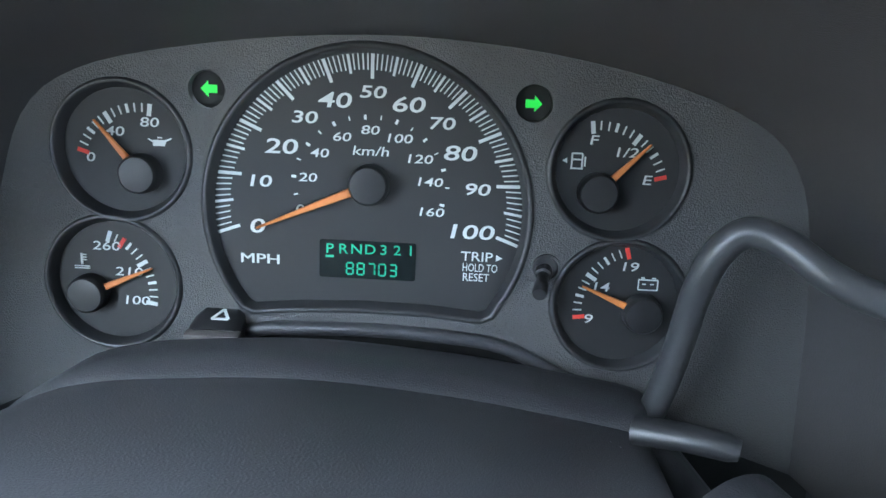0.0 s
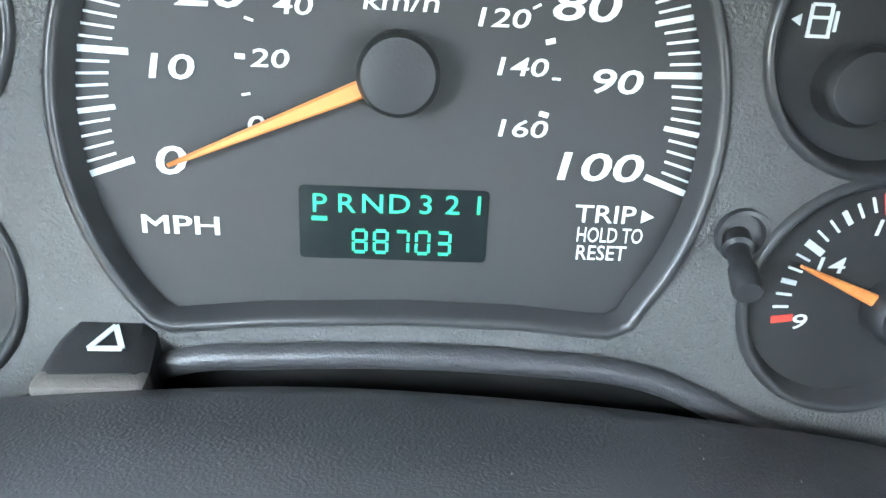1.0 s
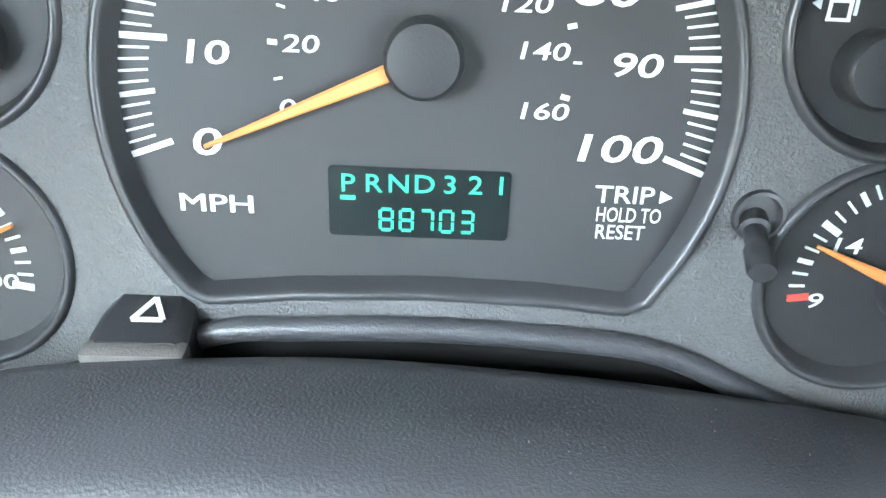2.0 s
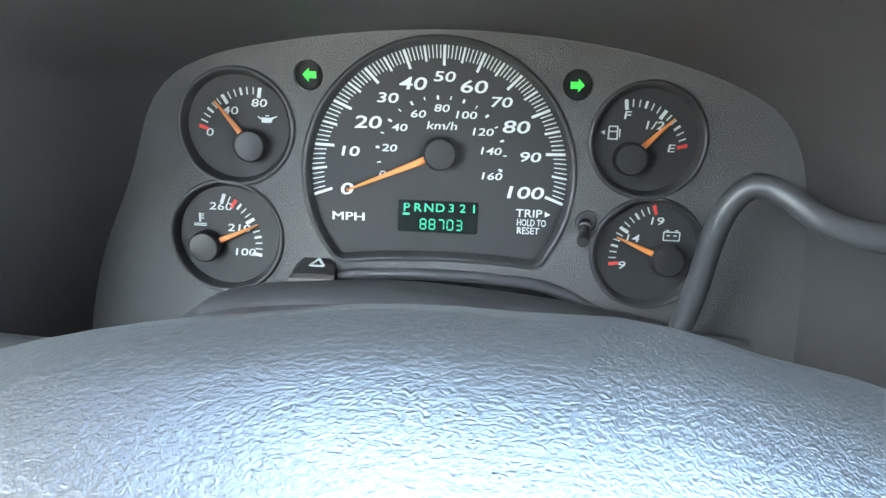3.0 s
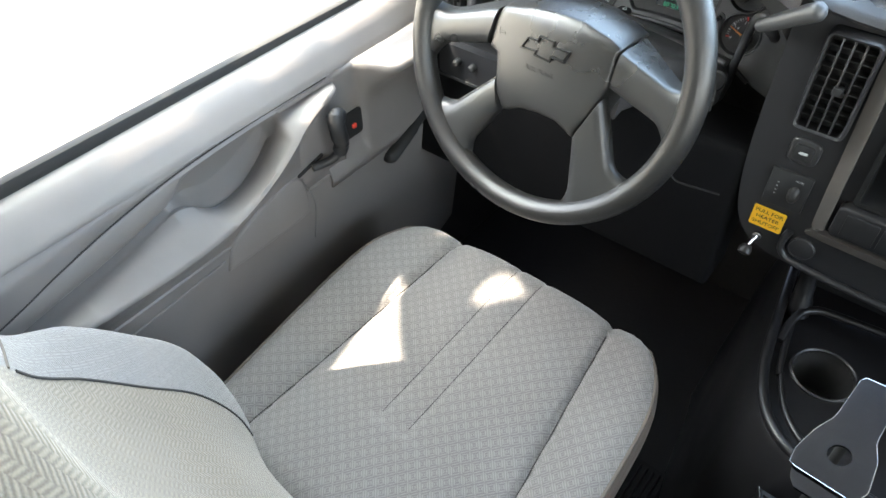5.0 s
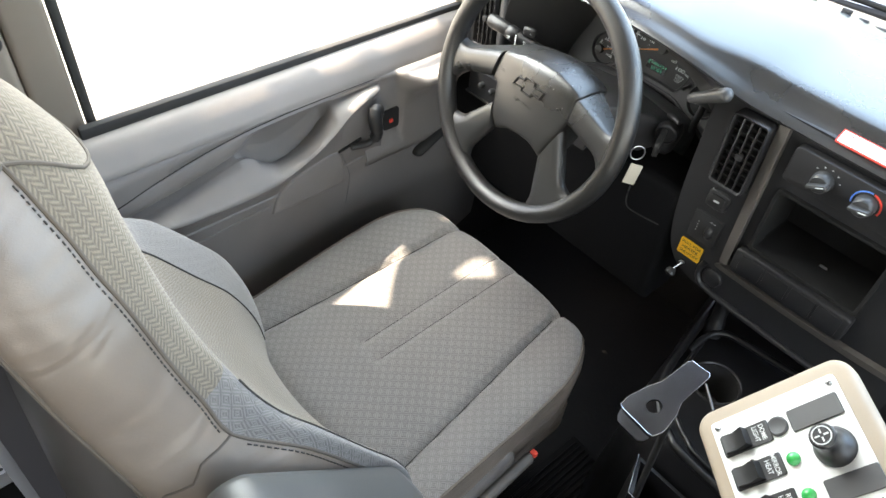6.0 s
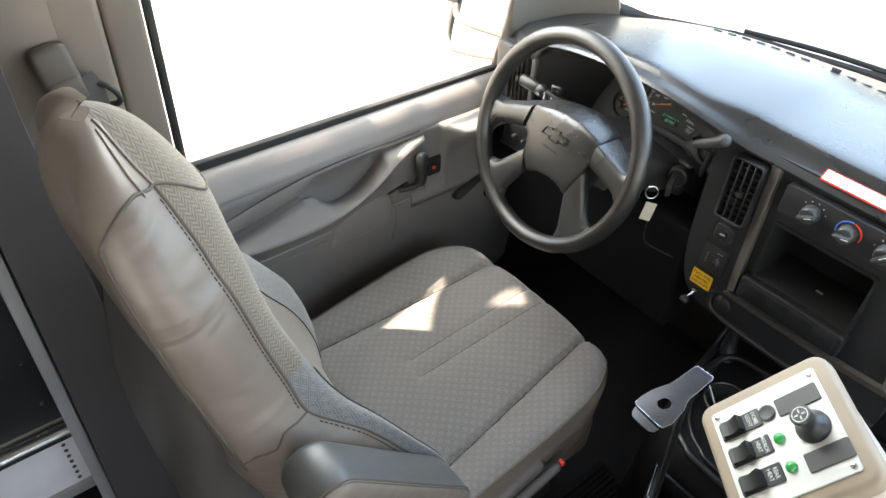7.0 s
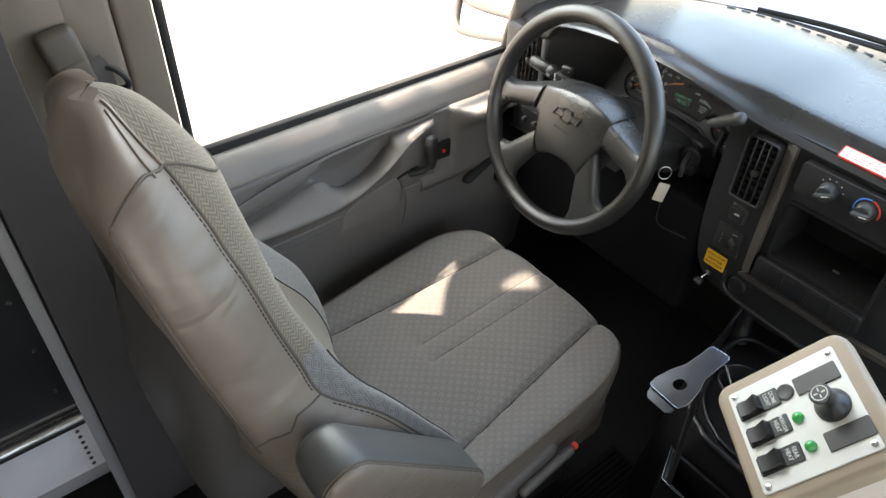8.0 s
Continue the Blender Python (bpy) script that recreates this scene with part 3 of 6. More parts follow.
bm = B()
rings = []
for i in range(89):
    y = -0.085 + 0.385 * i / 88
    xe = curve_at(SHELF, y)[0]
    bend = max(0.0, y - 0.05) ** 2 * 0.35
    xw = -0.3275 - 0.0065 * ease(y, -0.060, -0.026) + 0.0085 * ease(y, 0.001, 0.012) - bend
    full = xe - xw
    wide = max(0.0, full)
    rings.append([Vector((px, y, pz)) for px, pz in (
        (-0.352, 0.7155), (-0.346, 0.7110), (-0.340, 0.7075), (xe - 0.005 - 0.2 * wide, 0.7070), (xe - 0.0035, 0.7062), (xe - 0.0008, 0.7040), (xe, 0.7005), (xe - 0.0012, 0.6960), (xe - 0.003 - wide * 0.10, 0.6900),
        (xw + wide * 0.62, 0.6780), (xw + wide * 0.34, 0.6640), (xw + wide * 0.12, 0.6460), (xw + wide * 0.02, 0.6240), (xw, 0.600), (xw, 0.572), (xw * 0.6 - 0.3215 * 0.4, 0.556), (-0.3215 - bend, 0.546), (-0.3198 - bend, 0.536), (-0.3225 - bend, 0.522))])
loft(bm, rings, False)
front_ = part("front_wall", bm, "door", door, "grey shelf and wall ahead of the armrest", 50)
front_.modifiers.new("thickness", "SOLIDIFY").thickness = -0.0025
bm = B()
# dark plate on the wall imitates the shade in the handle's recess
prism(bm, rect(0.038, 0.046, 0.006, 3, -0.016, 0.604), -0.335, -0.3285, m)
latch = part("handle_recess", bm, "cavity", door, "black plate as the shaded recess behind the latch handle")
bm = B()
tube(bm, smooth_path([(-0.320, -0.050, 0.632), (-0.304, -0.064, 0.656), (-0.297, -0.080, 0.664), (-0.293, -0.081, 0.640), (-0.295, -0.077, 0.612), (-0.303, -0.092, 0.592), (-0.316, -0.122, 0.588)], 5), [0.0075] * 6 + [0.0115] * 4 + [0.0130] * 8 + [0.0115] * 5 + [0.007] * 8, 14, True)
part("latch_handle", bm, "knob", door, "black curved latch handle")
part("insert_seam", tube(B(), [(-0.3338, y_, curve_at(groove_t, y_)[0]) for y_ in [-0.61 + 0.0185 * k for k in range(31)]], 0.0013, 8), "seam_dark", door, "dark seam over the padded insert")
part("trim_line", tube(B(), [(-0.3225, -0.46, 0.5150), (-0.3218, -0.38, 0.5215), (-0.3212, -0.302, 0.5275)], 0.0022, 8), "door", door)
part("seam", tube(B(), smooth_path([(-0.3200, -0.1405, 0.576), (-0.3208, -0.137, 0.562), (-0.3215, -0.130, 0.545), (-0.3228, -0.1235, 0.512), (-0.3265, -0.126, 0.475), (-0.3312, -0.130, 0.440)], 4), 0.0010, 6), "door_dark", door, "joint down the door panel")
part("lock_slider", box(B(), (0.005, 0.009, 0.008), pose(-0.326, -0.018, 0.602), 0.002), "red", door, "red lock slider")
part("handle_slot", box(B(), (0.004, 0.055, 0.006), pose(-0.3200, -0.122, 0.590, 12), 0.002), "cavity", door)
bm = B()
tube(bm, smooth_path([(-0.3225, 0.040, 0.496), (-0.3210, 0.052, 0.502), (-0.3215, 0.075, 0.512), (-0.3240, 0.11, 0.526), (-0.3300, 0.16, 0.540)], 4), [0.004, 0.009, 0.013, 0.0155] + [0.0165] * 9 + [0.014] * 4, 12, True, 0.7)
part("map_pocket", bm, "cavity", door, "dark slot of the map pocket")
bm = B()
span(bm, (-0.392, -0.56, 0.748), (-0.377, 0.30, 0.770), 0.004)
part("window_seal", bm, "seal", door, "black window weatherstrip")
bm = B()
loft(bm, [[Vector((-0.386, -0.55, 0.75)), Vector((-0.388, -0.55, 1.62))], [Vector((-0.386, 0.33, 0.75)), Vector((-0.388, 0.20, 1.62))]], False)
g = part("pane", bm, "glass", door, "clear side window pane")
g.visible_shadow = False
part("top_frame", span(B(), (-0.42, -0.56, 1.62), (-0.36, 0.22, 1.74), 0.01), "pillar", door)

# outside mirror
mir = thing("wing_mirror", "grey truck wing mirror on tubular arms outside the door", "mirror", pose(-0.45, 0.35, 0.75))
bm = B()
loft(bm, [[Vector((-0.86 + px * w, y, 0.99 + pz * w)) for px, pz in rect(0.32, 0.46, 0.06, 5)] for y, w in ((0.352, 0.97), (0.358, 1.0), (0.40, 1.0), (0.44, 0.93), (0.47, 0.72), (0.48, 0.4))])
part("housing", bm, "arm_grey", mir)
part("mirror_glass", prism(B(), rect(0.28, 0.42, 0.045, 5, -0.86, 0.99), -0.3515, -0.349, frame_of((0, 0, 0), (1, 0, 0), (0, 0, 1), (0, -1, 0))), "mirror", mir)
for pts in (((-0.400, 0.262, 0.81), (-0.45, 0.275, 0.80), (-0.58, 0.30, 0.77), (-0.70, 0.345, 0.745), (-0.73, 0.375, 0.775)), ((-0.400, 0.245, 0.755), (-0.45, 0.256, 0.748), (-0.58, 0.29, 0.70), (-0.69, 0.315, 0.672), (-0.725, 0.34, 0.70), (-0.735, 0.37, 0.775))):
    part("arm", tube(B(), smooth_path(pts, 5), 0.011, 10), "arm_grey", mir)

# ---- dashboard ----
dash = thing("dashboard", "charcoal moulded dashboard with a hooded gauge opening", "dashboard", pose(0.4, 0.4, 0.5))
LIP = [(-0.44, 0.26, 0.832), (-0.36, 0.225, 0.846), (-0.30, 0.190, 0.862), (-0.24, 0.162, 0.884), (-0.17, 0.140, 0.912), (-0.09, 0.122, 0.934), (0.0, 0.110, 0.946), (0.1, 0.101, 0.950), (0.18, 0.098, 0.944), (0.22, 0.115, 0.928), (0.26, 0.130, 0.912), (0.32, 0.138, 0.905), (0.5, 0.140, 0.902), (1.0, 0.15, 0.90), (1.62, 0.17, 0.89)]
lip_s = smooth_path(LIP, 5)


def lip_at(x):
    return curve_at([tuple(p) for p in lip_s], x)


# front roll of the top pad, over the gauges and beside them: a soft shoulder, a steeper rise, a crease
ROLL = [(0.010, 0.010, 0.001, 0.003), (0.018, 0.020, 0.003, 0.0075), (0.026, 0.029, 0.006, 0.0145), (0.031, 0.035, 0.0095, 0.0235), (0.036, 0.040, 0.012, 0.0285), (0.043, 0.047, 0.0132, 0.0308), (0.052, 0.056, 0.0135, 0.0314), (0.070, 0.075, 0.0135, 0.0315)]
bm = B()
rings = []
for i in range(90):
    x = -0.372 + 1.98 * (i / 89) ** 1.2
    y, z = lip_at(x)
    yw = curve_at(BASE, x)[0]
    k = min(1.0, max(0.0, (-0.19 - x) / 0.06))
    g_ = min(1.0, max(0.0, (x - 0.17) / 0.09))
    g_ = g_ * g_ * (3 - 2 * g_)
    h = 0.012 + 0.036 * k * k * (3 - 2 * k)
    ring = [(y + 0.10, z - h - 0.012), (y + 0.05, z - h - 0.006), (y + 0.018, z - h - 0.002), (y + 0.007, z - h * 0.86), (y + 0.001, z - h * 0.62), (y, z - h * 0.38), (y + 0.003, z - h * 0.16)]
    ring += [(y + a + (b - a) * g_, z + c + (d - c) * g_) for a, b, c, d in ROLL]
    y1, z1 = ring[-1]
    for k in range(1, 10):
        t = k / 9
        ring.append((y1 + (yw - y1) * t, z1 + (0.874 - z1) * (0.12 * t + 0.88 * t ** 3)))
    rings.append([Vector((x, a, b)) for a, b in ring])
loft(bm, rings, False)
top = part("top_pad", bm, "pad", dash, "charcoal soft top pad", 60)
top.modifiers.new("thickness", "SOLIDIFY").thickness = 0.004
for k in range(34):
    bm = B()
    x = 0.0 + 0.028 * k
    yw = curve_at(BASE, x)[0]
    y1, z1 = lip_at(x)[0] + 0.073, lip_at(x)[1] + (0.0135 if x < 0.2 else 0.031)
    t = (yw - 0.15 - y1) / (yw - y1)
    box(bm, (0.017, 0.007, 0.006), pose(x, yw - 0.15, z1 + (0.874 - z1) * (0.12 * t + 0.88 * t ** 3) - 0.0010, -9, 0, 8), 0.001)
    part("defroster_slot", bm, "blank", dash, "dark defroster slot")

# gauge opening: walls from the front edge in to the cluster
C_O, C_X, C_Y, C_Z = (0.008, 0.3397, 0.803), (0.9999, -0.017, 0.0), (0.004, 0.2324, 0.9726), (-0.0165, -0.9725, 0.2324)
CM = frame_of(C_O, C_X, C_Y, C_Z)
OPEN = [(-0.244, 0.66), (-0.238, 0.74), (-0.233, 0.79), (-0.228, 0.835), (-0.214, 0.870), (-0.15, 0.903), (-0.05, 0.925), (0.05, 0.932), (0.12, 0.930), (0.172, 0.905), (0.215, 0.845), (0.248, 0.77), (0.272, 0.66)]
PANEL = [(-0.196, -0.125), (-0.185, -0.07), (-0.165, -0.02), (-0.150, 0.022), (-0.125, 0.042), (-0.08, 0.053), (-0.02, 0.060), (0.04, 0.060), (0.10, 0.052), (0.15, 0.037), (0.178, 0.015), (0.190, -0.03), (0.196, -0.125)]
o3 = smooth_path([(x, {0.172: 0.126, 0.215: 0.162, 0.248: 0.190, 0.272: 0.195}.get(x, lip_at(x)[0] + 0.02 if z > 0.89 else 0.17), z) for x, z in OPEN], 4)
p2 = smooth_path([(u, v, 0) for u, v in PANEL], 4)
p3 = [CM @ Vector((p.x, p.y, 0.004)) for p in p2]
bm = B()
rings = [[a + Vector((0, 0.0, 0)) for a in o3]]
rings.insert(0, [a + Vector(((-0.012 if a.x < 0 else 0.012) * (a.z < 0.88), 0.012, 0.008 * (a.z > 0.85))) for a in o3])
for t in (0.15, 0.4, 0.7, 1.0):
    rings.append([a.lerp(b, t) for a, b in zip(o3, p3)])
loft(bm, rings, False)
part("gauge_hood", bm, "hood", dash, "black inner walls of the gauge opening", 50)

# outboard fascia with its vent
bm = span(B(), (-0.374, 0.185, 0.52), (-0.243, 0.23, 0.838), 0.012, 3)
part("fascia", bm, "fascia", dash)
bm = span(B(), (-0.250, 0.168, 0.60), (-0.230, 0.20, 0.868), 0.008, 3)
part("opening_edge", bm, "cover", dash, "grey edge of the gauge opening")


def vent(m, w, h, name, cols, rows_, label):
    v = thing(name, label, "air vent", m, False)
    bm = B()
    prism(bm, rect(w, h, 0.008, 4), -0.02, -0.014)
    part("backing", bm, "cavity", v)
    t = 0.0045
    bm = B()
    outer, inner = rect(w, h, 0.008, 4), rect(w - 2 * t, h - 2 * t, 0.004, 4)
    loft(bm, [[Vector((*p, z)) for p in ring] for ring, z in ((outer, -0.02), (outer, 0.002), ([(a[0] * 0.6 + b[0] * 0.4, a[1] * 0.6 + b[1] * 0.4) for a, b in zip(outer, inner)], 0.005), (inner, 0.003), (inner, -0.02))], True, (False, False))
    part("frame", bm, "fascia", v)
    iw, ih = w - 2 * t, h - 2 * t
    for k in range(cols):
        x = -iw / 2 + iw * (k + 1) / (cols + 1)
        part("slat", box(B(), (0.0022, ih + 0.002, 0.008), pose(x, 0, -0.001, 0, 8), 0.0007, 1), "knob", v)
    for k in range(rows_):
        y = -ih / 2 + ih * (k + 1) / (rows_ + 1)
        part("louvre", box(B(), (iw + 0.002, 0.0020, 0.008), pose(0, y, -0.0085, 14), 0.0006, 1), "knob", v)
    part("thumb_tab", box(B(), (iw * 0.22, ih * 0.09, 0.010), pose(iw * 0.06, -ih * 0.02, 0.001), 0.002), "knob", v)
    return v


FACE = frame_of((0, 0, 0), (1, 0, 0), (0, 0, 1), (0, -1, 0))
vent(Matrix.Translation((-0.281, 0.168, 0.790)) @ FACE, 0.056, 0.128, "side_vent", 3, 8, "black outboard air vent with upright slats")
vent(Matrix.Translation((0.2820, 0.1335, 0.829)) @ FACE, 0.058, 0.121, "center_vent", 3, 8, "black upright air vent beside the radio opening")

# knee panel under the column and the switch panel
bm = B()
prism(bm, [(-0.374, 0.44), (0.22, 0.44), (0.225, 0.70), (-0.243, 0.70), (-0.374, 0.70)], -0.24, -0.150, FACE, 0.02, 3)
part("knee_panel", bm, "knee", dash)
part("hatch_seam", tube(B(), smooth_path([(0.127, 0.1495, 0.665), (0.1275, 0.1495, 0.630), (0.134, 0.1495, 0.617), (0.150, 0.1495, 0.615), (0.200, 0.1495, 0.622)], 4), 0.0014, 6), "fascia", dash, "edge of the column hatch")
sw = thing("light_switch_panel", "black panel with two round knobs under the side vent", "switch panel", Matrix.Translation((-0.215, 0.142, 0.668)) @ FACE, False)
part("body", prism(B(), rect(0.13, 0.055, 0.008, 3), -0.02, 0.0), "fascia", sw)
for x in (-0.025, 0.004):
    part("switch_knob", lathe(B(), [(0.0062, 0), (0.0066, 0.004), (0.0055, 0.010), (0.003, 0.012)], 16, pose(x, 0.004, 0)), "knob", sw)
part("lower_edge", prism(B(), rect(0.14, 0.004, 0.0015, 2, 0, -0.029), -0.02, 0.003), "ring", sw)

# centre stack
bm = B()
face_ = [(p.x, p.y) for p in smooth_path([(0.214, 0.91, 0), (0.214, 0.74, 0), (0.222, 0.64, 0), (0.240, 0.59, 0), (0.272, 0.566, 0), (0.34, 0.558, 0), (0.62, 0.552, 0)], 4)] + [(0.62, 0.91)]
plate_with_holes(bm, face_, [rect(0.166, 0.110, 0.006, 3, 0.436, 0.748)], -0.150)
loft(bm, [[Vector((*p, z)) for p in face_] for z in (-0.150, -0.20)], True, (False, False))
bmesh.ops.remove_doubles(bm, verts=bm.verts, dist=1e-5)
bmesh.ops.transform(bm, matrix=FACE, verts=bm.verts)
part("stack_face", bm, "fascia", dash, "black centre stack face")
outer = [(0.312, 0.898), (0.315, 0.78), (0.318, 0.66), (0.322, 0.632), (0.340, 0.619), (0.60, 0.622), (0.612, 0.66), (0.612, 0.898)]
inner = [(0.330, 0.898), (0.332, 0.78), (0.334, 0.665), (0.336, 0.643), (0.346, 0.634), (0.59, 0.638), (0.597, 0.67), (0.597, 0.898)]
bm = B()
oo, ii = smooth_path([(*p, 0) for p in outer], 4), smooth_path([(*p, 0) for p in inner], 4)
loft(bm, [[FACE @ Vector((p.x, p.y, z)) for p in path] for path, z in ((oo, -0.160), (oo, -0.145), (ii, -0.138), (ii, -0.160))], False)
part("stack_trim", bm, "trim", dash, "grey trim round the radio opening")
hv = thing("climate_panel", "black heater control panel with three round knobs", "climate control", Matrix.Translation((0.461, 0.134, 0.858)) @ FACE, False)
part("body", prism(B(), rect(0.225, 0.056, 0.008, 4), -0.012, 0.002, None, 0.003), "fascia", hv)
for i, x in enumerate((-0.062, -0.004, 0.053)):
    k = part("knob", lathe(B(), [(0.0145, 0), (0.0140, 0.006), (0.0125, 0.014), (0.011, 0.0155)], 24, pose(x, 0.001, 0.002)), "lever", hv)
    part("grip", box(B(), (0.006, 0.026, 0.012), pose(x, 0.001, 0.020, 0, 0, (-62, -78, -40)[i]), 0.002), "lever", k)
    part("pointer", box(B(), (0.0012, 0.010, 0.001), pose(x - 0.006 * math.sin(radians((-62, -78, -40)[i])), 0.001 + 0.006 * math.cos(radians((-62, -78, -40)[i])), 0.0265, 0, 0, (-62, -78, -40)[i])), "white", k)
for col, a0, a1 in (("blue", 85, 200), ("red", -20, 80)):
    bm = B()
    pts = [(-0.004 + 0.0185 * math.cos(radians(a0 + (a1 - a0) * k / 14)), 0.001 + 0.0185 * math.sin(radians(a0 + (a1 - a0) * k / 14))) for k in range(15)]
    for p, q in zip(pts, pts[1:]):
        bar(bm, p, q, 0.0026 if col == "red" else 0.0020, 0.0021)
    part("temperature_arc", bm, col, hv, col + " half of the temperature arc")
for x, a0, a1 in ((-0.062, 20, 140), (0.053, 10, 170)):
    for k in range(5):
        a = radians(a0 + (a1 - a0) * k / 4)
        part("icon", bar(B(), (x + 0.020 * math.cos(a), 0.001 + 0.020 * math.sin(a)), (x + 0.020 * math.cos(a) + 0.0022, 0.001 + 0.020 * math.sin(a)), 0.0012 + 0.0006 * (k % 2), 0.0021), "white", hv)
# radio opening
rad = thing("radio_opening", "empty radio opening, its shade painted black, with a single mount", "radio opening", Matrix.Translation((0.436, 0.147, 0.748)) @ FACE, False)
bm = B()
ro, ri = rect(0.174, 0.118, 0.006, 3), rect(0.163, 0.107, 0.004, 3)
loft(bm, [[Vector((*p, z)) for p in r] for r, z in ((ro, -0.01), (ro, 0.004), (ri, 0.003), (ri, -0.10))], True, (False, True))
# opening's inner shade comes from the near-black colour
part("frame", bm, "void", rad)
part("clip", box(B(), (0.012, 0.003, 0.004), pose(0.01, -0.0515, -0.045), 0.001), "steel", rad)
st = thing("storage_cubby", "black flip panel under the radio opening", "storage panel", Matrix.Translation((0.432, 0.140, 0.664)) @ FACE, False)
part("body", prism(B(), rect(0.186, 0.046, 0.008, 4), -0.012, 0.006, None, 0.004, 3), "fascia", st)
for x in (-0.062, -0.02, 0.022, 0.064):
    part("button_blank", prism(B(), rect(0.038, 0.034, 0.003, 2, x, 0), 0.005, 0.0078, None, 0.001), "fascia", st)

low = tube(B(), smooth_path([(0.300, 0.147, 0.614), (0.2965, 0.146, 0.598), (0.300, 0.145, 0.580), (0.320, 0.145, 0.569), (0.40, 0.146, 0.562), (0.62, 0.147, 0.556)], 5), 0.0050, 10)
part("lower_rail", low, "fascia", dash, "rounded rail along the lower edge")
soc = thing("power_socket", "black round power socket low on the centre stack", "socket", Matrix.Translation((0.321, 0.149, 0.594)) @ FACE, False)
part("ring", lathe(B(), [(0.017, -0.004), (0.017, 0.003), (0.0155, 0.0045), (0.0145, 0.003)], 28, None, (False, False)), "fascia", soc)
part("cap", lathe(B(), [(0.015, -0.004), (0.0148, 0.0035), (0.012, 0.005), (0.0005, 0.0052)], 28), "fascia", soc)
rb = thing("dome_override_button", "square black button with a pale icon", "button", Matrix.Translation((0.277, 0.149, 0.731)) @ FACE, False)
part("bezel", prism(B(), rect(0.036, 0.034, 0.009, 4), -0.006, 0.004, None, 0.003, 3), "ring", rb)
part("cap", prism(B(), rect(0.023, 0.021, 0.004, 3), 0.002, 0.006, None, 0.001), "knob", rb)
part("icon", prism(B(), [(-0.0055, -0.0012), (-0.003, -0.002), (0.005, -0.0012), (0.0055, 0.0015), (0.002, 0.002), (-0.0035, 0.0015)], 0.006, 0.0063), "white", rb)
ax = thing("rear_heater_switch", "black rocker switch panel marked AUX", "switch", Matrix.Translation((0.2765, 0.149, 0.671)) @ FACE, False)
part("plate", prism(B(), rect(0.050, 0.055, 0.002, 2), -0.004, 0.003, None, 0.001), "ring", ax)
part("rocker", lathe(B(), [(0.0085, 0.0), (0.008, 0.004), (0.005, 0.008), (0.001, 0.009)], 20, pose(0.009, -0.002, 0.002) @ Matrix.Diagonal((0.9, 1.5, 1, 1))), "knob", ax)
bm = text_into(B(), "AUX", pose(0.010, 0.0185, 0.0034), 0.0027, 1.3)
for k in range(4):
    bar(bm, (-0.013, 0.008 - 0.006 * k), (-0.013, 0.009 - 0.006 * k), 0.002, 0.003)
part("legend", bm, "white", ax, "white printed legend AUX")
lb = thing("heater_label", "yellow sticker reading PULL FOR HEATER SHUTOFF", "label", Matrix.Translation((0.2685, 0.148, 0.6175)) @ FACE, False)
part("sticker", prism(B(), rect(0.042, 0.033, 0.002, 2), 0.0, 0.0012), "yellow", lb)
bm = B()
for k, s in enumerate(("PULL FOR", "HEATER", "SHUTOFF")):
    text_into(bm, s, pose(0, 0.0095 - 0.0095 * k, 0.0015), 0.0054, 1.08)
part("lettering", bm, "ink", lb)
pin = thing("heater_pull_knob", "steel pull pin under the yellow sticker", "pull knob", Matrix.Translation((0.265, 0.148, 0.586)) @ FACE, False)
part("collar", lathe(B(), [(0.006, 0), (0.006, 0.004), (0.0035, 0.005)], 14), "steel", pin)
part("rod", tube(B(), [(0, 0, 0.004), (-0.003, -0.006, 0.012), (-0.005, -0.010, 0.018)], 0.0022, 10), "steel", pin)
part("grip", lathe(B(), [(0.006, 0), (0.009, 0.006), (0.008, 0.012), (0.003, 0.014)], 14, pose(-0.005, -0.010, 0.016, 40)), "knob", pin)

# warning sticker on the dash pad
wl = thing("warning_sticker", "white sticker with a red border on the dash edge", "sticker", Matrix.Translation((0.450, 0.1565, 0.9130)) @ pose(0, 0, 0, 30), False)
part("backing", prism(B(), rect(0.135, 0.0215, 0.002, 2), -0.002, 0.0008), "red", wl, "red border")
part("face", prism(B(), rect(0.1310, 0.0178, 0.001, 2), 0.0, 0.0012), "label_white", wl)
for r in range(3):
    for k in range(11):
        part("print_bar", bar(B(), (-0.058 + 0.0105 * k, 0.0047 - 0.0046 * r), (-0.0505 + 0.0105 * k - 0.002 * ((k * 7 + r) % 3), 0.0047 - 0.0046 * r), 0.0009, 0.0012), "red", wl)


# ---- instrument cluster ----
ic = thing("instrument_cluster", "dark grey instrument cluster with five round gauges", "instrument cluster", CM, False)
SPD_C, SPD_R = (-0.0015, -0.0135), 0.0695
spd = []
for k in range(61):
    a = radians(-33 + (213 - -33) * k / 60)
    spd.append((SPD_C[0] + SPD_R * math.cos(a), SPD_C[1] + SPD_R * math.sin(a)))
spd += [(-0.0555, -0.0570), (-0.0515, -0.0592), (-0.030, -0.0570), (0.0, -0.0558), (0.028, -0.0563), (0.050, -0.0582), (0.0545, -0.0560)]
GAUGES = {  # hole centre, radius, needle hub, needle tip
    "oil": ((-0.1075, 0.0085), 0.0290, (-0.1000, -0.0010), (-0.1190, 0.0212)),
    "temp": ((-0.1142, -0.0502), 0.0292, (-0.1262, -0.0562), (-0.0969, -0.0432)),
    "fuel": ((0.1047, 0.0102), 0.0284, (0.0968, 0.0006), (0.1172, 0.0218)),
    "batt": ((0.1106, -0.0487), 0.0286, (0.1212, -0.0520), (0.0940, -0.0408)),
}
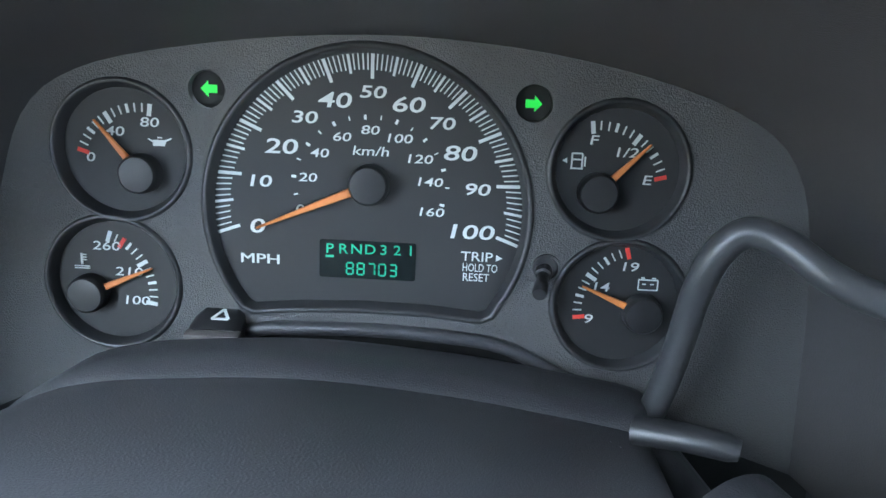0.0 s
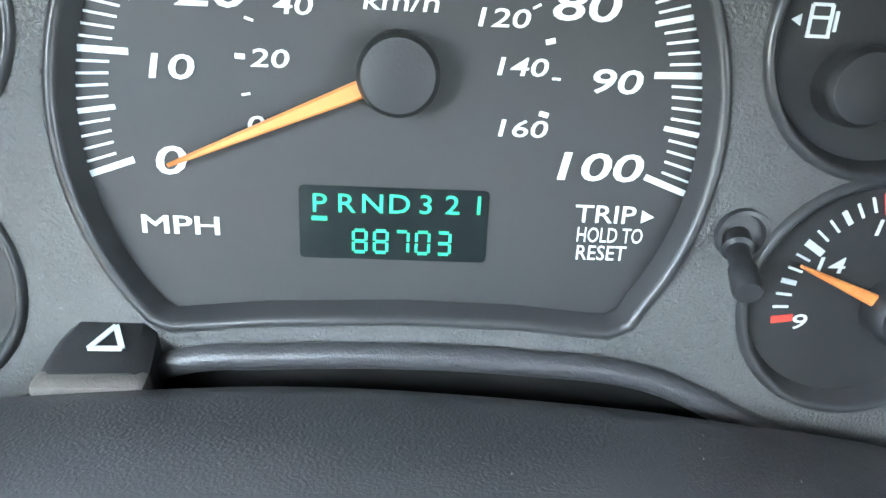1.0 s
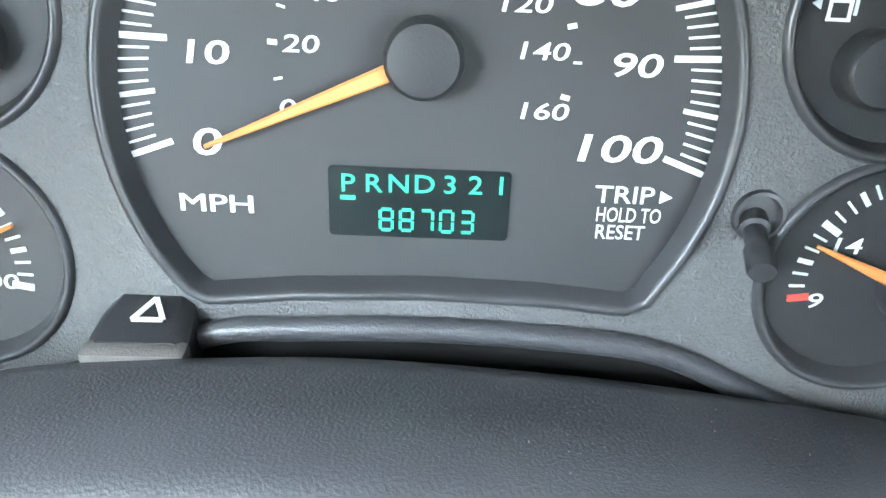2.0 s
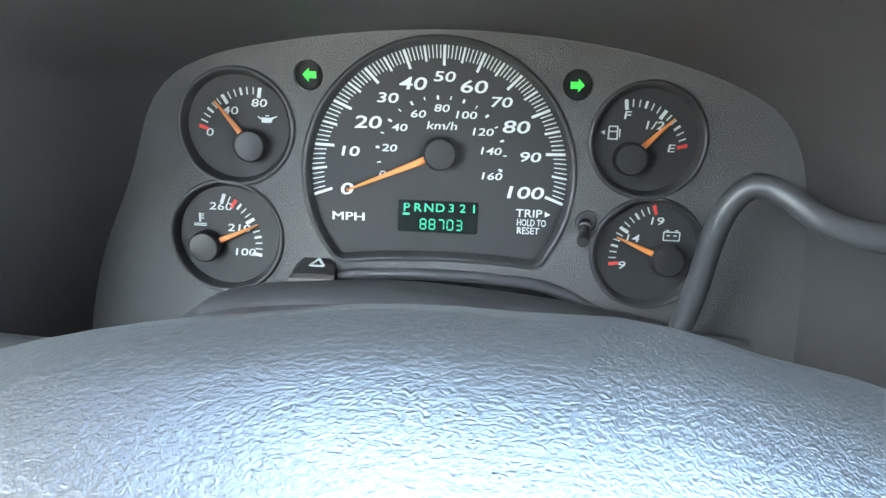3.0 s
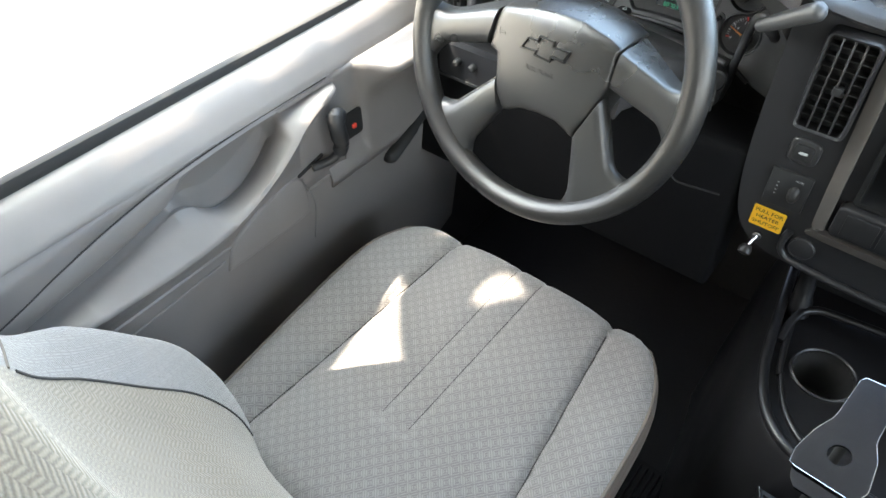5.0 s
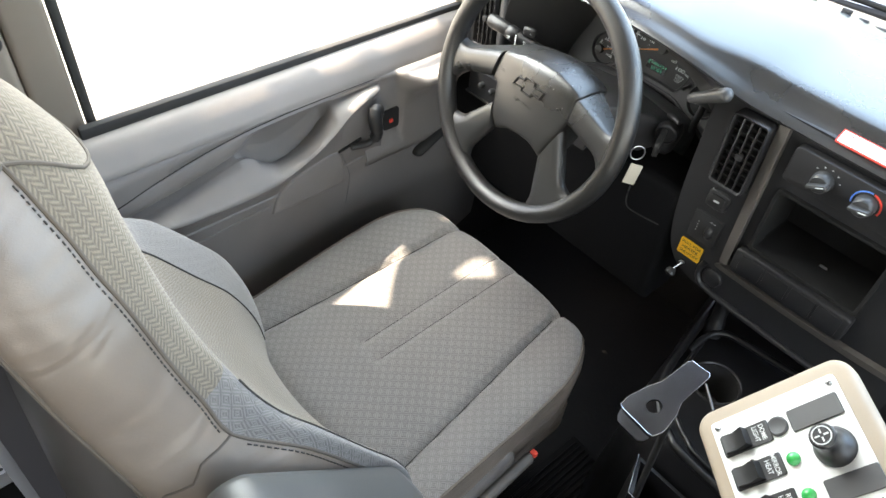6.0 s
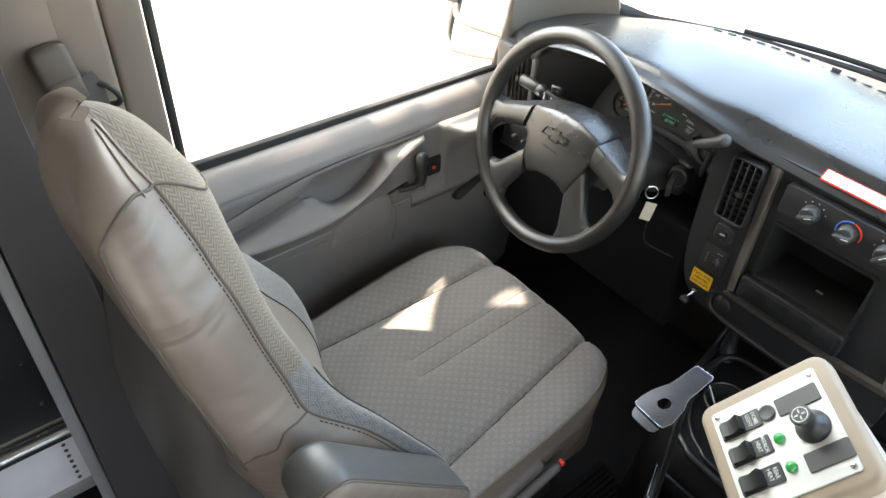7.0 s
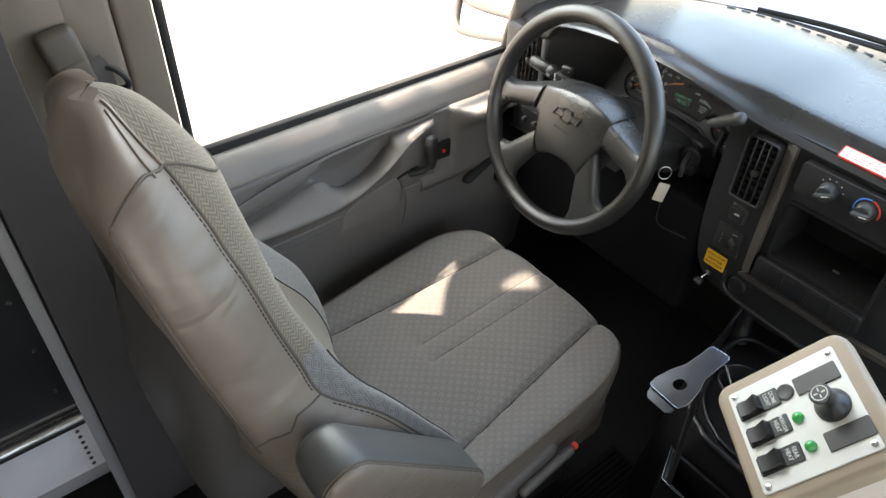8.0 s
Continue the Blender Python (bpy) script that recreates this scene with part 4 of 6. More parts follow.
holes = [spd] + [circle(*c, r, 44) for c, r, _, _ in GAUGES.values()] + [circle(-0.0697, 0.036, 0.0078, 24), circle(0.0672, 0.0366, 0.0078, 24)]
outline = [(p.x, p.y) for p in p2] + [(0.15, -0.11), (0.12, -0.092), (0.09, -0.082), (0.06, -0.068), (0.03, -0.0645), (0.0, -0.0635), (-0.03, -0.0645), (-0.05, -0.067), (-0.085, -0.080), (-0.13, -0.092), (-0.165, -0.11)]
# dark plate added behind the lower edge for the gap's shade
part("recess", prism(B(), rect(0.44, 0.12, 0, 1, 0, -0.125), -0.04, -0.022), "cavity", ic, "dark plate as the shade in the gap under the gauges")
bm = plate_with_holes(B(), outline, holes, 0.0045)
for h in holes:
    loft(bm, [[Vector((*p, 0.0045)) for p in h], [Vector((*p, -0.001)) for p in h]], True, (False, False))
part("bezel", bm, "bezel", ic, "dark grey grained bezel", 30)


def ring_round(h, grow, name, parent=ic):
    c = Vector((sum(p[0] for p in h) / len(h), sum(p[1] for p in h) / len(h)))

    def off(d):
        out = []
        for i in range(len(h)):
            a, b = Vector(h[i - 1]), Vector(h[(i + 1) % len(h)])
            e = (b - a).normalized()
            nrm = Vector((e.y, -e.x))
            if nrm.dot(Vector(h[i]) - c) < 0:
                nrm = -nrm
            out.append(Vector(h[i]) + nrm * d)
        return out

    bm = B()
    loft(bm, [[Vector((*p, z)) for p in off(d)] for d, z in ((grow, 0.0043), (grow * 0.8, 0.0056), (grow * 0.35, 0.0062), (0.0, 0.0058), (-0.0006, 0.0048), (-0.0022, 0.0003))], True, (False, False))
    return part(name, bm, "ring", parent, "", 60)


sface = part("speedometer_face", prism(B(), spd, -0.003, 0.0), "dial", ic)
ring_round(spd, 0.0026, "speedometer_ring")
HUB = (-0.0008, -0.0010)
for k in range(101):
    a = radians(200.2 - 2.205 * k)
    d = Vector((math.cos(a), math.sin(a)))
    o = Vector(HUB) - Vector(SPD_C)
    bq = o.dot(d)
    r = -bq + math.sqrt(bq * bq - o.length_squared + 0.0672 ** 2)
    ln_, w = (0.0102, 0.0014) if k % 10 == 0 else (0.0080, 0.0011) if k % 5 == 0 else (0.0066, 0.00052)
    part("tick", bar(B(), Vector(HUB) + d * (r - ln_), Vector(HUB) + d * r, w, 0.0), "white", sface)
DIG = [("0", -0.0505, -0.0222, 1.25), ("10", -0.0495, -0.0021, 1), ("20", -0.0396, 0.0132, 1.25), ("30", -0.0296, 0.0261, 1), ("40", -0.0167, 0.0337, 1.25), ("50", -0.0006, 0.0378, 1), ("60", 0.0145, 0.0332, 1.25), ("70", 0.029, 0.0261, 1), ("80", 0.0373, 0.0138, 1.25), ("90", 0.0455, -0.0013, 1), ("100", 0.0432, -0.0202, 1.25)]
for s, u, v, k in DIG:
    part("numeral", text_into(B(), s, pose(u, v, 0.0004), 0.0050 * k, 1.62, 0.12, fat=0.012), "white", sface)
for s, u, v in (("0", -0.0315, -0.0135), ("20", -0.028, 0.0005), ("40", -0.0229, 0.0113), ("60", -0.0134, 0.0186), ("80", -0.0013, 0.0220), ("100", 0.0109, 0.0190), ("120", 0.0199, 0.0107), ("140", 0.0246, 0.0010), ("160", 0.0257, -0.0121)):
    part("small_numeral", text_into(B(), s, pose(u, v, 0.0004), 0.0037, 1.55, 0.12, fat=0.008), "white", sface)
for s, u, v, hgt, wd, lean in (("MPH", -0.0492, -0.0369, 0.0044, 1.45, 0.0), ("km/h", -0.0008, 0.0131, 0.0040, 1.4, 0.12), ("TRIP", 0.0472, -0.0310, 0.0042, 1.2, 0), ("HOLD TO", 0.0488, -0.0360, 0.0036, 0.68, 0), ("RESET", 0.0472, -0.0404, 0.0036, 0.88, 0)):
    part("legend", text_into(B(), s, pose(u, v, 0.0004), hgt, wd, lean, fat=0.0 if s == "MPH" else 0.006), "white", sface)
    if s == "MPH":
        part("legend", text_into(B(), s, pose(u + 0.00028, v, 0.00046), hgt, wd, lean, fat=0.0), "white", sface)
part("trip_arrow", prism(B(), [(0.0556, -0.0325), (0.0585, -0.0310), (0.0556, -0.0295)], 0.0003, 0.0006), "white", sface)
for k in range(17):
    a = radians(204 - 13.6 * k)
    r = 0.0335 - 0.004 * abs(math.sin(a)) + 0.001 * abs(math.cos(a))
    d = Vector((math.cos(a), math.sin(a)))
    part("small_tick", bar(B(), Vector(HUB) + d * (r - (0.0018 if k % 2 else 0.002)), Vector(HUB) + d * r, 0.0011 if k % 2 == 0 else 0.0005, 0.0), "white", sface)


def needle(name, hub, tip, r, w, parent):
    h, t = Vector(hub), Vector(tip)
    d = (t - h).normalized()
    s = Vector((-d.y, d.x))
    n_ = part("needle", prism(B(), [h + d * r * 0.7 - s * w, t - s * w * 0.22, t + s * w * 0.22, h + d * r * 0.7 + s * w], 0.0030, 0.0044, None, 0.0005, 1), "orange", parent, "orange needle")
    part("needle_hub", lathe(B(), [(r, 0.0005), (r, 0.0052), (r * 0.96, 0.0070), (r * 0.86, 0.0080), (r * 0.5, 0.0084), (0.0005, 0.0084)], 32, pose(*hub, 0)), "knob", parent, "black needle hub")


needle("speed", HUB, (-0.0497, -0.0222), 0.0088, 0.0020, sface)
LEG = {
    "oil": (30.0, [("0", -0.1231, 0.0047), ("40", -0.1118, 0.0164), ("80", -0.0965, 0.0208)], (162, 82), (0,)),
    "temp": (30.0, [("260", -0.1187, -0.0348), ("210", -0.1090, -0.0463), ("100", -0.1064, -0.0596)], (-9, 71), (10,)),
    "fuel": (30.0, [("F", 0.0936, 0.0223), ("1/2", 0.1076, 0.0177), ("E", 0.1175, 0.0064)], (15, 98), (0,)),
    "batt": (30.0, [("19", 0.1141, -0.0319), ("14", 0.1022, -0.0417), ("9", 0.0982, -0.0567)], (188, 107), (0, 12)),
}
for key, (c, r, hub, tip) in GAUGES.items():
    h = circle(*c, r, 44)
    face = part("gauge_face", prism(B(), h, -0.003, 0.0), "dial", ic)
    ring_round(h, 0.0022, "gauge_ring", ic)
    _, legend, (a0, a1), reds = LEG[key]
    bm = B()
    for k in range(13):
        a = radians(a0 + (a1 - a0) * k / 12)
        d = Vector((math.cos(a), math.sin(a)))
        major = k % 6 == 0
        red = k in reds
        rr = 0.0300
        tk_ = bar(B(), Vector(hub) + d * (rr - (0.0052 if major or red else 0.0038)), Vector(hub) + d * rr, 0.0018 if major or red else 0.0006 if k % 3 else 0.0012, 0.0)
        part("red_mark" if red else "tick", tk_, "red" if red else "white", face)
    for s, u, v in legend:
        part("numeral", text_into(B(), s, pose(u, v, 0.0004), 0.0040, 1.5, 0.1, fat=0.008), "white", face)
    u, v = {"oil": (-0.0922, 0.0120), "temp": (-0.1302, -0.0427), "fuel": (0.0874, 0.0134), "batt": (0.1232, -0.0393)}[key]
    if key == "oil":
        prism(bm, [(u - 0.003, v - 0.001), (u + 0.002, v - 0.001), (u + 0.0028, v + 0.001), (u + 0.0052, v + 0.0022), (u + 0.0050, v + 0.0027), (u + 0.002, v + 0.0016), (u - 0.003, v + 0.0016)], 0, 0.0004)
        bar(bm, (u - 0.0050, v + 0.002), (u - 0.003, v + 0.0008), 0.0005, 0)
        bar(bm, (u - 0.001, v + 0.0026), (u + 0.001, v + 0.0026), 0.0005, 0)
    elif key == "temp":
        bar(bm, (u, v - 0.001), (u, v + 0.004), 0.0010, 0)
        for k in range(3):
            bar(bm, (u, v + 0.0035 - 0.0012 * k), (u + 0.0022, v + 0.0035 - 0.0012 * k), 0.0005, 0)
        for k in range(2):
            bar(bm, (u - 0.0035, v - 0.0018 - 0.0010 * k), (u + 0.0035, v - 0.0018 - 0.0010 * k), 0.0005, 0)
    elif key == "fuel":
        for p, q in (((-0.0022, -0.0032), (-0.0022, 0.0032)), ((0.0022, -0.0032), (0.0022, 0.0032)), ((-0.0022, 0.0032), (0.0022, 0.0032)), ((-0.0026, -0.0032), (0.0026, -0.0032)), ((-0.0022, 0.0006), (0.0022, 0.0006)), ((0.0034, -0.0022), (0.0034, 0.002))):
            bar(bm, (u + p[0], v + p[1]), (u + q[0], v + q[1]), 0.0007, 0)
        prism(bm, [(u - 0.0042, v - 0.0012), (u - 0.0042, v + 0.0012), (u - 0.0062, v)], 0, 0.0004)
    else:
        for p, q in (((-0.0042, -0.0026), (0.0042, -0.0026)), ((-0.0042, 0.0020), (0.0042, 0.0020)), ((-0.0042, -0.0026), (-0.0042, 0.0020)), ((0.0042, -0.0026), (0.0042, 0.0020)), ((-0.0032, 0.0028), (-0.0016, 0.0028)), ((0.0016, 0.0028), (0.0032, 0.0028)), ((-0.0026, 0.0), (-0.001, 0.0)), ((0.001, 0.0), (0.0026, 0.0))):
            bar(bm, (u + p[0], v + p[1]), (u + q[0], v + q[1]), 0.0005, 0)
    strokes("icon_stroke", bm, "white", face)
    needle(key, hub, tip, 0.0086, 0.0017, face)
for u, sgn in ((-0.0697, -1), (0.0672, 1)):
    v = 0.0363
    w_ = part("turn_lamp", lathe(B(), [(0.0078, 0.0), (0.0066, 0.0005), (0.0002, 0.0006)], 24, pose(u, v, 0)), "cavity", ic)
    part("arrow", prism(B(), [(u + sgn * x, v + y) for x, y in ((0.0036, 0), (0.0004, 0.0034), (0.0004, 0.0017), (-0.0034, 0.0017), (-0.0034, -0.0017), (0.0004, -0.0017), (0.0004, -0.0034))], 0.0008, 0.0012), "lamp_on", w_, "lit green arrow")
# gear and distance display
lc = part("display", prism(B(), rect(0.0428, 0.0172, 0.001, 2, -0.0011, -0.0349), 0.0, 0.0005), "lcd", ic, "black display window")
for k, s in enumerate("PRND321"):
    part("gear_letter", text_into(B(), s, pose(-0.0180 + 0.0060 * k, -0.0305 + 0.0001 * k, 0.0007), 0.0044, 1.15), "lcd_on", lc)
part("gear_mark", bar(B(), (-0.0197, -0.0338), (-0.0162, -0.0338), 0.0010, 0.0006), "lcd_on", lc)
SEG = {"a": ((0, 2), (1, 2)), "b": ((1, 1), (1, 2)), "c": ((1, 0), (1, 1)), "d": ((0, 0), (1, 0)), "e": ((0, 0), (0, 1)), "f": ((0, 1), (0, 2)), "g": ((0, 1), (1, 1))}
for k, s in enumerate(("abcdefg", "abcdefg", "abc", "abcdef", "abcdg")):
    x0, y0, sx, sy = -0.0103 + 0.0048 * k, -0.0416, 0.0029, 0.0026
    bm = B()
    for g_ in s:
        (ax_, ay), (bx, by) = SEG[g_]
        p, q = Vector((x0 + ax_ * sx, y0 + ay * sy)), Vector((x0 + bx * sx, y0 + by * sy))
        e = (q - p).normalized() * 0.0003
        bar(bm, p + e, q - e, 0.00065, 0.0006)
    strokes("digit_segment", bm, "lcd_on", lc)
tk = part("trip_knob", lathe(B(), [(0.0034, 0.003), (0.0036, 0.008), (0.0026, 0.0086), (0.0025, 0.014), (0.0031, 0.0150), (0.0032, 0.0215), (0.0028, 0.0225), (0.0003, 0.0228)], 18, pose(0.0775, -0.0330, 0.0, 20, -11)), "knob", ic, "black trip reset stem")
part("socket", lathe(B(), [(0.0062, 0.0045), (0.0060, 0.0062), (0.0050, 0.0064), (0.0046, 0.0047)], 24, pose(0.0775, -0.0330, 0.0), (False, True)), "ring", tk)

# ---- steering column ----
col = thing("steering_column", "charcoal steering column cover with ignition lock", "steering column", pose(0.015, 0.2, 0.74))
TOP = [(-0.137, 0.700), (-0.129, 0.716), (-0.120, 0.7255), (-0.104, 0.7365), (-0.085, 0.7420), (-0.067, 0.7445), (-0.028, 0.7475), (0.0, 0.7475), (0.030, 0.7452), (0.060, 0.7420), (0.088, 0.7375), (0.112, 0.7335), (0.126, 0.7305), (0.1335, 0.7270), (0.1370, 0.7200), (0.1375, 0.7080)]
top_s = smooth_path([(*p, 0) for p in TOP], 3)
bm = B()
rings = []
for y, rise, wide in ((0.318, -0.030, 0.93), (0.309, -0.010, 0.98), (0.304, -0.0030, 0.995), (0.298, 0.0, 1.0), (0.285, 0.0040, 1.0), (0.262, 0.0125, 0.99), (0.258, 0.0105, 0.99), (0.254, 0.0125, 0.99), (0.23, 0.024, 0.975), (0.19, 0.043, 0.94), (0.15, 0.061, 0.84), (0.12, 0.070, 0.64), (0.10, 0.070, 0.50), (0.09, 0.060, 0.42)):
    mid = 0.004
    draw = curve_at([(0.09, 0.42), (0.12, 0.52), (0.15, 0.70), (0.19, 0.80), (0.23, 0.85), (0.26, 0.89), (0.285, 0.93), (0.304, 0.97), (0.32, 0.93)], y)[0]
    top_r = [Vector((mid + (p.x - mid) * (draw if p.x > mid else wide), y, p.y + rise)) for p in top_s]
    low_r = [Vector((mid + (q.x - mid) * (draw if q.x > mid else wide) * 0.9, y, 0.655 + rise)) for q in (top_s[-1], top_s[len(top_s) // 2], top_s[0])]
    rings.append(top_r + low_r)
loft(bm, rings)
part("cover", bm, "cover", col, "", 50)
rise_t = [(0.09, 0.060), (0.10, 0.070), (0.12, 0.070), (0.15, 0.061), (0.19, 0.043), (0.23, 0.024), (0.254, 0.0125), (0.262, 0.0125), (0.285, 0.0040), (0.298, 0.0), (0.31, -0.01)]
rng = random.Random(11)
bm = B()
for _ in range(26):
    x, y = rng.uniform(-0.03, 0.10), 0.297 - 0.07 * rng.random() ** 2
    r_ = rng.uniform(0.00008, 0.00019)
    box(bm, (r_ * 2.4, r_, r_), pose(x, y, curve_at(TOP, x)[0] + curve_at(rise_t, y)[0] + r_ * 0.3, 0, 0, rng.uniform(0, 180)))
part("dust", bm, "door", col, "pale dust specks on the cover")
bm = B()
lip_line = smooth_path([CM @ Vector((u, v - 0.0015, 0.0065)) for u, v in ((-0.150, -0.103), (-0.120, -0.0895), (-0.085, -0.0795), (-0.050, -0.0668), (-0.030, -0.0648), (0.0, -0.0638), (0.030, -0.0648), (0.060, -0.0682), (0.090, -0.0815), (0.120, -0.0925), (0.145, -0.106))], 6)
tube(bm, lip_line, 0.0032, 10)
part("cover_lip", bm, "cover", col, "dark curved lip under the gauges")
# black sheet hung below the lip, where the gap lies in shade
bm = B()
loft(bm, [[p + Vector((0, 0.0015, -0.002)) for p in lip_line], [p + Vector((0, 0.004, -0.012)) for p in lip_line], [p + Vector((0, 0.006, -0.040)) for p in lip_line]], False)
part("slot", bm, "void", col, "black sheet as the shade between gauges and column")
hz = thing("hazard_switch", "black hazard button with a white triangle on the column", "button", pose(-0.059, 0.312, 0.735))
mt = Matrix.Translation((-0.0575, 0.3060, 0.7400))
bm = B()
loft(bm, [[Vector((x * w, y, z)) for x, w, z in ((-1, wl, z0), (1, wl, z0), (1, wh, z1 - 0.0022), (0.72, wh, z1), (-0.72, wh, z1), (-1, wh, z1 - 0.0022))] for y, wl, wh, z0, z1 in ((0.002, 0.0120, 0.0116, -0.006, 0.0042), (0.006, 0.0120, 0.0114, -0.006, 0.0052), (0.012, 0.0118, 0.0108, -0.006, 0.0060), (0.018, 0.0112, 0.0096, -0.006, 0.0062), (0.022, 0.0105, 0.0080, -0.006, 0.0046))])
bmesh.ops.transform(bm, matrix=mt, verts=bm.verts)
part("cap", bm, "knob", hz)
part("front", box(B(), (0.0246, 0.006, 0.0086), mt @ pose(0, 0.001, -0.0006), 0.0018), "trim", hz, "grey front of the button")
bm = B()
tri_ = [(-0.0036, -0.0032), (0.0036, -0.0032), (0.0, 0.0040)]
for p, q in zip(tri_, tri_[1:] + tri_[:1]):
    bar(bm, p, q, 0.0013, 0.0)
bmesh.ops.transform(bm, matrix=mt @ pose(0.0015, 0.0110, 0.0061, 4), verts=bm.verts)
part("triangle", bm, "white", hz)
# ignition lock, key and tag
LOCK = Matrix.Translation((0.133, 0.200, 0.750)) @ Matrix.Rotation(radians(22), 4, "Z") @ FACE
part("ignition_lock", lathe(B(), [(0.0185, -0.010), (0.0190, 0.0), (0.0180, 0.004), (0.0155, 0.0055), (0.0150, 0.003), (0.0002, 0.003)], 30, LOCK), "fascia", col, "dark round ignition lock")
part("lock_housing", box(B(), (0.036, 0.075, 0.038), pose(0.121, 0.236, 0.722, 0, 0, 16), 0.014, 3), "fascia", col)
part("latch_tab", tube(B(), [(0.108, 0.242, 0.756), (0.122, 0.234, 0.7605), (0.134, 0.2285, 0.7620), (0.137, 0.227, 0.7620)], [0.0058, 0.0056, 0.0054, 0.0040], 12, True, 0.8), "knob", col)
ky = thing("ignition_key", "key in the lock with ring and ivory tag", "key", pose(0.138, 0.16, 0.76))
bm = B()
key_m = Matrix.Translation((0.143, 0.166, 0.752)) @ Matrix.Rotation(radians(22), 4, "Z")
loft(bm, [[key_m @ Vector((x, py * w, pz * w)) for py, pz in rect(0.056, 0.030, 0.010, 5)] for x, w in ((-0.0035, 0.94), (-0.0025, 1.0), (0.0025, 1.0), (0.0035, 0.94))])
part("key_head", bm, "knob", ky, "black key bow")
edge_ = [key_m @ Vector((0.004, py * 0.92, pz * 0.92)) for py, pz in rect(0.056, 0.030, 0.010, 5)]
part("bow_edge", tube(B(), edge_ + edge_[:1], 0.0013, 6), "lever", ky, "grey edge of the key bow")
bm = B()
c_, R_ = Vector((0.141, 0.112, 0.754)), 0.013
tube(bm, [c_ + R_ * Vector((0.6 * math.cos(t), 0.8 * math.cos(t) * 0.75, math.sin(t))) for t in (2 * math.pi * k / 28 for k in range(29))], 0.0011, 8)
part("key_ring", bm, "steel", ky)
bm = box(B(), (0.020, 0.0025, 0.040), pose(0.146, 0.108, 0.716, 0, 8, 40), 0.001)
part("tag", bm, "tag", ky, "ivory plastic tag")
bm = box(B(), (0.012, 0.004, 0.02), pose(0.143, 0.116, 0.700, 0, 0, 40), 0.001)
part("second_key", bm, "knob", ky)

# shift lever
sl = thing("shift_lever", "bent dark grey column shift lever with long grip", "shift lever", pose(0.128, 0.29, 0.72))
path = smooth_path([(0.1290, 0.292, 0.716), (0.1325, 0.290, 0.738), (0.1355, 0.290, 0.760), (0.1375, 0.290, 0.782), (0.1415, 0.289, 0.800), (0.150, 0.287, 0.8105), (0.161, 0.280, 0.8095), (0.172, 0.265, 0.8045), (0.181, 0.245, 0.807), (0.186, 0.215, 0.822), (0.188, 0.180, 0.845), (0.188, 0.136, 0.871)], 5)
part("rod", tube(B(), path, 0.0058, 14), "lever", sl)
grip = smooth_path([(0.184, 0.134, 0.870), (0.190, 0.131, 0.875), (0.205, 0.126, 0.886), (0.224, 0.121, 0.900), (0.236, 0.117, 0.909), (0.239, 0.116, 0.911)], 4)
tip_ = (grip[-1] - grip[-3]).normalized()
part("grip_end", tube(B(), [grip[-1] + tip_ * 0.008 * math.sin(radians(a)) for a in range(0, 91, 15)], [0.0104 * max(math.cos(radians(a)), 0.08) for a in range(0, 91, 15)], 18), "lever", sl)
part("grip", tube(B(), grip, [0.0068 + 0.0036 * min(1, k / 14) for k in range(len(grip))], 18), "lever", sl)

# wiper and light stalk
stk = thing("turn_signal_stalk", "black multi-function stalk with white icons", "stalk", pose(-0.10, 0.15, 0.80))
ends = [Vector(p) for p in ((-0.079, 0.168, 0.787), (-0.119, 0.157, 0.795), (-0.172, 0.146, 0.803), (-0.194, 0.142, 0.807), (-0.234, 0.136, 0.812))]
part("arm", tube(B(), [ends[0], ends[1], ends[2]], [0.0060, 0.0085, 0.0118], 18), "switch", stk)
part("wiper_ring", tube(B(), [ends[2], ends[2].lerp(ends[3], 0.1), ends[2].lerp(ends[3], 0.9), ends[3]], [0.0118, 0.0134, 0.0134, 0.0122], 18), "switch", stk)
part("end_grip", tube(B(), [ends[3], ends[3].lerp(ends[4], 0.1), ends[3].lerp(ends[4], 0.9), ends[4]], [0.0115, 0.0122, 0.0128, 0.0112], 18), "switch", stk)
part("end_cap", tube(B(), [ends[4].lerp(ends[3], 0.04), ends[4].lerp(ends[3], -0.06), ends[4].lerp(ends[3], -0.10)], [0.0119, 0.0115, 0.0085], 18), "knob", stk, "dark grey end cap")
part("washer_paddle", box(B(), (0.026, 0.010, 0.018), pose(-0.151, 0.150, 0.820, 0, 0, 14), 0.006, 3), "switch", stk)


def icon_lines(bm, segs, m, w):
    t = B()
    for x0, y0, x1, y1 in segs:
        bar(t, (x0, y0), (x1, y1), w, 0.0)
    bmesh.ops.transform(t, matrix=m, verts=t.verts)
    me = bpy.data.meshes.new("tmp")
    t.to_mesh(me)
    t.free()
    bm.from_mesh(me)
    bpy.data.meshes.remove(me)


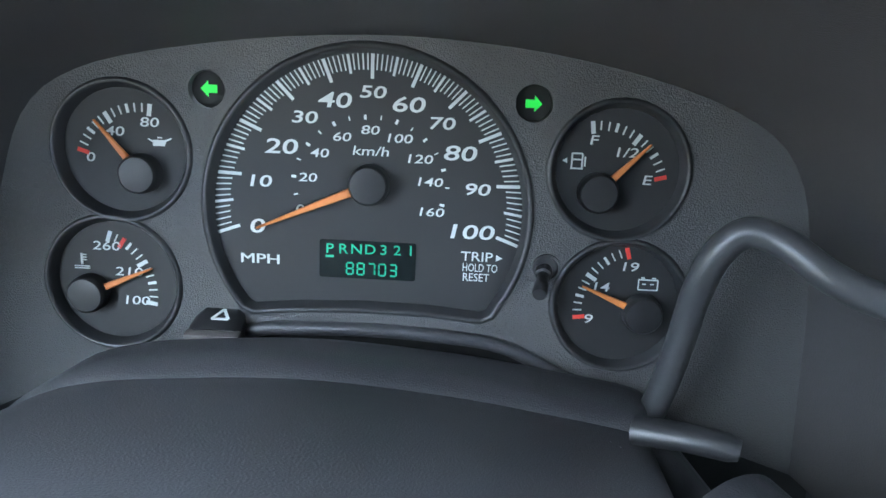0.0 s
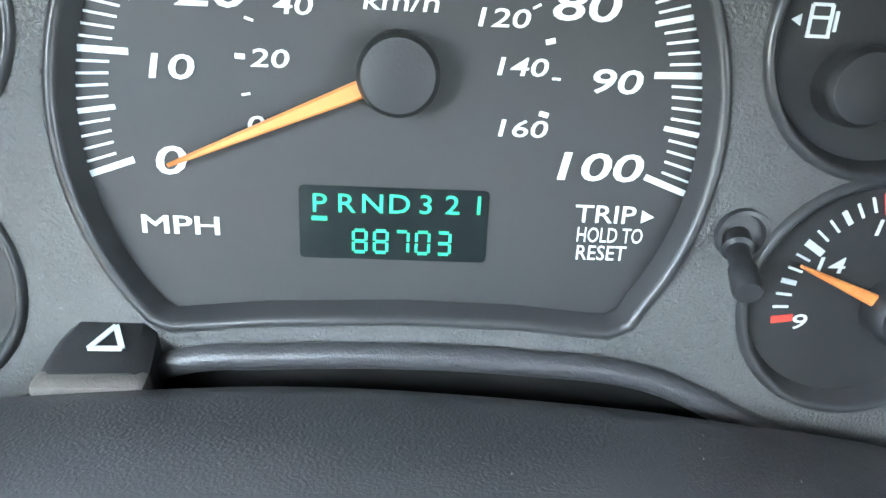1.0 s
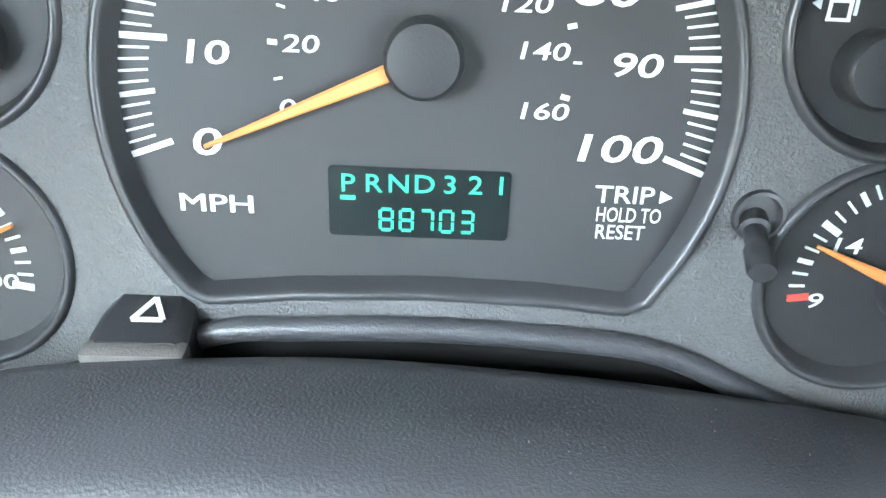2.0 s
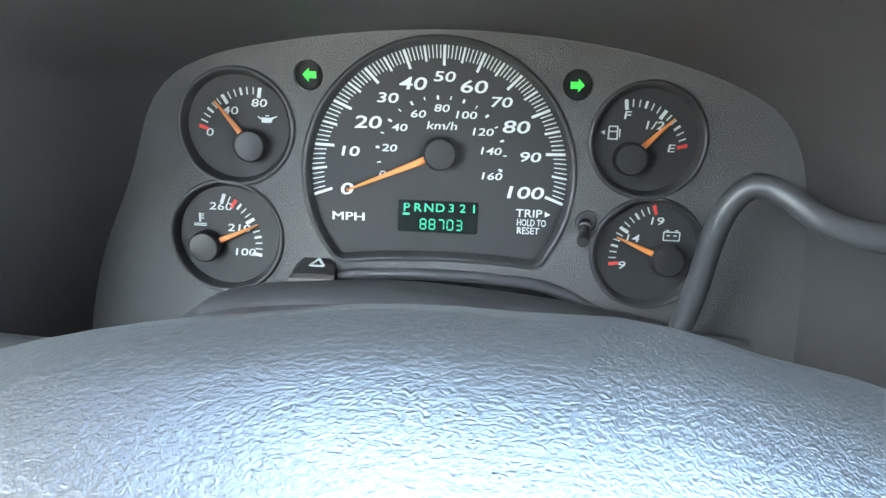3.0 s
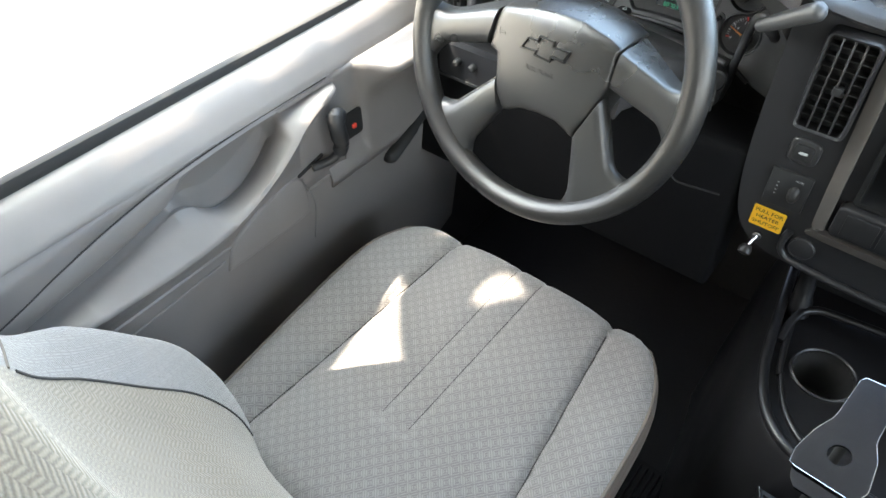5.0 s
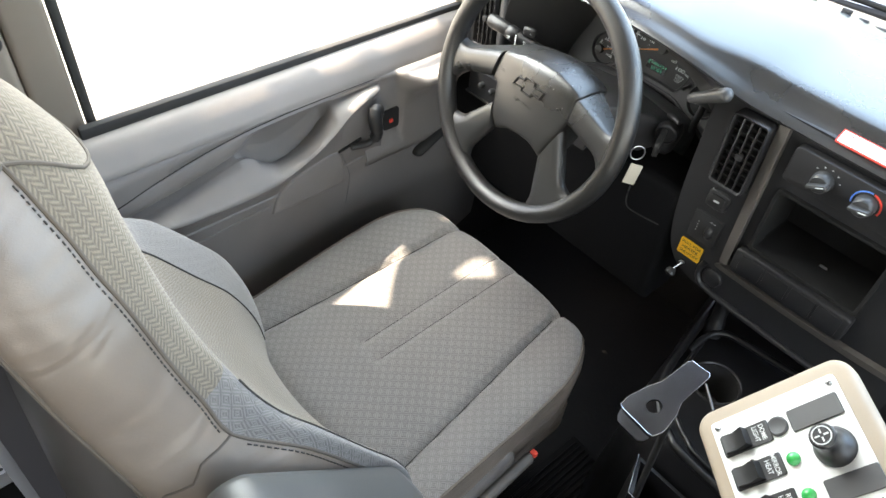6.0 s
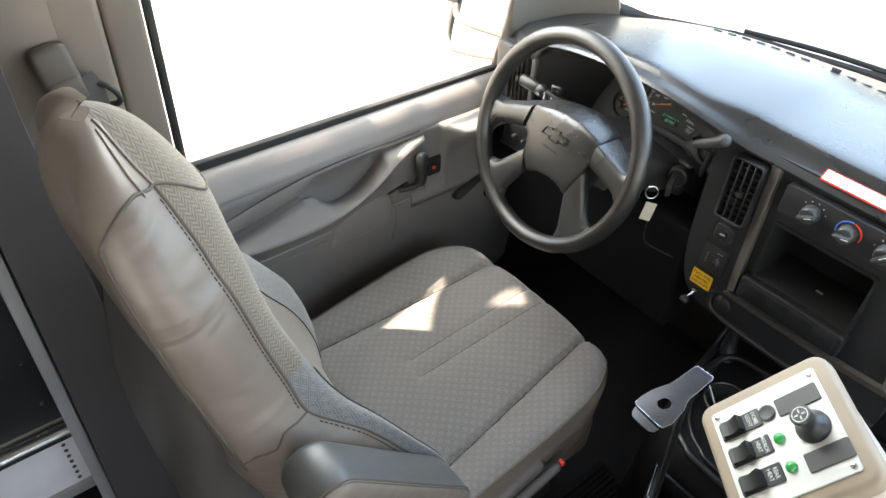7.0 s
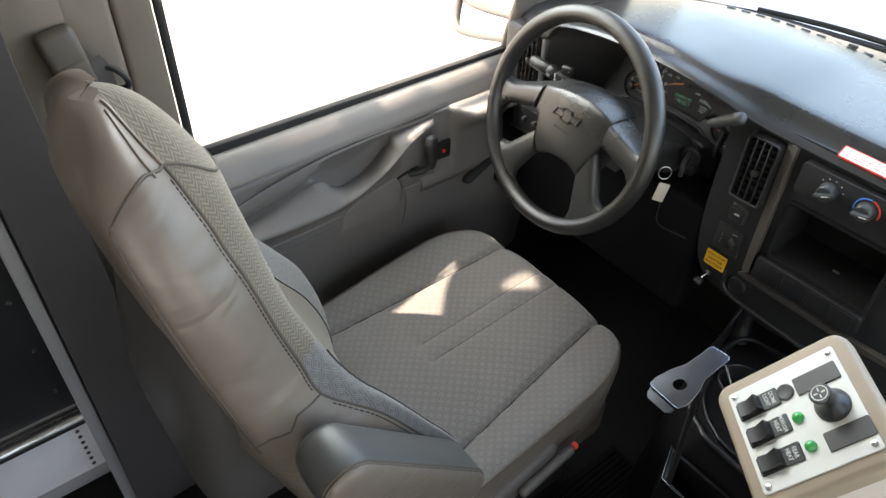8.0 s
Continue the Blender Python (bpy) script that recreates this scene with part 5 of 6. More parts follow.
lampi = [(0, -0.003, 0, 0.003), (0, 0.003, 0.003, 0.002), (0.003, 0.002, 0.004, 0), (0.004, 0, 0.003, -0.002), (0.003, -0.002, 0, -0.003), (-0.001, 0.0025, -0.005, 0.0025), (-0.001, 0.0, -0.005, 0.0), (-0.001, -0.0025, -0.005, -0.0025)]
for segs, place, wd in (
        (lampi, (-0.157, 0.1378, 0.811), 0.0007), (lampi, (-0.145, 0.1408, 0.809), 0.0007),
        ([(-0.005, 0, 0, 0), (-0.005, 0, -0.003, 0.002), (-0.005, 0, -0.003, -0.002), (0.001, 0, 0.006, 0), (0.006, 0, 0.004, 0.002), (0.006, 0, 0.004, -0.002)], (-0.152, 0.1402, 0.8015), 0.0009),
        ([(-0.005, 0.003, 0.005, 0.003), (-0.005, 0.003, -0.003, -0.002), (0.005, 0.003, 0.003, -0.002), (-0.003, -0.002, 0.003, -0.002), (0, 0.002, 0, -0.004)], (-0.189, 0.1280, 0.812), 0.0008),
        ([(-0.004, 0.002, 0.004, 0.002), (-0.004, 0.002, -0.003, -0.002), (0.004, 0.002, 0.003, -0.002), (-0.003, -0.002, 0.003, -0.002), (-0.002, 0.004, 0.002, 0.004), (0.006, -0.002, 0.008, 0.001), (0.010, -0.002, 0.008, 0.001)], (-0.165, 0.1446, 0.835), 0.0008),
        *[([(-0.002, 0, 0.002, 0)], (-0.1735, 0.1318, 0.821 - 0.0035 * k), 0.0022) for k in range(6)]):
    bm = B()
    dx, dz = (0.012, -0.015) if place[2] > 0.83 else (0.006, -0.009)
    icon_lines(bm, segs, Matrix.Translation((place[0] + dx, place[1] + 0.0016, place[2] + dz)) @ FACE @ Matrix.Scale(0.85, 4), wd)
    part("icon", bm, "white", stk)

# ---- steering wheel ----
W_O, W_X, W_Y, W_Z = Vector((-0.001, -0.0113, 0.8303)), Vector((0.998, -0.063, 0.0)), Vector((0.018, 0.283, 0.959)), Vector((-0.0601, -0.9570, 0.2836))
WM = frame_of(W_O, W_X, W_Y, W_Z)
wheel = thing("steering_wheel", "dark grey four-spoke steering wheel with grained pad", "steering wheel", WM, False)
bm = B()
R, r0 = 0.183, 0.0158
rings = []
for i in range(96):
    t = 2 * math.pi * i / 96
    out = Vector((math.cos(t), math.sin(t), 0))
    swell = 1.0 + 0.05 * math.exp(-((math.degrees(t) - 45 + 180) % 360 - 180) ** 2 / 200) + 0.05 * math.exp(-((math.degrees(t) - 135 + 180) % 360 - 180) ** 2 / 200)
    rings.append([out * (R + r0 * swell * 0.95 * math.cos(a)) + Vector((0, 0, r0 * swell * 1.08 * math.sin(a))) for a in (2 * math.pi * k / 18 for k in range(18))])
rings.append(rings[0])
loft(bm, rings, True, (False, False))
bmesh.ops.remove_doubles(bm, verts=bm.verts, dist=1e-6)
part("rim", bm, "rim", wheel, "grained wheel rim", 80)
PADL = [(-0.0700, 0.040), (-0.034, 0.0505), (0.0, 0.0560), (0.035, 0.0565), (0.065, 0.0510), (0.0865, 0.0425), (0.0872, 0.025), (0.0868, 0.0), (0.083, -0.014), (0.072, -0.045), (0.0595, -0.074), (0.050, -0.068), (0.036, -0.062), (0.010, -0.0615), (-0.016, -0.066), (-0.034, -0.076), (-0.043, -0.078), (-0.056, -0.058), (-0.0615, -0.03), (-0.066, -0.0125), (-0.0785, -0.009), (-0.0785, 0.010), (-0.0765, 0.028)]
padl = []
for i in range(len(PADL)):
    p0, p1, p2, p3 = (Vector(PADL[(i + d) % len(PADL)]) for d in (-1, 0, 1, 2))
    for k in range(4):
        t = k / 4
        padl.append(0.5 * (2 * p1 + (p2 - p0) * t * 0.8 + (2 * p0 - 5 * p1 + 4 * p2 - p3) * t * t + (3 * p1 - p0 - 3 * p2 + p3) * t ** 3) if PADL[i][1] > 0.03 else p1.lerp(p2, t))


def crown(p):
    """Height of the pad's skin over the wheel's plane."""
    return 0.006 - 0.007 * (max(0.0, p.y - 0.036) / 0.020) ** 2.0 - 0.0062 * (p.x / 0.08) ** 2 - 0.006 * (max(0.0, -p.y - 0.03) / 0.045) ** 2


bm = B()
cen = Vector((0.006, 0.0))
rings = []
for s, dz, lift in ((1.0, -0.062, 0.010), (1.012, -0.050, 0.0115), (1.012, -0.036, 0.0095), (1.008, -0.022, 0.0060), (1.004, -0.012, 0.0028), (1.0, -0.0065, 0.0008), (0.992, -0.0026, 0.0), (0.972, -0.0004, 0.0), (0.93, 0.0008, 0.0), (0.84, 0.001, 0.0), (0.7, 0.001, 0.0), (0.5, 0.001, 0.0), (0.3, 0.001, 0.0), (0.1, 0.001, 0.0)):
    ring = []
    for p in padl:
        q = cen + (p - cen) * s
        ring.append(Vector((q.x, q.y + lift * min(1.0, max(0.0, (p.y - 0.012) / 0.03)), crown(q) + dz)))
    rings.append(ring)
loft(bm, rings)
pad = part("pad", bm, "hub", wheel, "grained airbag pad", 60)


def lay(bm):
    """Presses flat lines onto the pad's skin."""
    for v in bm.verts:
        v.co.z += crown(v.co.xy) + 0.001
    return bm


bm = B()
EMB = [(-0.0225, 0.0195), (-0.0090, 0.0195), (-0.0075, 0.0255), (0.0120, 0.0255), (0.0120, 0.0195), (0.0335, 0.0205), (0.0290, 0.0080), (0.0125, 0.0090), (0.0120, 0.0030), (-0.0090, 0.0035), (-0.0085, 0.0085), (-0.0290, 0.0060)]
n_e = len(EMB)
loops = []
for d in (0.0012, 0.0008, -0.0008, -0.0012):
    ring = []
    for i in range(n_e):
        a, b, c = Vector(EMB[i - 1]), Vector(EMB[i]), Vector(EMB[(i + 1) % n_e])
        e1, e2 = (b - a).normalized(), (c - b).normalized()
        k = Vector((-e1.y, e1.x)) + Vector((-e2.y, e2.x))
        ring.append(b + k * (d / max(k.length_squared / 2, 0.5)))
    loops.append([ring[i].lerp(ring[(i + 1) % n_e], s / 4) for i in range(n_e) for s in range(4)])
loft(bm, [[Vector((*p, z)) for p in lp] for lp, z in zip(loops, (-0.0004, 0.0025, 0.0025, -0.0004))], True, (False, False))
part("emblem", lay(bm), "emblem", pad, "raised plain emblem outline")
bm = text_into(B(), "AIR BAG", pose(0.001, -0.0125, 0.0), 0.0052, 1.35, 0, "CENTER", 1.1, 0.0005)
part("lettering", lay(bm), "rim", pad)
bm = B()
icon_lines(bm, [(-0.003, 0.004, -0.003, -0.004), (0.0, 0.0, 0.005, 0.0), (0.005, 0.0, 0.006, -0.003), (0.006, -0.003, 0.0, -0.003), (0.0, -0.003, 0.0, 0.0)], pose(-0.063, 0.014, 0, 0, 0, 8), 0.0009)
part("horn_icon", lay(bm), "rim", pad)
bm = B()
icon_lines(bm, [(0.004, 0.004, 0.004, -0.004), (0.0, 0.0, -0.005, 0.0), (-0.005, 0.0, -0.006, -0.003), (-0.006, -0.003, 0.0, -0.003)], pose(0.067, 0.012, 0, 0, 0, 8), 0.0009)
part("horn_icon", lay(bm), "rim", pad)


def spoke(e0, e1, o0, o1, name, deep=0.0, fa=1.0, fb=2.2):
    """A spoke between the inner edge e0-e1 and the outer edge o0-o1; deep: the thickness of its rolled upper edge at the hub; fa, fb: how far each edge flares into the rim."""
    e0, e1, o0, o1 = map(Vector, (e0, e1, o0, o1))
    bm = B()
    rings = []
    for k in range(13):
        t = k / 12
        a, b = e0.lerp(o0, t), e1.lerp(o1, t)
        flare = max(0.0, t - 0.66) ** 2 * 0.14
        d = (a - b).normalized() * flare
        a, b = a + d * fa, b - d * fb
        w = (a - b).length
        up = (a - b).normalized()
        top_z = deep * (1 - t) ** 0.8
        ring = []
        for f, z in ((-0.0105 * (1 - t) * (deep > 0), -0.012 - top_z), (-0.0060 * (1 - t) * (deep > 0), -0.008 - top_z * 0.6), (-0.0020 * (1 - t) * (deep > 0), -0.006 - top_z * 0.2)):
            q = a - up * f
            ring.append(Vector((q.x, q.y, z)))
        for f, z in ((0.015, -0.0035), (0.05, 0.0005), (0.12, 0.0035), (0.30, 0.005), (0.7, 0.005), (0.9, 0.003), (0.98, -0.003), (1.0, -0.012), (0.8, -0.018 - top_z), (0.2, -0.018 - top_z)):
            q = a.lerp(b, f)
            ring.append(Vector((q.x, q.y, z)))
        rings.append(ring)
    loft(bm, rings)
    return part(name, bm, "hub", wheel, "", 60)


spoke((-0.0745, 0.0375), (-0.0815, -0.009), (-0.176, 0.000), (-0.174, -0.038), "spoke", 0.034)
spoke((0.0905, 0.0405), (0.0900, -0.003), (0.178, 0.016), (0.176, -0.024), "spoke", 0.036)
spoke((-0.0590, -0.040), (-0.0450, -0.080), (-0.136, -0.118), (-0.090, -0.158), "spoke", 0.0, 1.8, 2.2)
spoke((0.0855, -0.014), (0.0620, -0.076), (0.134, -0.116), (0.080, -0.160), "spoke", 0.0, 2.2, 1.8)
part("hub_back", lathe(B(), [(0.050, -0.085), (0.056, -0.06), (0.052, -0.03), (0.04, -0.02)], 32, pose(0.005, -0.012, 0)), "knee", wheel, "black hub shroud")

# ---- driver seat ----
seat = thing("driver_seat", "grey cloth bucket seat with taupe vinyl sides", "seat", pose(0.01, -0.25, 0.0))


def with_cloth(bm, uvs):
    """Lays the cloth's own coordinates (metres) on a mesh."""
    lay_ = bm.loops.layers.uv.new("cloth")
    for f in bm.faces:
        for lp in f.loops:
            lp[lay_].uv = uvs[lp.vert]
    return bm


def roll(u, a, half, r, drop):
    """Across a cushion: flat to |u| = a, then rolling over the edge and down."""
    s, k = (1 if u > 0 else -1), abs(u)
    if k <= a:
        return s * k / a * (half - r), 0.0
    t = (k - a) / (1 - a)
    if t < 0.6:
        th = t / 0.6 * math.pi / 2
        return s * (half - r + r * math.sin(th)), -r * (1 - math.cos(th))
    return s * (half - 0.02 * (t - 0.6)), -r - (t - 0.6) / 0.4 * drop


NU, NV = 96, 84
bm, bs = B(), B()
grid = {}
SEAMS = [((-0.128, 0.02), (-0.190, -0.43), 1.0), ((-0.012, 0.02), (-0.035, -0.30), 0.4), ((0.034, 0.02), (0.012, -0.30), 0.4), ((0.148, 0.02), (0.190, -0.43), 1.0)]
for i in range(NU + 1):
    for j in range(NV + 1):
        u, v = -1 + 2 * i / NU, -1 + 2 * j / NV
        py, dzv = roll(v, 0.80, 0.245, 0.045, 0.10)
        y = -0.225 + py
        half = 0.268 - 0.020 * (max(0, py) / 0.245) ** 2.0 - 0.055 * max(0.0, (py - 0.10) / 0.145) ** 2.5
        px, dzu = roll(u, 0.84, half, 0.040, 0.10)
        x = 0.005 + px
        z = 0.462 + 0.17 * min(y, 0.0) + 0.016 * max(0.0, (abs(px) - 0.16) / 0.09) ** 1.5 * (abs(px) < 0.26)
        z += 0.006 * math.cos(px * 14)
        for (xa, ya), (xb, yb), deep in SEAMS:
            t = (ya - y) / (ya - yb)
            if t < 1.03:
                xs = xa + (xb - xa) * t
                z -= deep * (0.010 * math.exp(-((x - xs) / 0.006) ** 2) + 0.006 * math.exp(-((x - xs) / 0.03) ** 2))
        grid[i, j] = Vector((x, y, z + max(dzu + dzv, -0.15)))
for which, bmx in ((0, bm), (1, bs)):
    vs, uvs = {}, {}
    for i in range(NU):
        for j in range(NV):
            edge = max(abs(-1 + 2 * (i + 0.5) / NU) - 0.90, abs(-1 + 2 * (j + 0.5) / NV) - 0.90) > 0
            if edge != bool(which):
                continue
            q = []
            for a, b in ((i, j), (i + 1, j), (i + 1, j + 1), (i, j + 1)):
                if (a, b) not in vs:
                    vs[a, b] = bmx.verts.new(grid[a, b])
                    uvs[vs[a, b]] = (grid[a, b].x, grid[a, b].y)
                q.append(vs[a, b])
            bmx.faces.new(q)
    with_cloth(bmx, uvs)
cu = part("cushion", bm, "cloth", seat, "grey woven cloth cushion with sewn channels", 80)
part("cushion_side", bs, "vinyl", seat, "taupe vinyl cushion edge", 80)
for (xa, ya), (xb, yb), deep in SEAMS:
    run = []
    for j in range(round(NV * 0.08), round(NV * 0.93)):
        y = grid[NU // 2, j].y
        t = (ya - y) / (ya - yb)
        if t > 1.0:
            continue
        xs = xa + (xb - xa) * t
        for i in range(NU):
            p, q = grid[i, j], grid[i + 1, j]
            if p.x <= xs < q.x:
                run.append(p.lerp(q, (xs - p.x) / (q.x - p.x)) + Vector((0, 0, -0.0002)))
    part("channel_seam", tube(B(), run, 0.0011 if deep > 0.5 else 0.0007, 6), "seam_dark", seat, "dark sewn channel seam")
i0, i1, j1 = round(NU * 0.05), round(NU * 0.95), round(NV * 0.95)
part("cushion_piping", tube(B(), [grid[i0, j] for j in range(4, j1, 2)] + [grid[i, j1] for i in range(i0, i1 + 1, 2)] + [grid[i1, j] for j in range(j1 - 1, 4, -2)], 0.0026, 8), "thread", seat, "stitched piping round the cushion")

# backrest: level rings from the bottom up, drawn through the seams and the bolsters' crests
BACK = [  # z, middle x, front seam x, y, rear seam x, y, rear y, bolster crest x, y, front middle y
    (0.36, 0.005, 0.238, -0.480, 0.200, -0.600, -0.620, 0.228, -0.405, -0.455), (0.45, 0.005, 0.248, -0.455, 0.205, -0.630, -0.650, 0.234, -0.412, -0.468),
    (0.54, 0.005, 0.250, -0.462, 0.210, -0.660, -0.690, 0.236, -0.440, -0.505), (0.62, 0.005, 0.243, -0.508, 0.212, -0.685, -0.715, 0.228, -0.488, -0.556),
    (0.70, 0.003, 0.228, -0.562, 0.207, -0.712, -0.740, 0.209, -0.541, -0.598), (0.735, 0.002, 0.213, -0.600, 0.202, -0.722, -0.735, 0.192, -0.570, -0.612),
    (0.764, 0.001, 0.200, -0.630, 0.194, -0.729, -0.742, 0.174, -0.588, -0.620), (0.81, 0.0, 0.180, -0.642, 0.181, -0.740, -0.753, 0.150, -0.606, -0.628),
    (0.856, -0.005, 0.160, -0.654, 0.167, -0.751, -0.764, 0.122, -0.621, -0.632), (0.90, -0.010, 0.143, -0.663, 0.154, -0.760, -0.773, 0.100, -0.629, -0.630),
    (0.932, -0.014, 0.130, -0.670, 0.144, -0.766, -0.779, 0.085, -0.634, -0.627), (0.96, -0.018, 0.116, -0.678, 0.134, -0.771, -0.784, 0.073, -0.641, -0.626),
    (0.992, -0.024, 0.099, -0.685, 0.121, -0.776, -0.789, 0.060, -0.650, -0.630), (1.015, -0.030, 0.084, -0.692, 0.108, -0.778, -0.791, 0.048, -0.661, -0.641),
    (1.035, -0.036, 0.070, -0.698, 0.096, -0.778, -0.791, 0.037, -0.671, -0.652), (1.050, -0.041, 0.056, -0.704, 0.084, -0.775, -0.788, 0.025, -0.679, -0.662),
    (1.063, -0.045, 0.040, -0.711, 0.069, -0.771, -0.784, 0.012, -0.688, -0.672), (1.074, -0.048, 0.021, -0.716, 0.050, -0.764, -0.777, -0.003, -0.697, -0.683),
    (1.083, -0.051, -0.001, -0.720, 0.026, -0.755, -0.768, -0.019, -0.706, -0.695), (1.089, -0.053, -0.023, -0.723, -0.002, -0.747, -0.760, -0.034, -0.714, -0.707), (1.092, -0.055, -0.040, -0.727, -0.034, -0.738, -0.751, -0.047, -0.723, -0.720)]


def back_ring(row, steps=5):
    z, cx, fx, fy, rx, ry, yr, bx, by, ym = row
    side = max(fx, rx) + 0.012 * min(1.0, (fy - ry) / 0.08)
    half = [(cx, yr), (cx + (rx - cx) * 0.62, yr + 0.006), (rx, ry), (side, (fy + ry) / 2), (fx, fy), (bx, by), (cx + (bx - cx) * 0.5, ym + (by - ym) * 0.22)]
    pts = half + [(cx, ym)] + [(2 * cx - x, y + (0.018 * min(1.0, max(0.0, (z - 0.7) / 0.15)) if y < (fy + ry) / 2 + 0.001 else 0.0)) for x, y in half[:0:-1]]
    n = len(pts)
    ring = []
    for i in range(n):
        p0, p1, p2, p3 = (Vector((*pts[(i + d) % n], z)) for d in (-1, 0, 1, 2))
        for k in range(steps):
            t = k / steps
            ring.append(0.5 * (2 * p1 + (p2 - p0) * t + (2 * p0 - 5 * p1 + 4 * p2 - p3) * t * t + (3 * p1 - p0 - 3 * p2 + p3) * t ** 3))
    return ring


levels = []
for i in range(len(BACK) - 1):
    r0, r1, r2, r3 = BACK[max(i - 1, 0)], BACK[i], BACK[i + 1], BACK[min(i + 2, len(BACK) - 1)]
    n_ = max(2, round((r2[0] - r1[0]) / 0.012))
    for k in range(n_):
        t = k / n_
        z_ = r1[0] + (r2[0] - r1[0]) * t
        m1 = [(c - a) / max(1e-6, r2[0] - r0[0]) * (r2[0] - r1[0]) for a, c in zip(r0, r2)]
        m2 = [(d - b) / max(1e-6, r3[0] - r1[0]) * (r2[0] - r1[0]) for b, d in zip(r1, r3)]
        levels.append([z_] + [(2 * t ** 3 - 3 * t * t + 1) * r1[j] + (t ** 3 - 2 * t * t + t) * m1[j] + (3 * t * t - 2 * t ** 3) * r2[j] + (t ** 3 - t * t) * m2[j] for j in range(1, 10)])
levels.append(list(BACK[-1]))
rings = [back_ring(r) for r in levels]
NK, NR = len(rings[0]), len(rings)
K_RS, K_FS, K_CR, K_CL, K_FL, K_RL = 10, 20, 25, 42, 50, 60
zs = [r[0].z for r in rings]


def ring_at(z):
    return min(range(NR), key=lambda i: abs(zs[i] - z))


def is_bolster(i, k):
    return zs[i] < 0.80 and (K_FS <= k < K_CR or K_CL <= k < K_FL)


def is_front(i, k):
    return K_FS <= k < K_FL and not is_bolster(i, k)


for name_, cloth_, pick, label_ in (("backrest_front", "cloth_back", is_front, "grey woven cloth backrest, warm light painted in as tan"), ("bolster", "cloth", lambda i, k: is_bolster(i, k) and k < K_CR, "grey woven cloth side bolster"), ("bolster", "cloth", lambda i, k: is_bolster(i, k) and k >= K_CR, "grey woven cloth side bolster"),
                                    ("backrest_side", "vinyl", lambda i, k: not K_FS <= k < K_FL, "taupe vinyl backrest shell")):
    bm = B()
    vs, uvs = {}, {}
    for i in range(NR - 1):
        for k in range(NK):
            if not pick(i, k):
                continue
            q = []
            for a, b in ((i, k), (i, (k + 1) % NK), (i + 1, (k + 1) % NK), (i + 1, k)):
                if (a, b) not in vs:
                    vs[a, b] = bm.verts.new(rings[a][b])
                    run_ = sum((rings[a][j + 1] - rings[a][j]).length for j in range(K_FS, b)) if b > K_FS else 0.0
                    uvs[vs[a, b]] = (run_, rings[a][b].z * 1.05)
                q.append(vs[a, b])
            bm.faces.new(q)
    if name_ == "backrest_side":
        cap_ = [bm.verts.new(p) for p in rings[-1]]
        bm.faces.new(cap_)
        for v in cap_:
            uvs[v] = (0, 0)
    with_cloth(bm, uvs)
    part(name_, bm, cloth_, seat, label_, 80)


def seam_line(name, pts, r, label, material="thread"):
    return part(name, tube(B(), smooth_path(pts, 2), r, 8), material, seat, label)


def stitches(line, off, size=0.0009):
    """Short raised stitches along a line, set off to one side."""
    bm = B()
    for p, q in zip(line, line[1:]):
        n_ = max(1, round((q - p).length / 0.0075))
        for k in range(n_):
            a, b = p.lerp(q, k / n_), p.lerp(q, (k + 0.6) / n_)
            tube(bm, [a + off, b + off], size, 5)
    return bm


i_j, i_h = ring_at(0.764), ring_at(1.049)
for kf, kr, s_ in ((K_FS, K_RS, 1), (K_FL, K_RL, -1)):
    seam_line("piping", [r[kf] for r in rings[2:i_j + 1]], 0.0020 if s_ > 0 else 0.0012, "stitched seam of the side wing")
    seam_line("piping", [r[kf] for r in rings[i_j:i_h + 1]], 0.0024, "stitched front seam")
    seam_line("head_piping", [r[kf] for r in rings[i_h:NR - 1]], 0.0024, "double-stitched seam of the headrest", "vinyl")
    seam_line("head_piping", [r[kf - 2 * s_] + Vector((0.001 * s_, 0, 0)) for r in rings[i_h:NR - 2]], 0.0018, "double-stitched seam of the headrest", "vinyl")
    arch = [rings[ring_at(z)][kf - s_ * k] for z, k in ((1.038, 9), (1.049, 7), (1.055, 5), (1.057, 3), (1.053, 1), (1.049, 0))]
    seam_line("side_piping", [r[kr] for r in rings[ring_at(0.72):ring_at(1.030):2]] + arch, 0.0022, "stitched rear seam of the side panel")
    seam_line("wing_seam", [rings[ring_at(z)][kf - s_ * k] for z, k in ((0.764, 0), (0.762, 2), (0.757, 4), (0.750, 6), (0.744, 8), (0.742, 10))], 0.0016, "stitched seam of the side wing")
    side_ = [r[kf].lerp(r[kf - s_], 0.55) for r in rings[i_j + 1:i_h]]
    part("stitching", stitches(side_, Vector((0.0006 * s_, 0, 0))), "seam_dark", seat, "row of dark stitches beside the seam")
    wing_ = [r[kf].lerp(r[kf - s_], 0.55) for r in rings[3:i_j]]
    part("stitching", stitches(wing_, Vector((0.0006 * s_, 0, 0))), "seam_dark", seat, "row of dark stitches beside the seam")
seam_line("bolster_seam", [rings[ring_at(0.80)][k] for k in range(K_CL, K_FL + 1)], 0.0016, "sewn seam over the side bolster")
dip = [(K_FS, 1.049), (22, 1.042), (25, 1.026), (28, 1.008), (32, 0.992), (35, 0.987), (38, 0.992), (42, 1.008), (45, 1.026), (48, 1.042), (K_FL, 1.049)]
seam_line("head_seam", [rings[ring_at(z)][k] for k, z in dip], 0.0022, "stitched seam under the headrest")
for k in (K_CR, K_CL):
    seam_line("bolster_seam", [r[k] + Vector((0, 0.0004, 0)) for r in rings[3:ring_at(0.80)]], 0.0014, "sewn seam of the side bolster", "seam_dark")
bm = B()
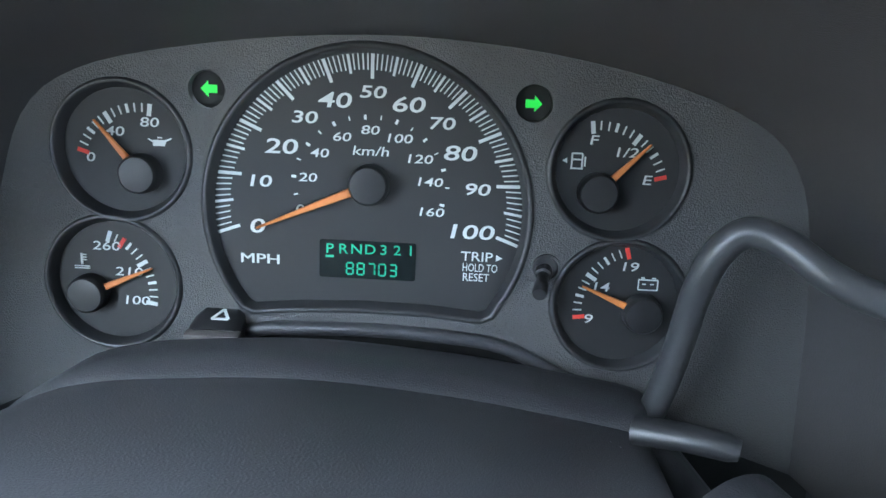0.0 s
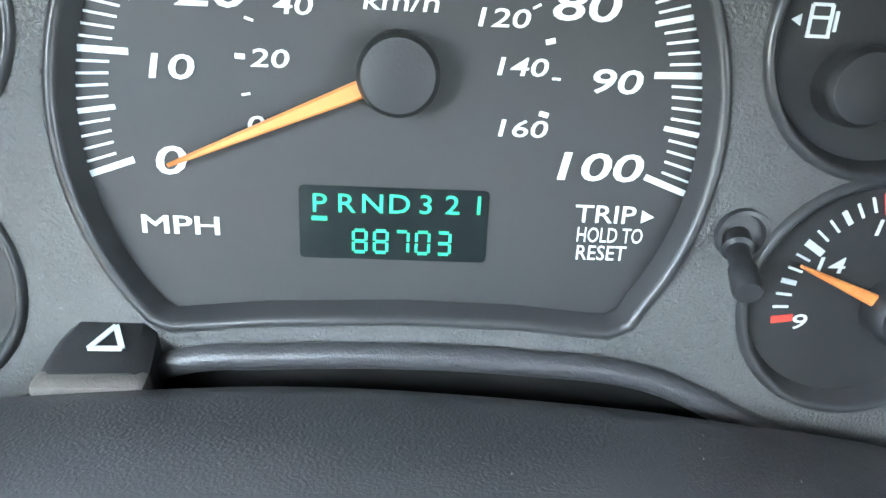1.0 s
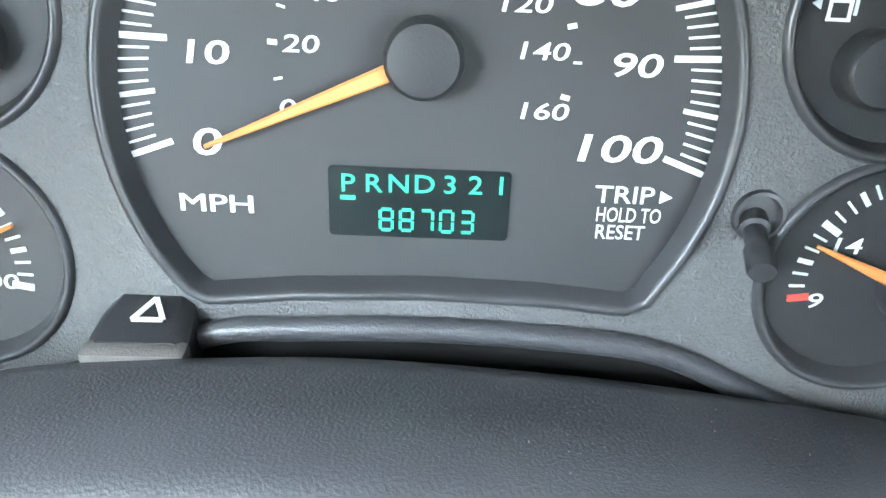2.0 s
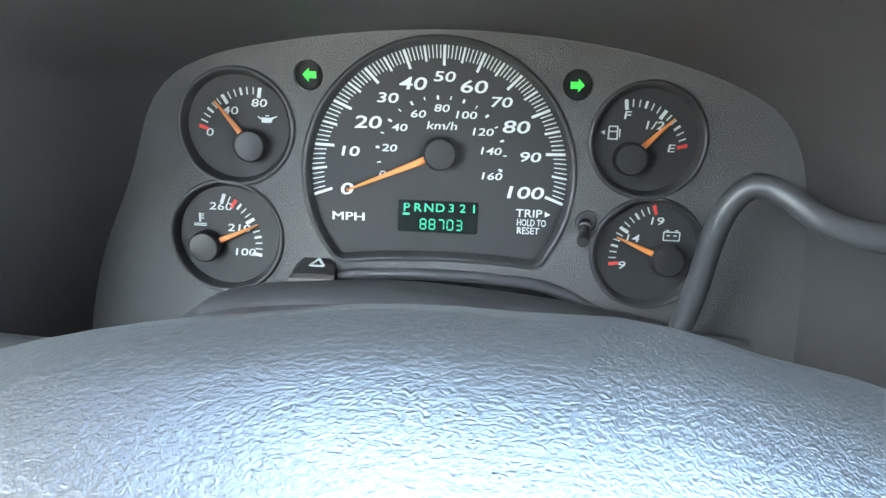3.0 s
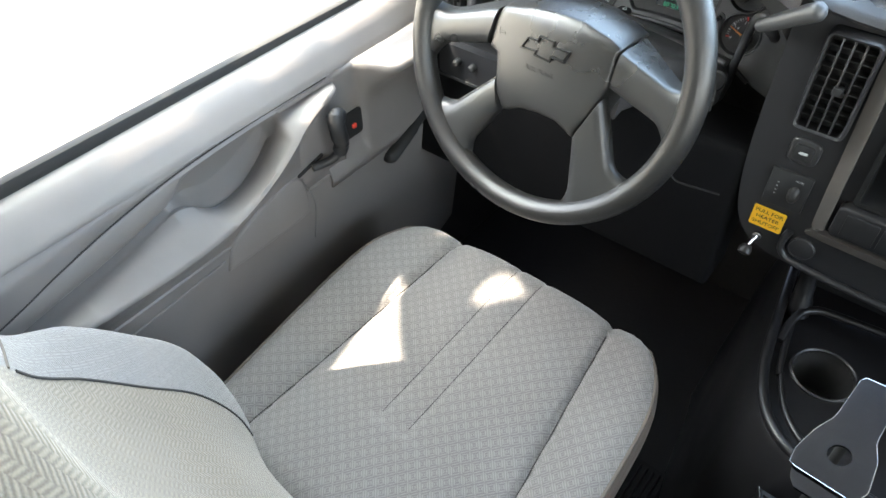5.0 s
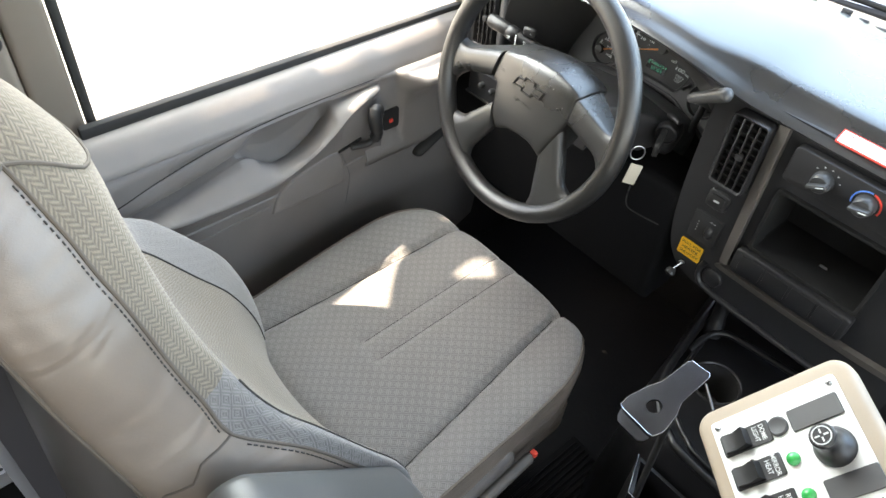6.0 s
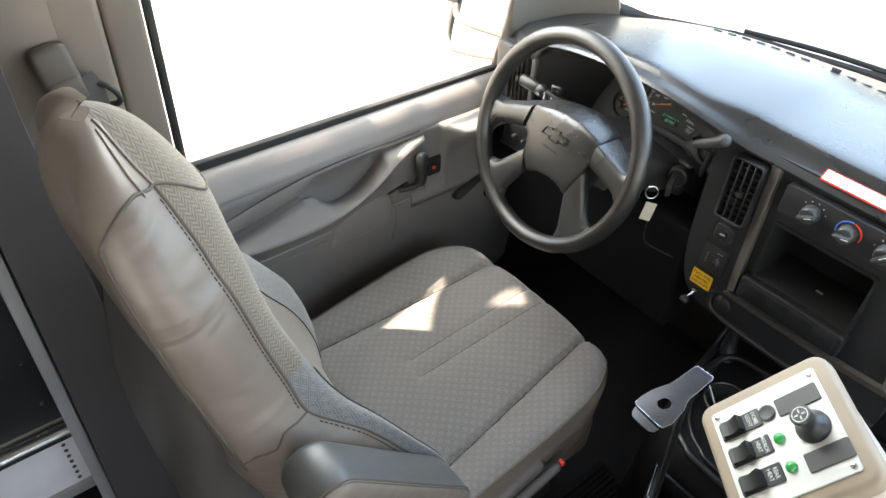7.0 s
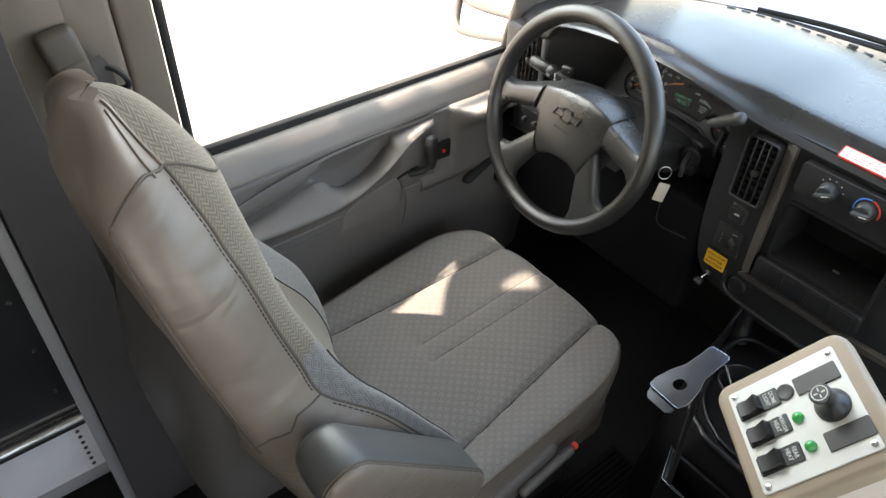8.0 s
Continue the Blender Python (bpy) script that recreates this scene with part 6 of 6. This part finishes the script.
loft(bm, [[Vector((0.0 + px * w, -0.70 + py * d, z)) for px, py in rect(2.0, 2.0, 0.5, 4)] for z, w, d in ((0.535, 0.13, 0.05), (0.545, 0.155, 0.072), (0.57, 0.170, 0.085), (0.64, 0.172, 0.087), (0.74, 0.160, 0.078), (0.86, 0.13, 0.06))])
part("rear_shell", bm, "shell", seat, "dark taupe lower rear shell", 60)
# folded armrest: a stuffed block with rounded ends, its side panel sewn in
AM = frame_of((0.2875, -0.576, 0.651), Vector((0, 0.228, -0.248)).normalized(), Vector((0, 0.248, 0.228)).normalized(), (1, 0, 0))
if AM.to_3x3().determinant() < 0:
    AM = AM @ Matrix.Diagonal((1, -1, 1, 1))


def arm_outline(grow):
    half, r_ = 0.128, 0.036 + grow
    out_ = []
    for c_, a0 in ((half, -90), (-half, 90)):
        out_ += [(c_ + r_ * 1.05 * math.cos(radians(a0 + 15 * k)), r_ * math.sin(radians(a0 + 15 * k))) for k in range(13)]
    return out_


bm = B()
loft(bm, [[AM @ Vector((*q, z)) for q in arm_outline(g)] for g, z in ((-0.012, -0.042), (-0.004, -0.038), (0.0, -0.030), (0.0022, -0.010), (0.0026, 0.008), (0.0018, 0.020), (0.0, 0.030))], True, (True, False))
part("armrest", bm, "armvinyl", seat, "dark grey vinyl armrest folded down", 70)
bm = B()
loft(bm, [[AM @ Vector((*q, z)) for q in arm_outline(g)] for g, z in ((0.0, 0.030), (-0.0012, 0.0345), (-0.006, 0.0385), (-0.014, 0.0405), (-0.024, 0.0412), (-0.032, 0.0412))], True, (False, True))
part("armrest_side", bm, "vinyl", seat, "taupe vinyl side of the armrest", 70)
for g, z in ((0.0006, 0.0290), (-0.0006, 0.0325)):
    line_ = [AM @ Vector((*q, z)) for q in arm_outline(g)]
    part("armrest_piping", tube(B(), line_ + line_[:1], 0.0014, 6), "thread", seat, "stitched seam round the armrest")
# base, recliner and slides
part("base_shell", span(B(), (-0.235, -0.46, 0.20), (0.245, -0.02, 0.33), 0.03, 3), "vinyl", seat, "taupe base skirt")
part("pedestal", span(B(), (-0.20, -0.44, 0.0), (0.20, -0.06, 0.205), 0.01), "cavity", seat, "black seat pedestal")
part("recliner_cover", box(B(), (0.03, 0.17, 0.06), pose(0.268, -0.30, 0.335, 16), 0.014, 3), "trim", seat, "grey recliner cover")
lv = part("recliner_lever", box(B(), (0.018, 0.13, 0.022), pose(0.292, -0.26, 0.345, 14), 0.008, 3), "trim", seat, "grey recliner lever")
part("lever_tip", box(B(), (0.012, 0.010, 0.014), pose(0.292, -0.192, 0.362, 14), 0.003), "red", lv, "red lever tip")

# seat belt on the pillar
sbelt = thing("seat_belt", "taupe seat belt guide on the pillar with dark webbing", "seat belt", pose(-0.39, -0.68, 0.9))
part("guide_cover", box(B(), (0.030, 0.055, 0.075), pose(-0.385, -0.690, 0.993, 8, -8, 0), 0.010, 3), "belt", sbelt)
part("guide_plate", box(B(), (0.012, 0.048, 0.040), pose(-0.368, -0.684, 0.963, 8, -8, 0), 0.006, 3), "belt", sbelt)
bm = B()
tube(bm, smooth_path([(-0.375, -0.665, 0.975), (-0.37, -0.655, 0.93), (-0.372, -0.66, 0.70), (-0.375, -0.66, 0.20)], 6), 0.022, 4, True, 0.06, (1, 0, 0))
part("webbing", bm, "post", sbelt, "dark woven belt webbing")
bm = B()
tube(bm, smooth_path([(-0.39, -0.66, 0.96), (-0.37, -0.635, 0.962), (-0.36, -0.62, 0.945), (-0.372, -0.62, 0.925), (-0.39, -0.645, 0.92)], 5), 0.005, 8)
part("loop", bm, "seal", sbelt)

# padded post and side panels behind the seat
post = thing("padded_post", "grey padded upright behind the driver seat", "post", pose(-0.32, -0.77, 0.0))
bm = B()
loft(bm, [[Vector((-0.316 + px * g, (y0_ + y1_) / 2 + py * g * (y1_ - y0_), z)) for px, py in rect(0.088, 1.0, 0.012, 3)] for z, y0_, y1_, g in ((0.028, -0.856, -0.712, 0.94), (0.034, -0.856, -0.712, 1.0), (0.16, -0.853, -0.724, 1.0), (0.30, -0.851, -0.735, 1.0), (0.60, -0.850, -0.751, 1.0), (1.0, -0.850, -0.765, 1.0), (1.72, -0.850, -0.770, 1.0))])
part("pad", bm, "post", post, "", 60)
part("foot", span(B(), (-0.345, -0.845, 0.0), (-0.29, -0.74, 0.030), 0.004), "cavity", post, "dark foot under the padding")
part("angle", span(B(), (-0.40, -0.876, 0.0), (-0.312, -0.853, 1.72), 0.004), "wall_grey", post, "grey metal angle")
sp = thing("side_panel", "white riveted lower wall panel with a metal rail", "wall panel", pose(-0.46, -1.2, 0.0), kind="structure")
part("board", span(B(), (-0.470, -1.9, 0.24), (-0.455, -0.852, 0.72)), "fascia", sp, "dark upper board")
part("lower_panel", span(B(), (-0.470, -1.9, 0.03), (-0.448, -0.852, 0.185)), "wall_white", sp, "white lower panel")
part("rail", tube(B(), [(-0.440, -1.9, 0.212), (-0.440, -0.852, 0.212)], 0.017, 14), "steel", sp, "bare metal rail")
part("kick_strip", span(B(), (-0.470, -1.9, 0.0), (-0.438, -0.852, 0.030), 0.004), "wall_grey", sp)
for k in range(7):
    part("rivet", lathe(B(), [(0.0045, 0), (0.004, 0.002), (0.002, 0.0032), (0.0002, 0.0034)], 10, Matrix.Translation((-0.448, -0.900, 0.046 + 0.020 * k)) @ pose(0, 0, 0, 0, 90, 0)), "blank", sp)
for y, z in ((-0.90, 0.42), (-0.90, 0.30), (-1.02, 0.30), (-1.02, 0.42), (-0.90, 0.55)):
    part("bolt", lathe(B(), [(0.006, 0), (0.005, 0.003), (0.0003, 0.004)], 10, Matrix.Translation((-0.455, y, z)) @ pose(0, 0, 0, 0, 90, 0)), "steel", sp)

# ---- engine cover, cup holders and switch console ----
eng = thing("engine_cover", "black moulded engine cover with cup holders", "engine cover", pose(0.6, 0.2, 0.0))
bm = B()
RAIL = [(0.305, 0.30, 0.49), (0.318, 0.25, 0.472), (0.332, 0.16, 0.456), (0.345, 0.08, 0.452), (0.362, 0.024, 0.450), (0.388, -0.018, 0.450), (0.43, -0.046, 0.450), (0.50, -0.060, 0.450), (0.90, -0.07, 0.450)]
rail = smooth_path(RAIL, 6)
loft(bm, [[p + Vector((-0.055 if p.y > 0.02 else -0.03, -0.05 if p.y < 0.02 else 0.0, 0)) - Vector((0, 0, p.z)) for p in rail], [p + Vector((-0.022, -0.012 if p.y < 0.02 else 0.0, -0.10)) for p in rail], [p + Vector((-0.010, -0.006 if p.y < 0.02 else 0, -0.015)) for p in rail], rail], False)
part("side", bm, "engine", eng, "", 50)
part("rail", tube(B(), rail, 0.0075, 10), "engine", eng, "glossy outer rail")
inner_ = [p + Vector((0.020, 0.018 if p.y < 0.05 else 0.004, -0.004)) for p in rail]
part("inner_rail", tube(B(), inner_, 0.0045, 10), "engine", eng, "glossy inner rail")
bm = B()
tray_ = [(p.x, p.y) for p in rail] + [(0.93, -0.07), (0.93, 0.60), (0.29, 0.60)]
plate_with_holes(bm, tray_, [circle(0.418, 0.102, 0.041, 32), circle(0.528, 0.118, 0.041, 32)], 0.444)
part("tray", bm, "engine", eng)
for x, y in ((0.418, 0.102), (0.528, 0.118)):
    h = part("cup_ring", lathe(B(), [(0.0415, 0.436), (0.0445, 0.445), (0.0445, 0.4475), (0.0420, 0.449), (0.0400, 0.447), (0.0395, 0.440)], 36, pose(x, y, 0), (False, False)), "engine", eng, "glossy cup ring")
    part("cup_well", lathe(B(), [(0.0398, 0.444), (0.037, 0.38), (0.034, 0.372), (0.001, 0.371)], 32, pose(x, y, 0), (False, True)), "cavity", h)
part("pocket_edge", tube(B(), smooth_path([(0.350, 0.120, 0.449), (0.352, 0.160, 0.458), (0.366, 0.186, 0.464), (0.41, 0.198, 0.466), (0.60, 0.215, 0.466), (0.90, 0.225, 0.466)], 6), 0.006, 10), "engine", eng, "raised pocket edge")
bm = B()
loft(bm, [[Vector((x, y, z)) for y, z in ((0.20, 0.462), (0.235, 0.468), (0.245, 0.50), (0.25, 0.60))] for x in (0.345, 0.62, 0.90)], False)
part("pocket_back", bm, "engine", eng)
part("post", tube(B(), smooth_path([(0.352, 0.188, 0.445), (0.347, 0.195, 0.48), (0.342, 0.20, 0.52), (0.338, 0.20, 0.56)], 4), [0.016] * 4 + [0.013] * 5 + [0.015] * 4, 12), "engine", eng, "rounded post of the tray")
fb_ = thing("floor_bin", "black open bin on the floor with a thin bright rim", "bin", pose(0.52, -0.22, 0.0))
bo, bi = [(0.441, -0.145), (0.75, -0.165), (0.75, -0.080), (0.412, -0.080)], [(0.447, -0.139), (0.744, -0.159), (0.744, -0.086), (0.420, -0.086)]
bm = B()
loft(bm, [[Vector((*p, z)) for p in r] for r, z in ((bo, 0.0), (bo, 0.40), (bi, 0.40), (bi, 0.10))], True, (True, True))
part("shell", bm, "engine", fb_)
part("rim", tube(B(), [Vector((*p, 0.402)) for p in bo[:2][::-1] + bo[3:]], 0.0018, 8), "blued", fb_, "thin bright rim")
mat_ = thing("floor_mat", "black ribbed rubber mat beside the seat", "floor mat", pose(0.30, -0.3, 0.0))
part("sheet", span(B(), (0.215, -0.85, 0.0), (0.47, 0.10, 0.004), 0.001), "carpet", mat_)
for k in range(19):
    part("rib", span(B(), (0.228 + 0.0125 * k, -0.84, 0.003), (0.2325 + 0.0125 * k, 0.09, 0.0085), 0.0015, 1), "carpet", mat_)

# bent steel bracket
brk = thing("steel_bracket", "bent polished steel bracket with a round hole", "bracket", pose(0.43, -0.19, 0.45))
xa = Vector((0.70, -0.71, 0.0))
ya = Vector((0.08, 0.95, 0.24)).normalized()
xa = (xa - ya * xa.dot(ya)).normalized()
BM = frame_of((0.440, -0.190, 0.706), xa, ya, xa.cross(ya))
bm = B()
out = [(-0.029, -0.050), (0.026, -0.054), (0.031, -0.040), (0.026, -0.012), (0.018, 0.004), (0.0165, 0.058), (-0.0165, 0.058), (-0.018, 0.010), (-0.026, -0.010), (-0.031, -0.034)]
out = [(p[0] * (1 - f) + q[0] * f, p[1] * (1 - f) + q[1] * f) for p, q in zip(out, out[1:] + out[:1]) for f in (0.1, 0.9)]
plate_with_holes(bm, out, [circle(0.0, -0.022, 0.0095, 20)], 0.0)
ext = bmesh.ops.extrude_face_region(bm, geom=list(bm.faces))
bmesh.ops.translate(bm, vec=(0, 0, 0.003), verts=[v for v in ext["geom"] if isinstance(v, bmesh.types.BMVert)])
bmesh.ops.transform(bm, matrix=BM, verts=bm.verts)
part("plate", bm, "blued", brk)
# thin bright tube stands in for the highlight along the plate's edge
part("edge_glint", tube(B(), [BM @ Vector((*p, 0.003)) for p in out + out[:1]], 0.0005, 6), "steel", brk, "bright line put in as the edge highlight")
bm = B()
prism(bm, [(-0.028, -0.046), (0.025, -0.050), (0.022, -0.064), (0.017, -0.068), (-0.017, -0.066), (-0.023, -0.060)], -0.004, -0.0005, BM)
part("bent_edge", bm, "blued", brk)
bm = B()
tube(bm, smooth_path([BM @ Vector((0.018, 0.045, 0)), BM @ Vector((0.055, 0.02, -0.02)), BM @ Vector((0.060, 0.012, -0.06))], 5), 0.0018, 8)
part("stay_rod", bm, "steel", brk)
part("support", tube(B(), [BM @ Vector((0.0, 0.03, -0.002)), (0.452, -0.14, 0.40)], 0.005, 12), "void", brk)

# switch console
S_TL, S_TR, S_BR = Vector((0.512, -0.216, 0.753)), Vector((0.561, -0.150, 0.843)), Vector((0.659, -0.226, 0.841))
ex_ = (S_BR - S_TR).normalized()
ez_ = (S_TL - S_TR).cross(S_BR - S_TR).normalized()
if ez_.z < 0:
    ez_ = -ez_
ey_ = ez_.cross(ex_)
SM = frame_of((S_TL + S_BR) / 2, ex_, ey_, ez_)
con = thing("switch_console", "tan-edged console box with a white switch plate", "switch console", SM, False)
bm = B()
prism(bm, rect(0.174, 0.172, 0.020, 6), -0.022, 0.0, None, 0.009, 4)
part("tan_frame", bm, "box_tan", con, "tan textured frame")
bm = B()
r1 = rect(0.166, 0.164, 0.016, 4)
loft(bm, [[Vector((*p, -0.016)) for p in r1], [Vector((p[0] + 0.03, p[1] - 0.02, -0.20)) for p in r1], [Vector((p[0] + 0.10, p[1] - 0.09, -0.34)) for p in r1]])
part("box", bm, "box_side", con, "pale smooth box")
part("plate", prism(B(), rect(0.137, 0.137, 0.004, 3), -0.002, 0.0022, None, 0.0006, 1), "plate", con, "white switch plate")
for sx in (-1, 1):
    for sy in (-1, 1):
        part("screw", lathe(B(), [(0.0038, 0.002), (0.0034, 0.004), (0.0003, 0.0046)], 12, pose(sx * 0.061, sy * 0.061, 0)), "steel", con)
for x, words in ((-0.0377, ("DOME", "LIGHT")), (-0.0009, ("MIRROR", "HEAT")), (0.0365, ("REAR", "HEAT"))):
    y = -0.0365
    sw_ = part("rocker_switch", prism(B(), rect(0.0235, 0.053, 0.002, 2, x, y), 0.002, 0.0045, None, 0.0008, 1), "switch", con, "black rocker switch")
    bm = B()
    loft(bm, [[Vector((x + px, y - 0.024 + py, z)) for px, py, z in row] for row in (
        [(-0.0095, 0.0, 0.004), (-0.0095, 0.002, 0.0105), (-0.0095, 0.013, 0.0085), (-0.0095, 0.026, 0.0145), (-0.0095, 0.029, 0.004)],
        [(0.0095, 0.0, 0.004), (0.0095, 0.002, 0.0105), (0.0095, 0.013, 0.0085), (0.0095, 0.026, 0.0145), (0.0095, 0.029, 0.004)])])
    part("rocker", bm, "switch", sw_)
    bm = B()
    for k, s in enumerate(words):
        text_into(bm, s, pose(x, y + 0.0190 - 0.0075 * k, 0.0048), 0.0052, 0.82)
    part("legend", bm, "white", sw_, "white legend " + " ".join(words))
    if x > -0.03:
        part("indicator", lathe(B(), [(0.0070, 0.002), (0.0068, 0.0045), (0.0050, 0.0075), (0.0025, 0.0090), (0.0002, 0.0094)], 18, pose(x, 0.0004, 0)), "green_lens", con, "green indicator lens")
part("round_blank", lathe(B(), [(0.0105, 0.002), (0.0105, 0.004), (0.0085, 0.0048), (0.006, 0.0040), (0.0002, 0.0040)], 24, pose(-0.0375, -0.0015, 0)), "blank", con)
for x, y in ((-0.037, 0.037), (0.0405, 0.043)):
    part("blank_plate", prism(B(), rect(0.0235, 0.052, 0.002, 2, x, y), 0.002, 0.0042, None, 0.0008, 1), "blank", con)
jx, jy = 0.0023, 0.0406
js = part("mirror_joystick", lathe(B(), [(0.0200, 0.002), (0.0195, 0.006), (0.0155, 0.011), (0.0118, 0.018), (0.0112, 0.026), (0.0124, 0.030), (0.0124, 0.034), (0.0112, 0.0355), (0.0003, 0.0356)], 30, pose(jx, jy, 0)), "switch", con, "black mirror joystick")
bm = B()
cir = circle(jx, jy, 0.0088, 24)
for p, q in zip(cir, cir[1:] + cir[:1]):
    bar(bm, p, q, 0.0012, 0.0356)
for a in (0, 90, 180, 270):
    d = Vector((math.cos(radians(a)), math.sin(radians(a))))
    bar(bm, Vector((jx, jy)) + d * 0.002, Vector((jx, jy)) + d * 0.0065, 0.0016, 0.0356)
part("dial_mark", bm, "white", js, "white ring and cross mark")
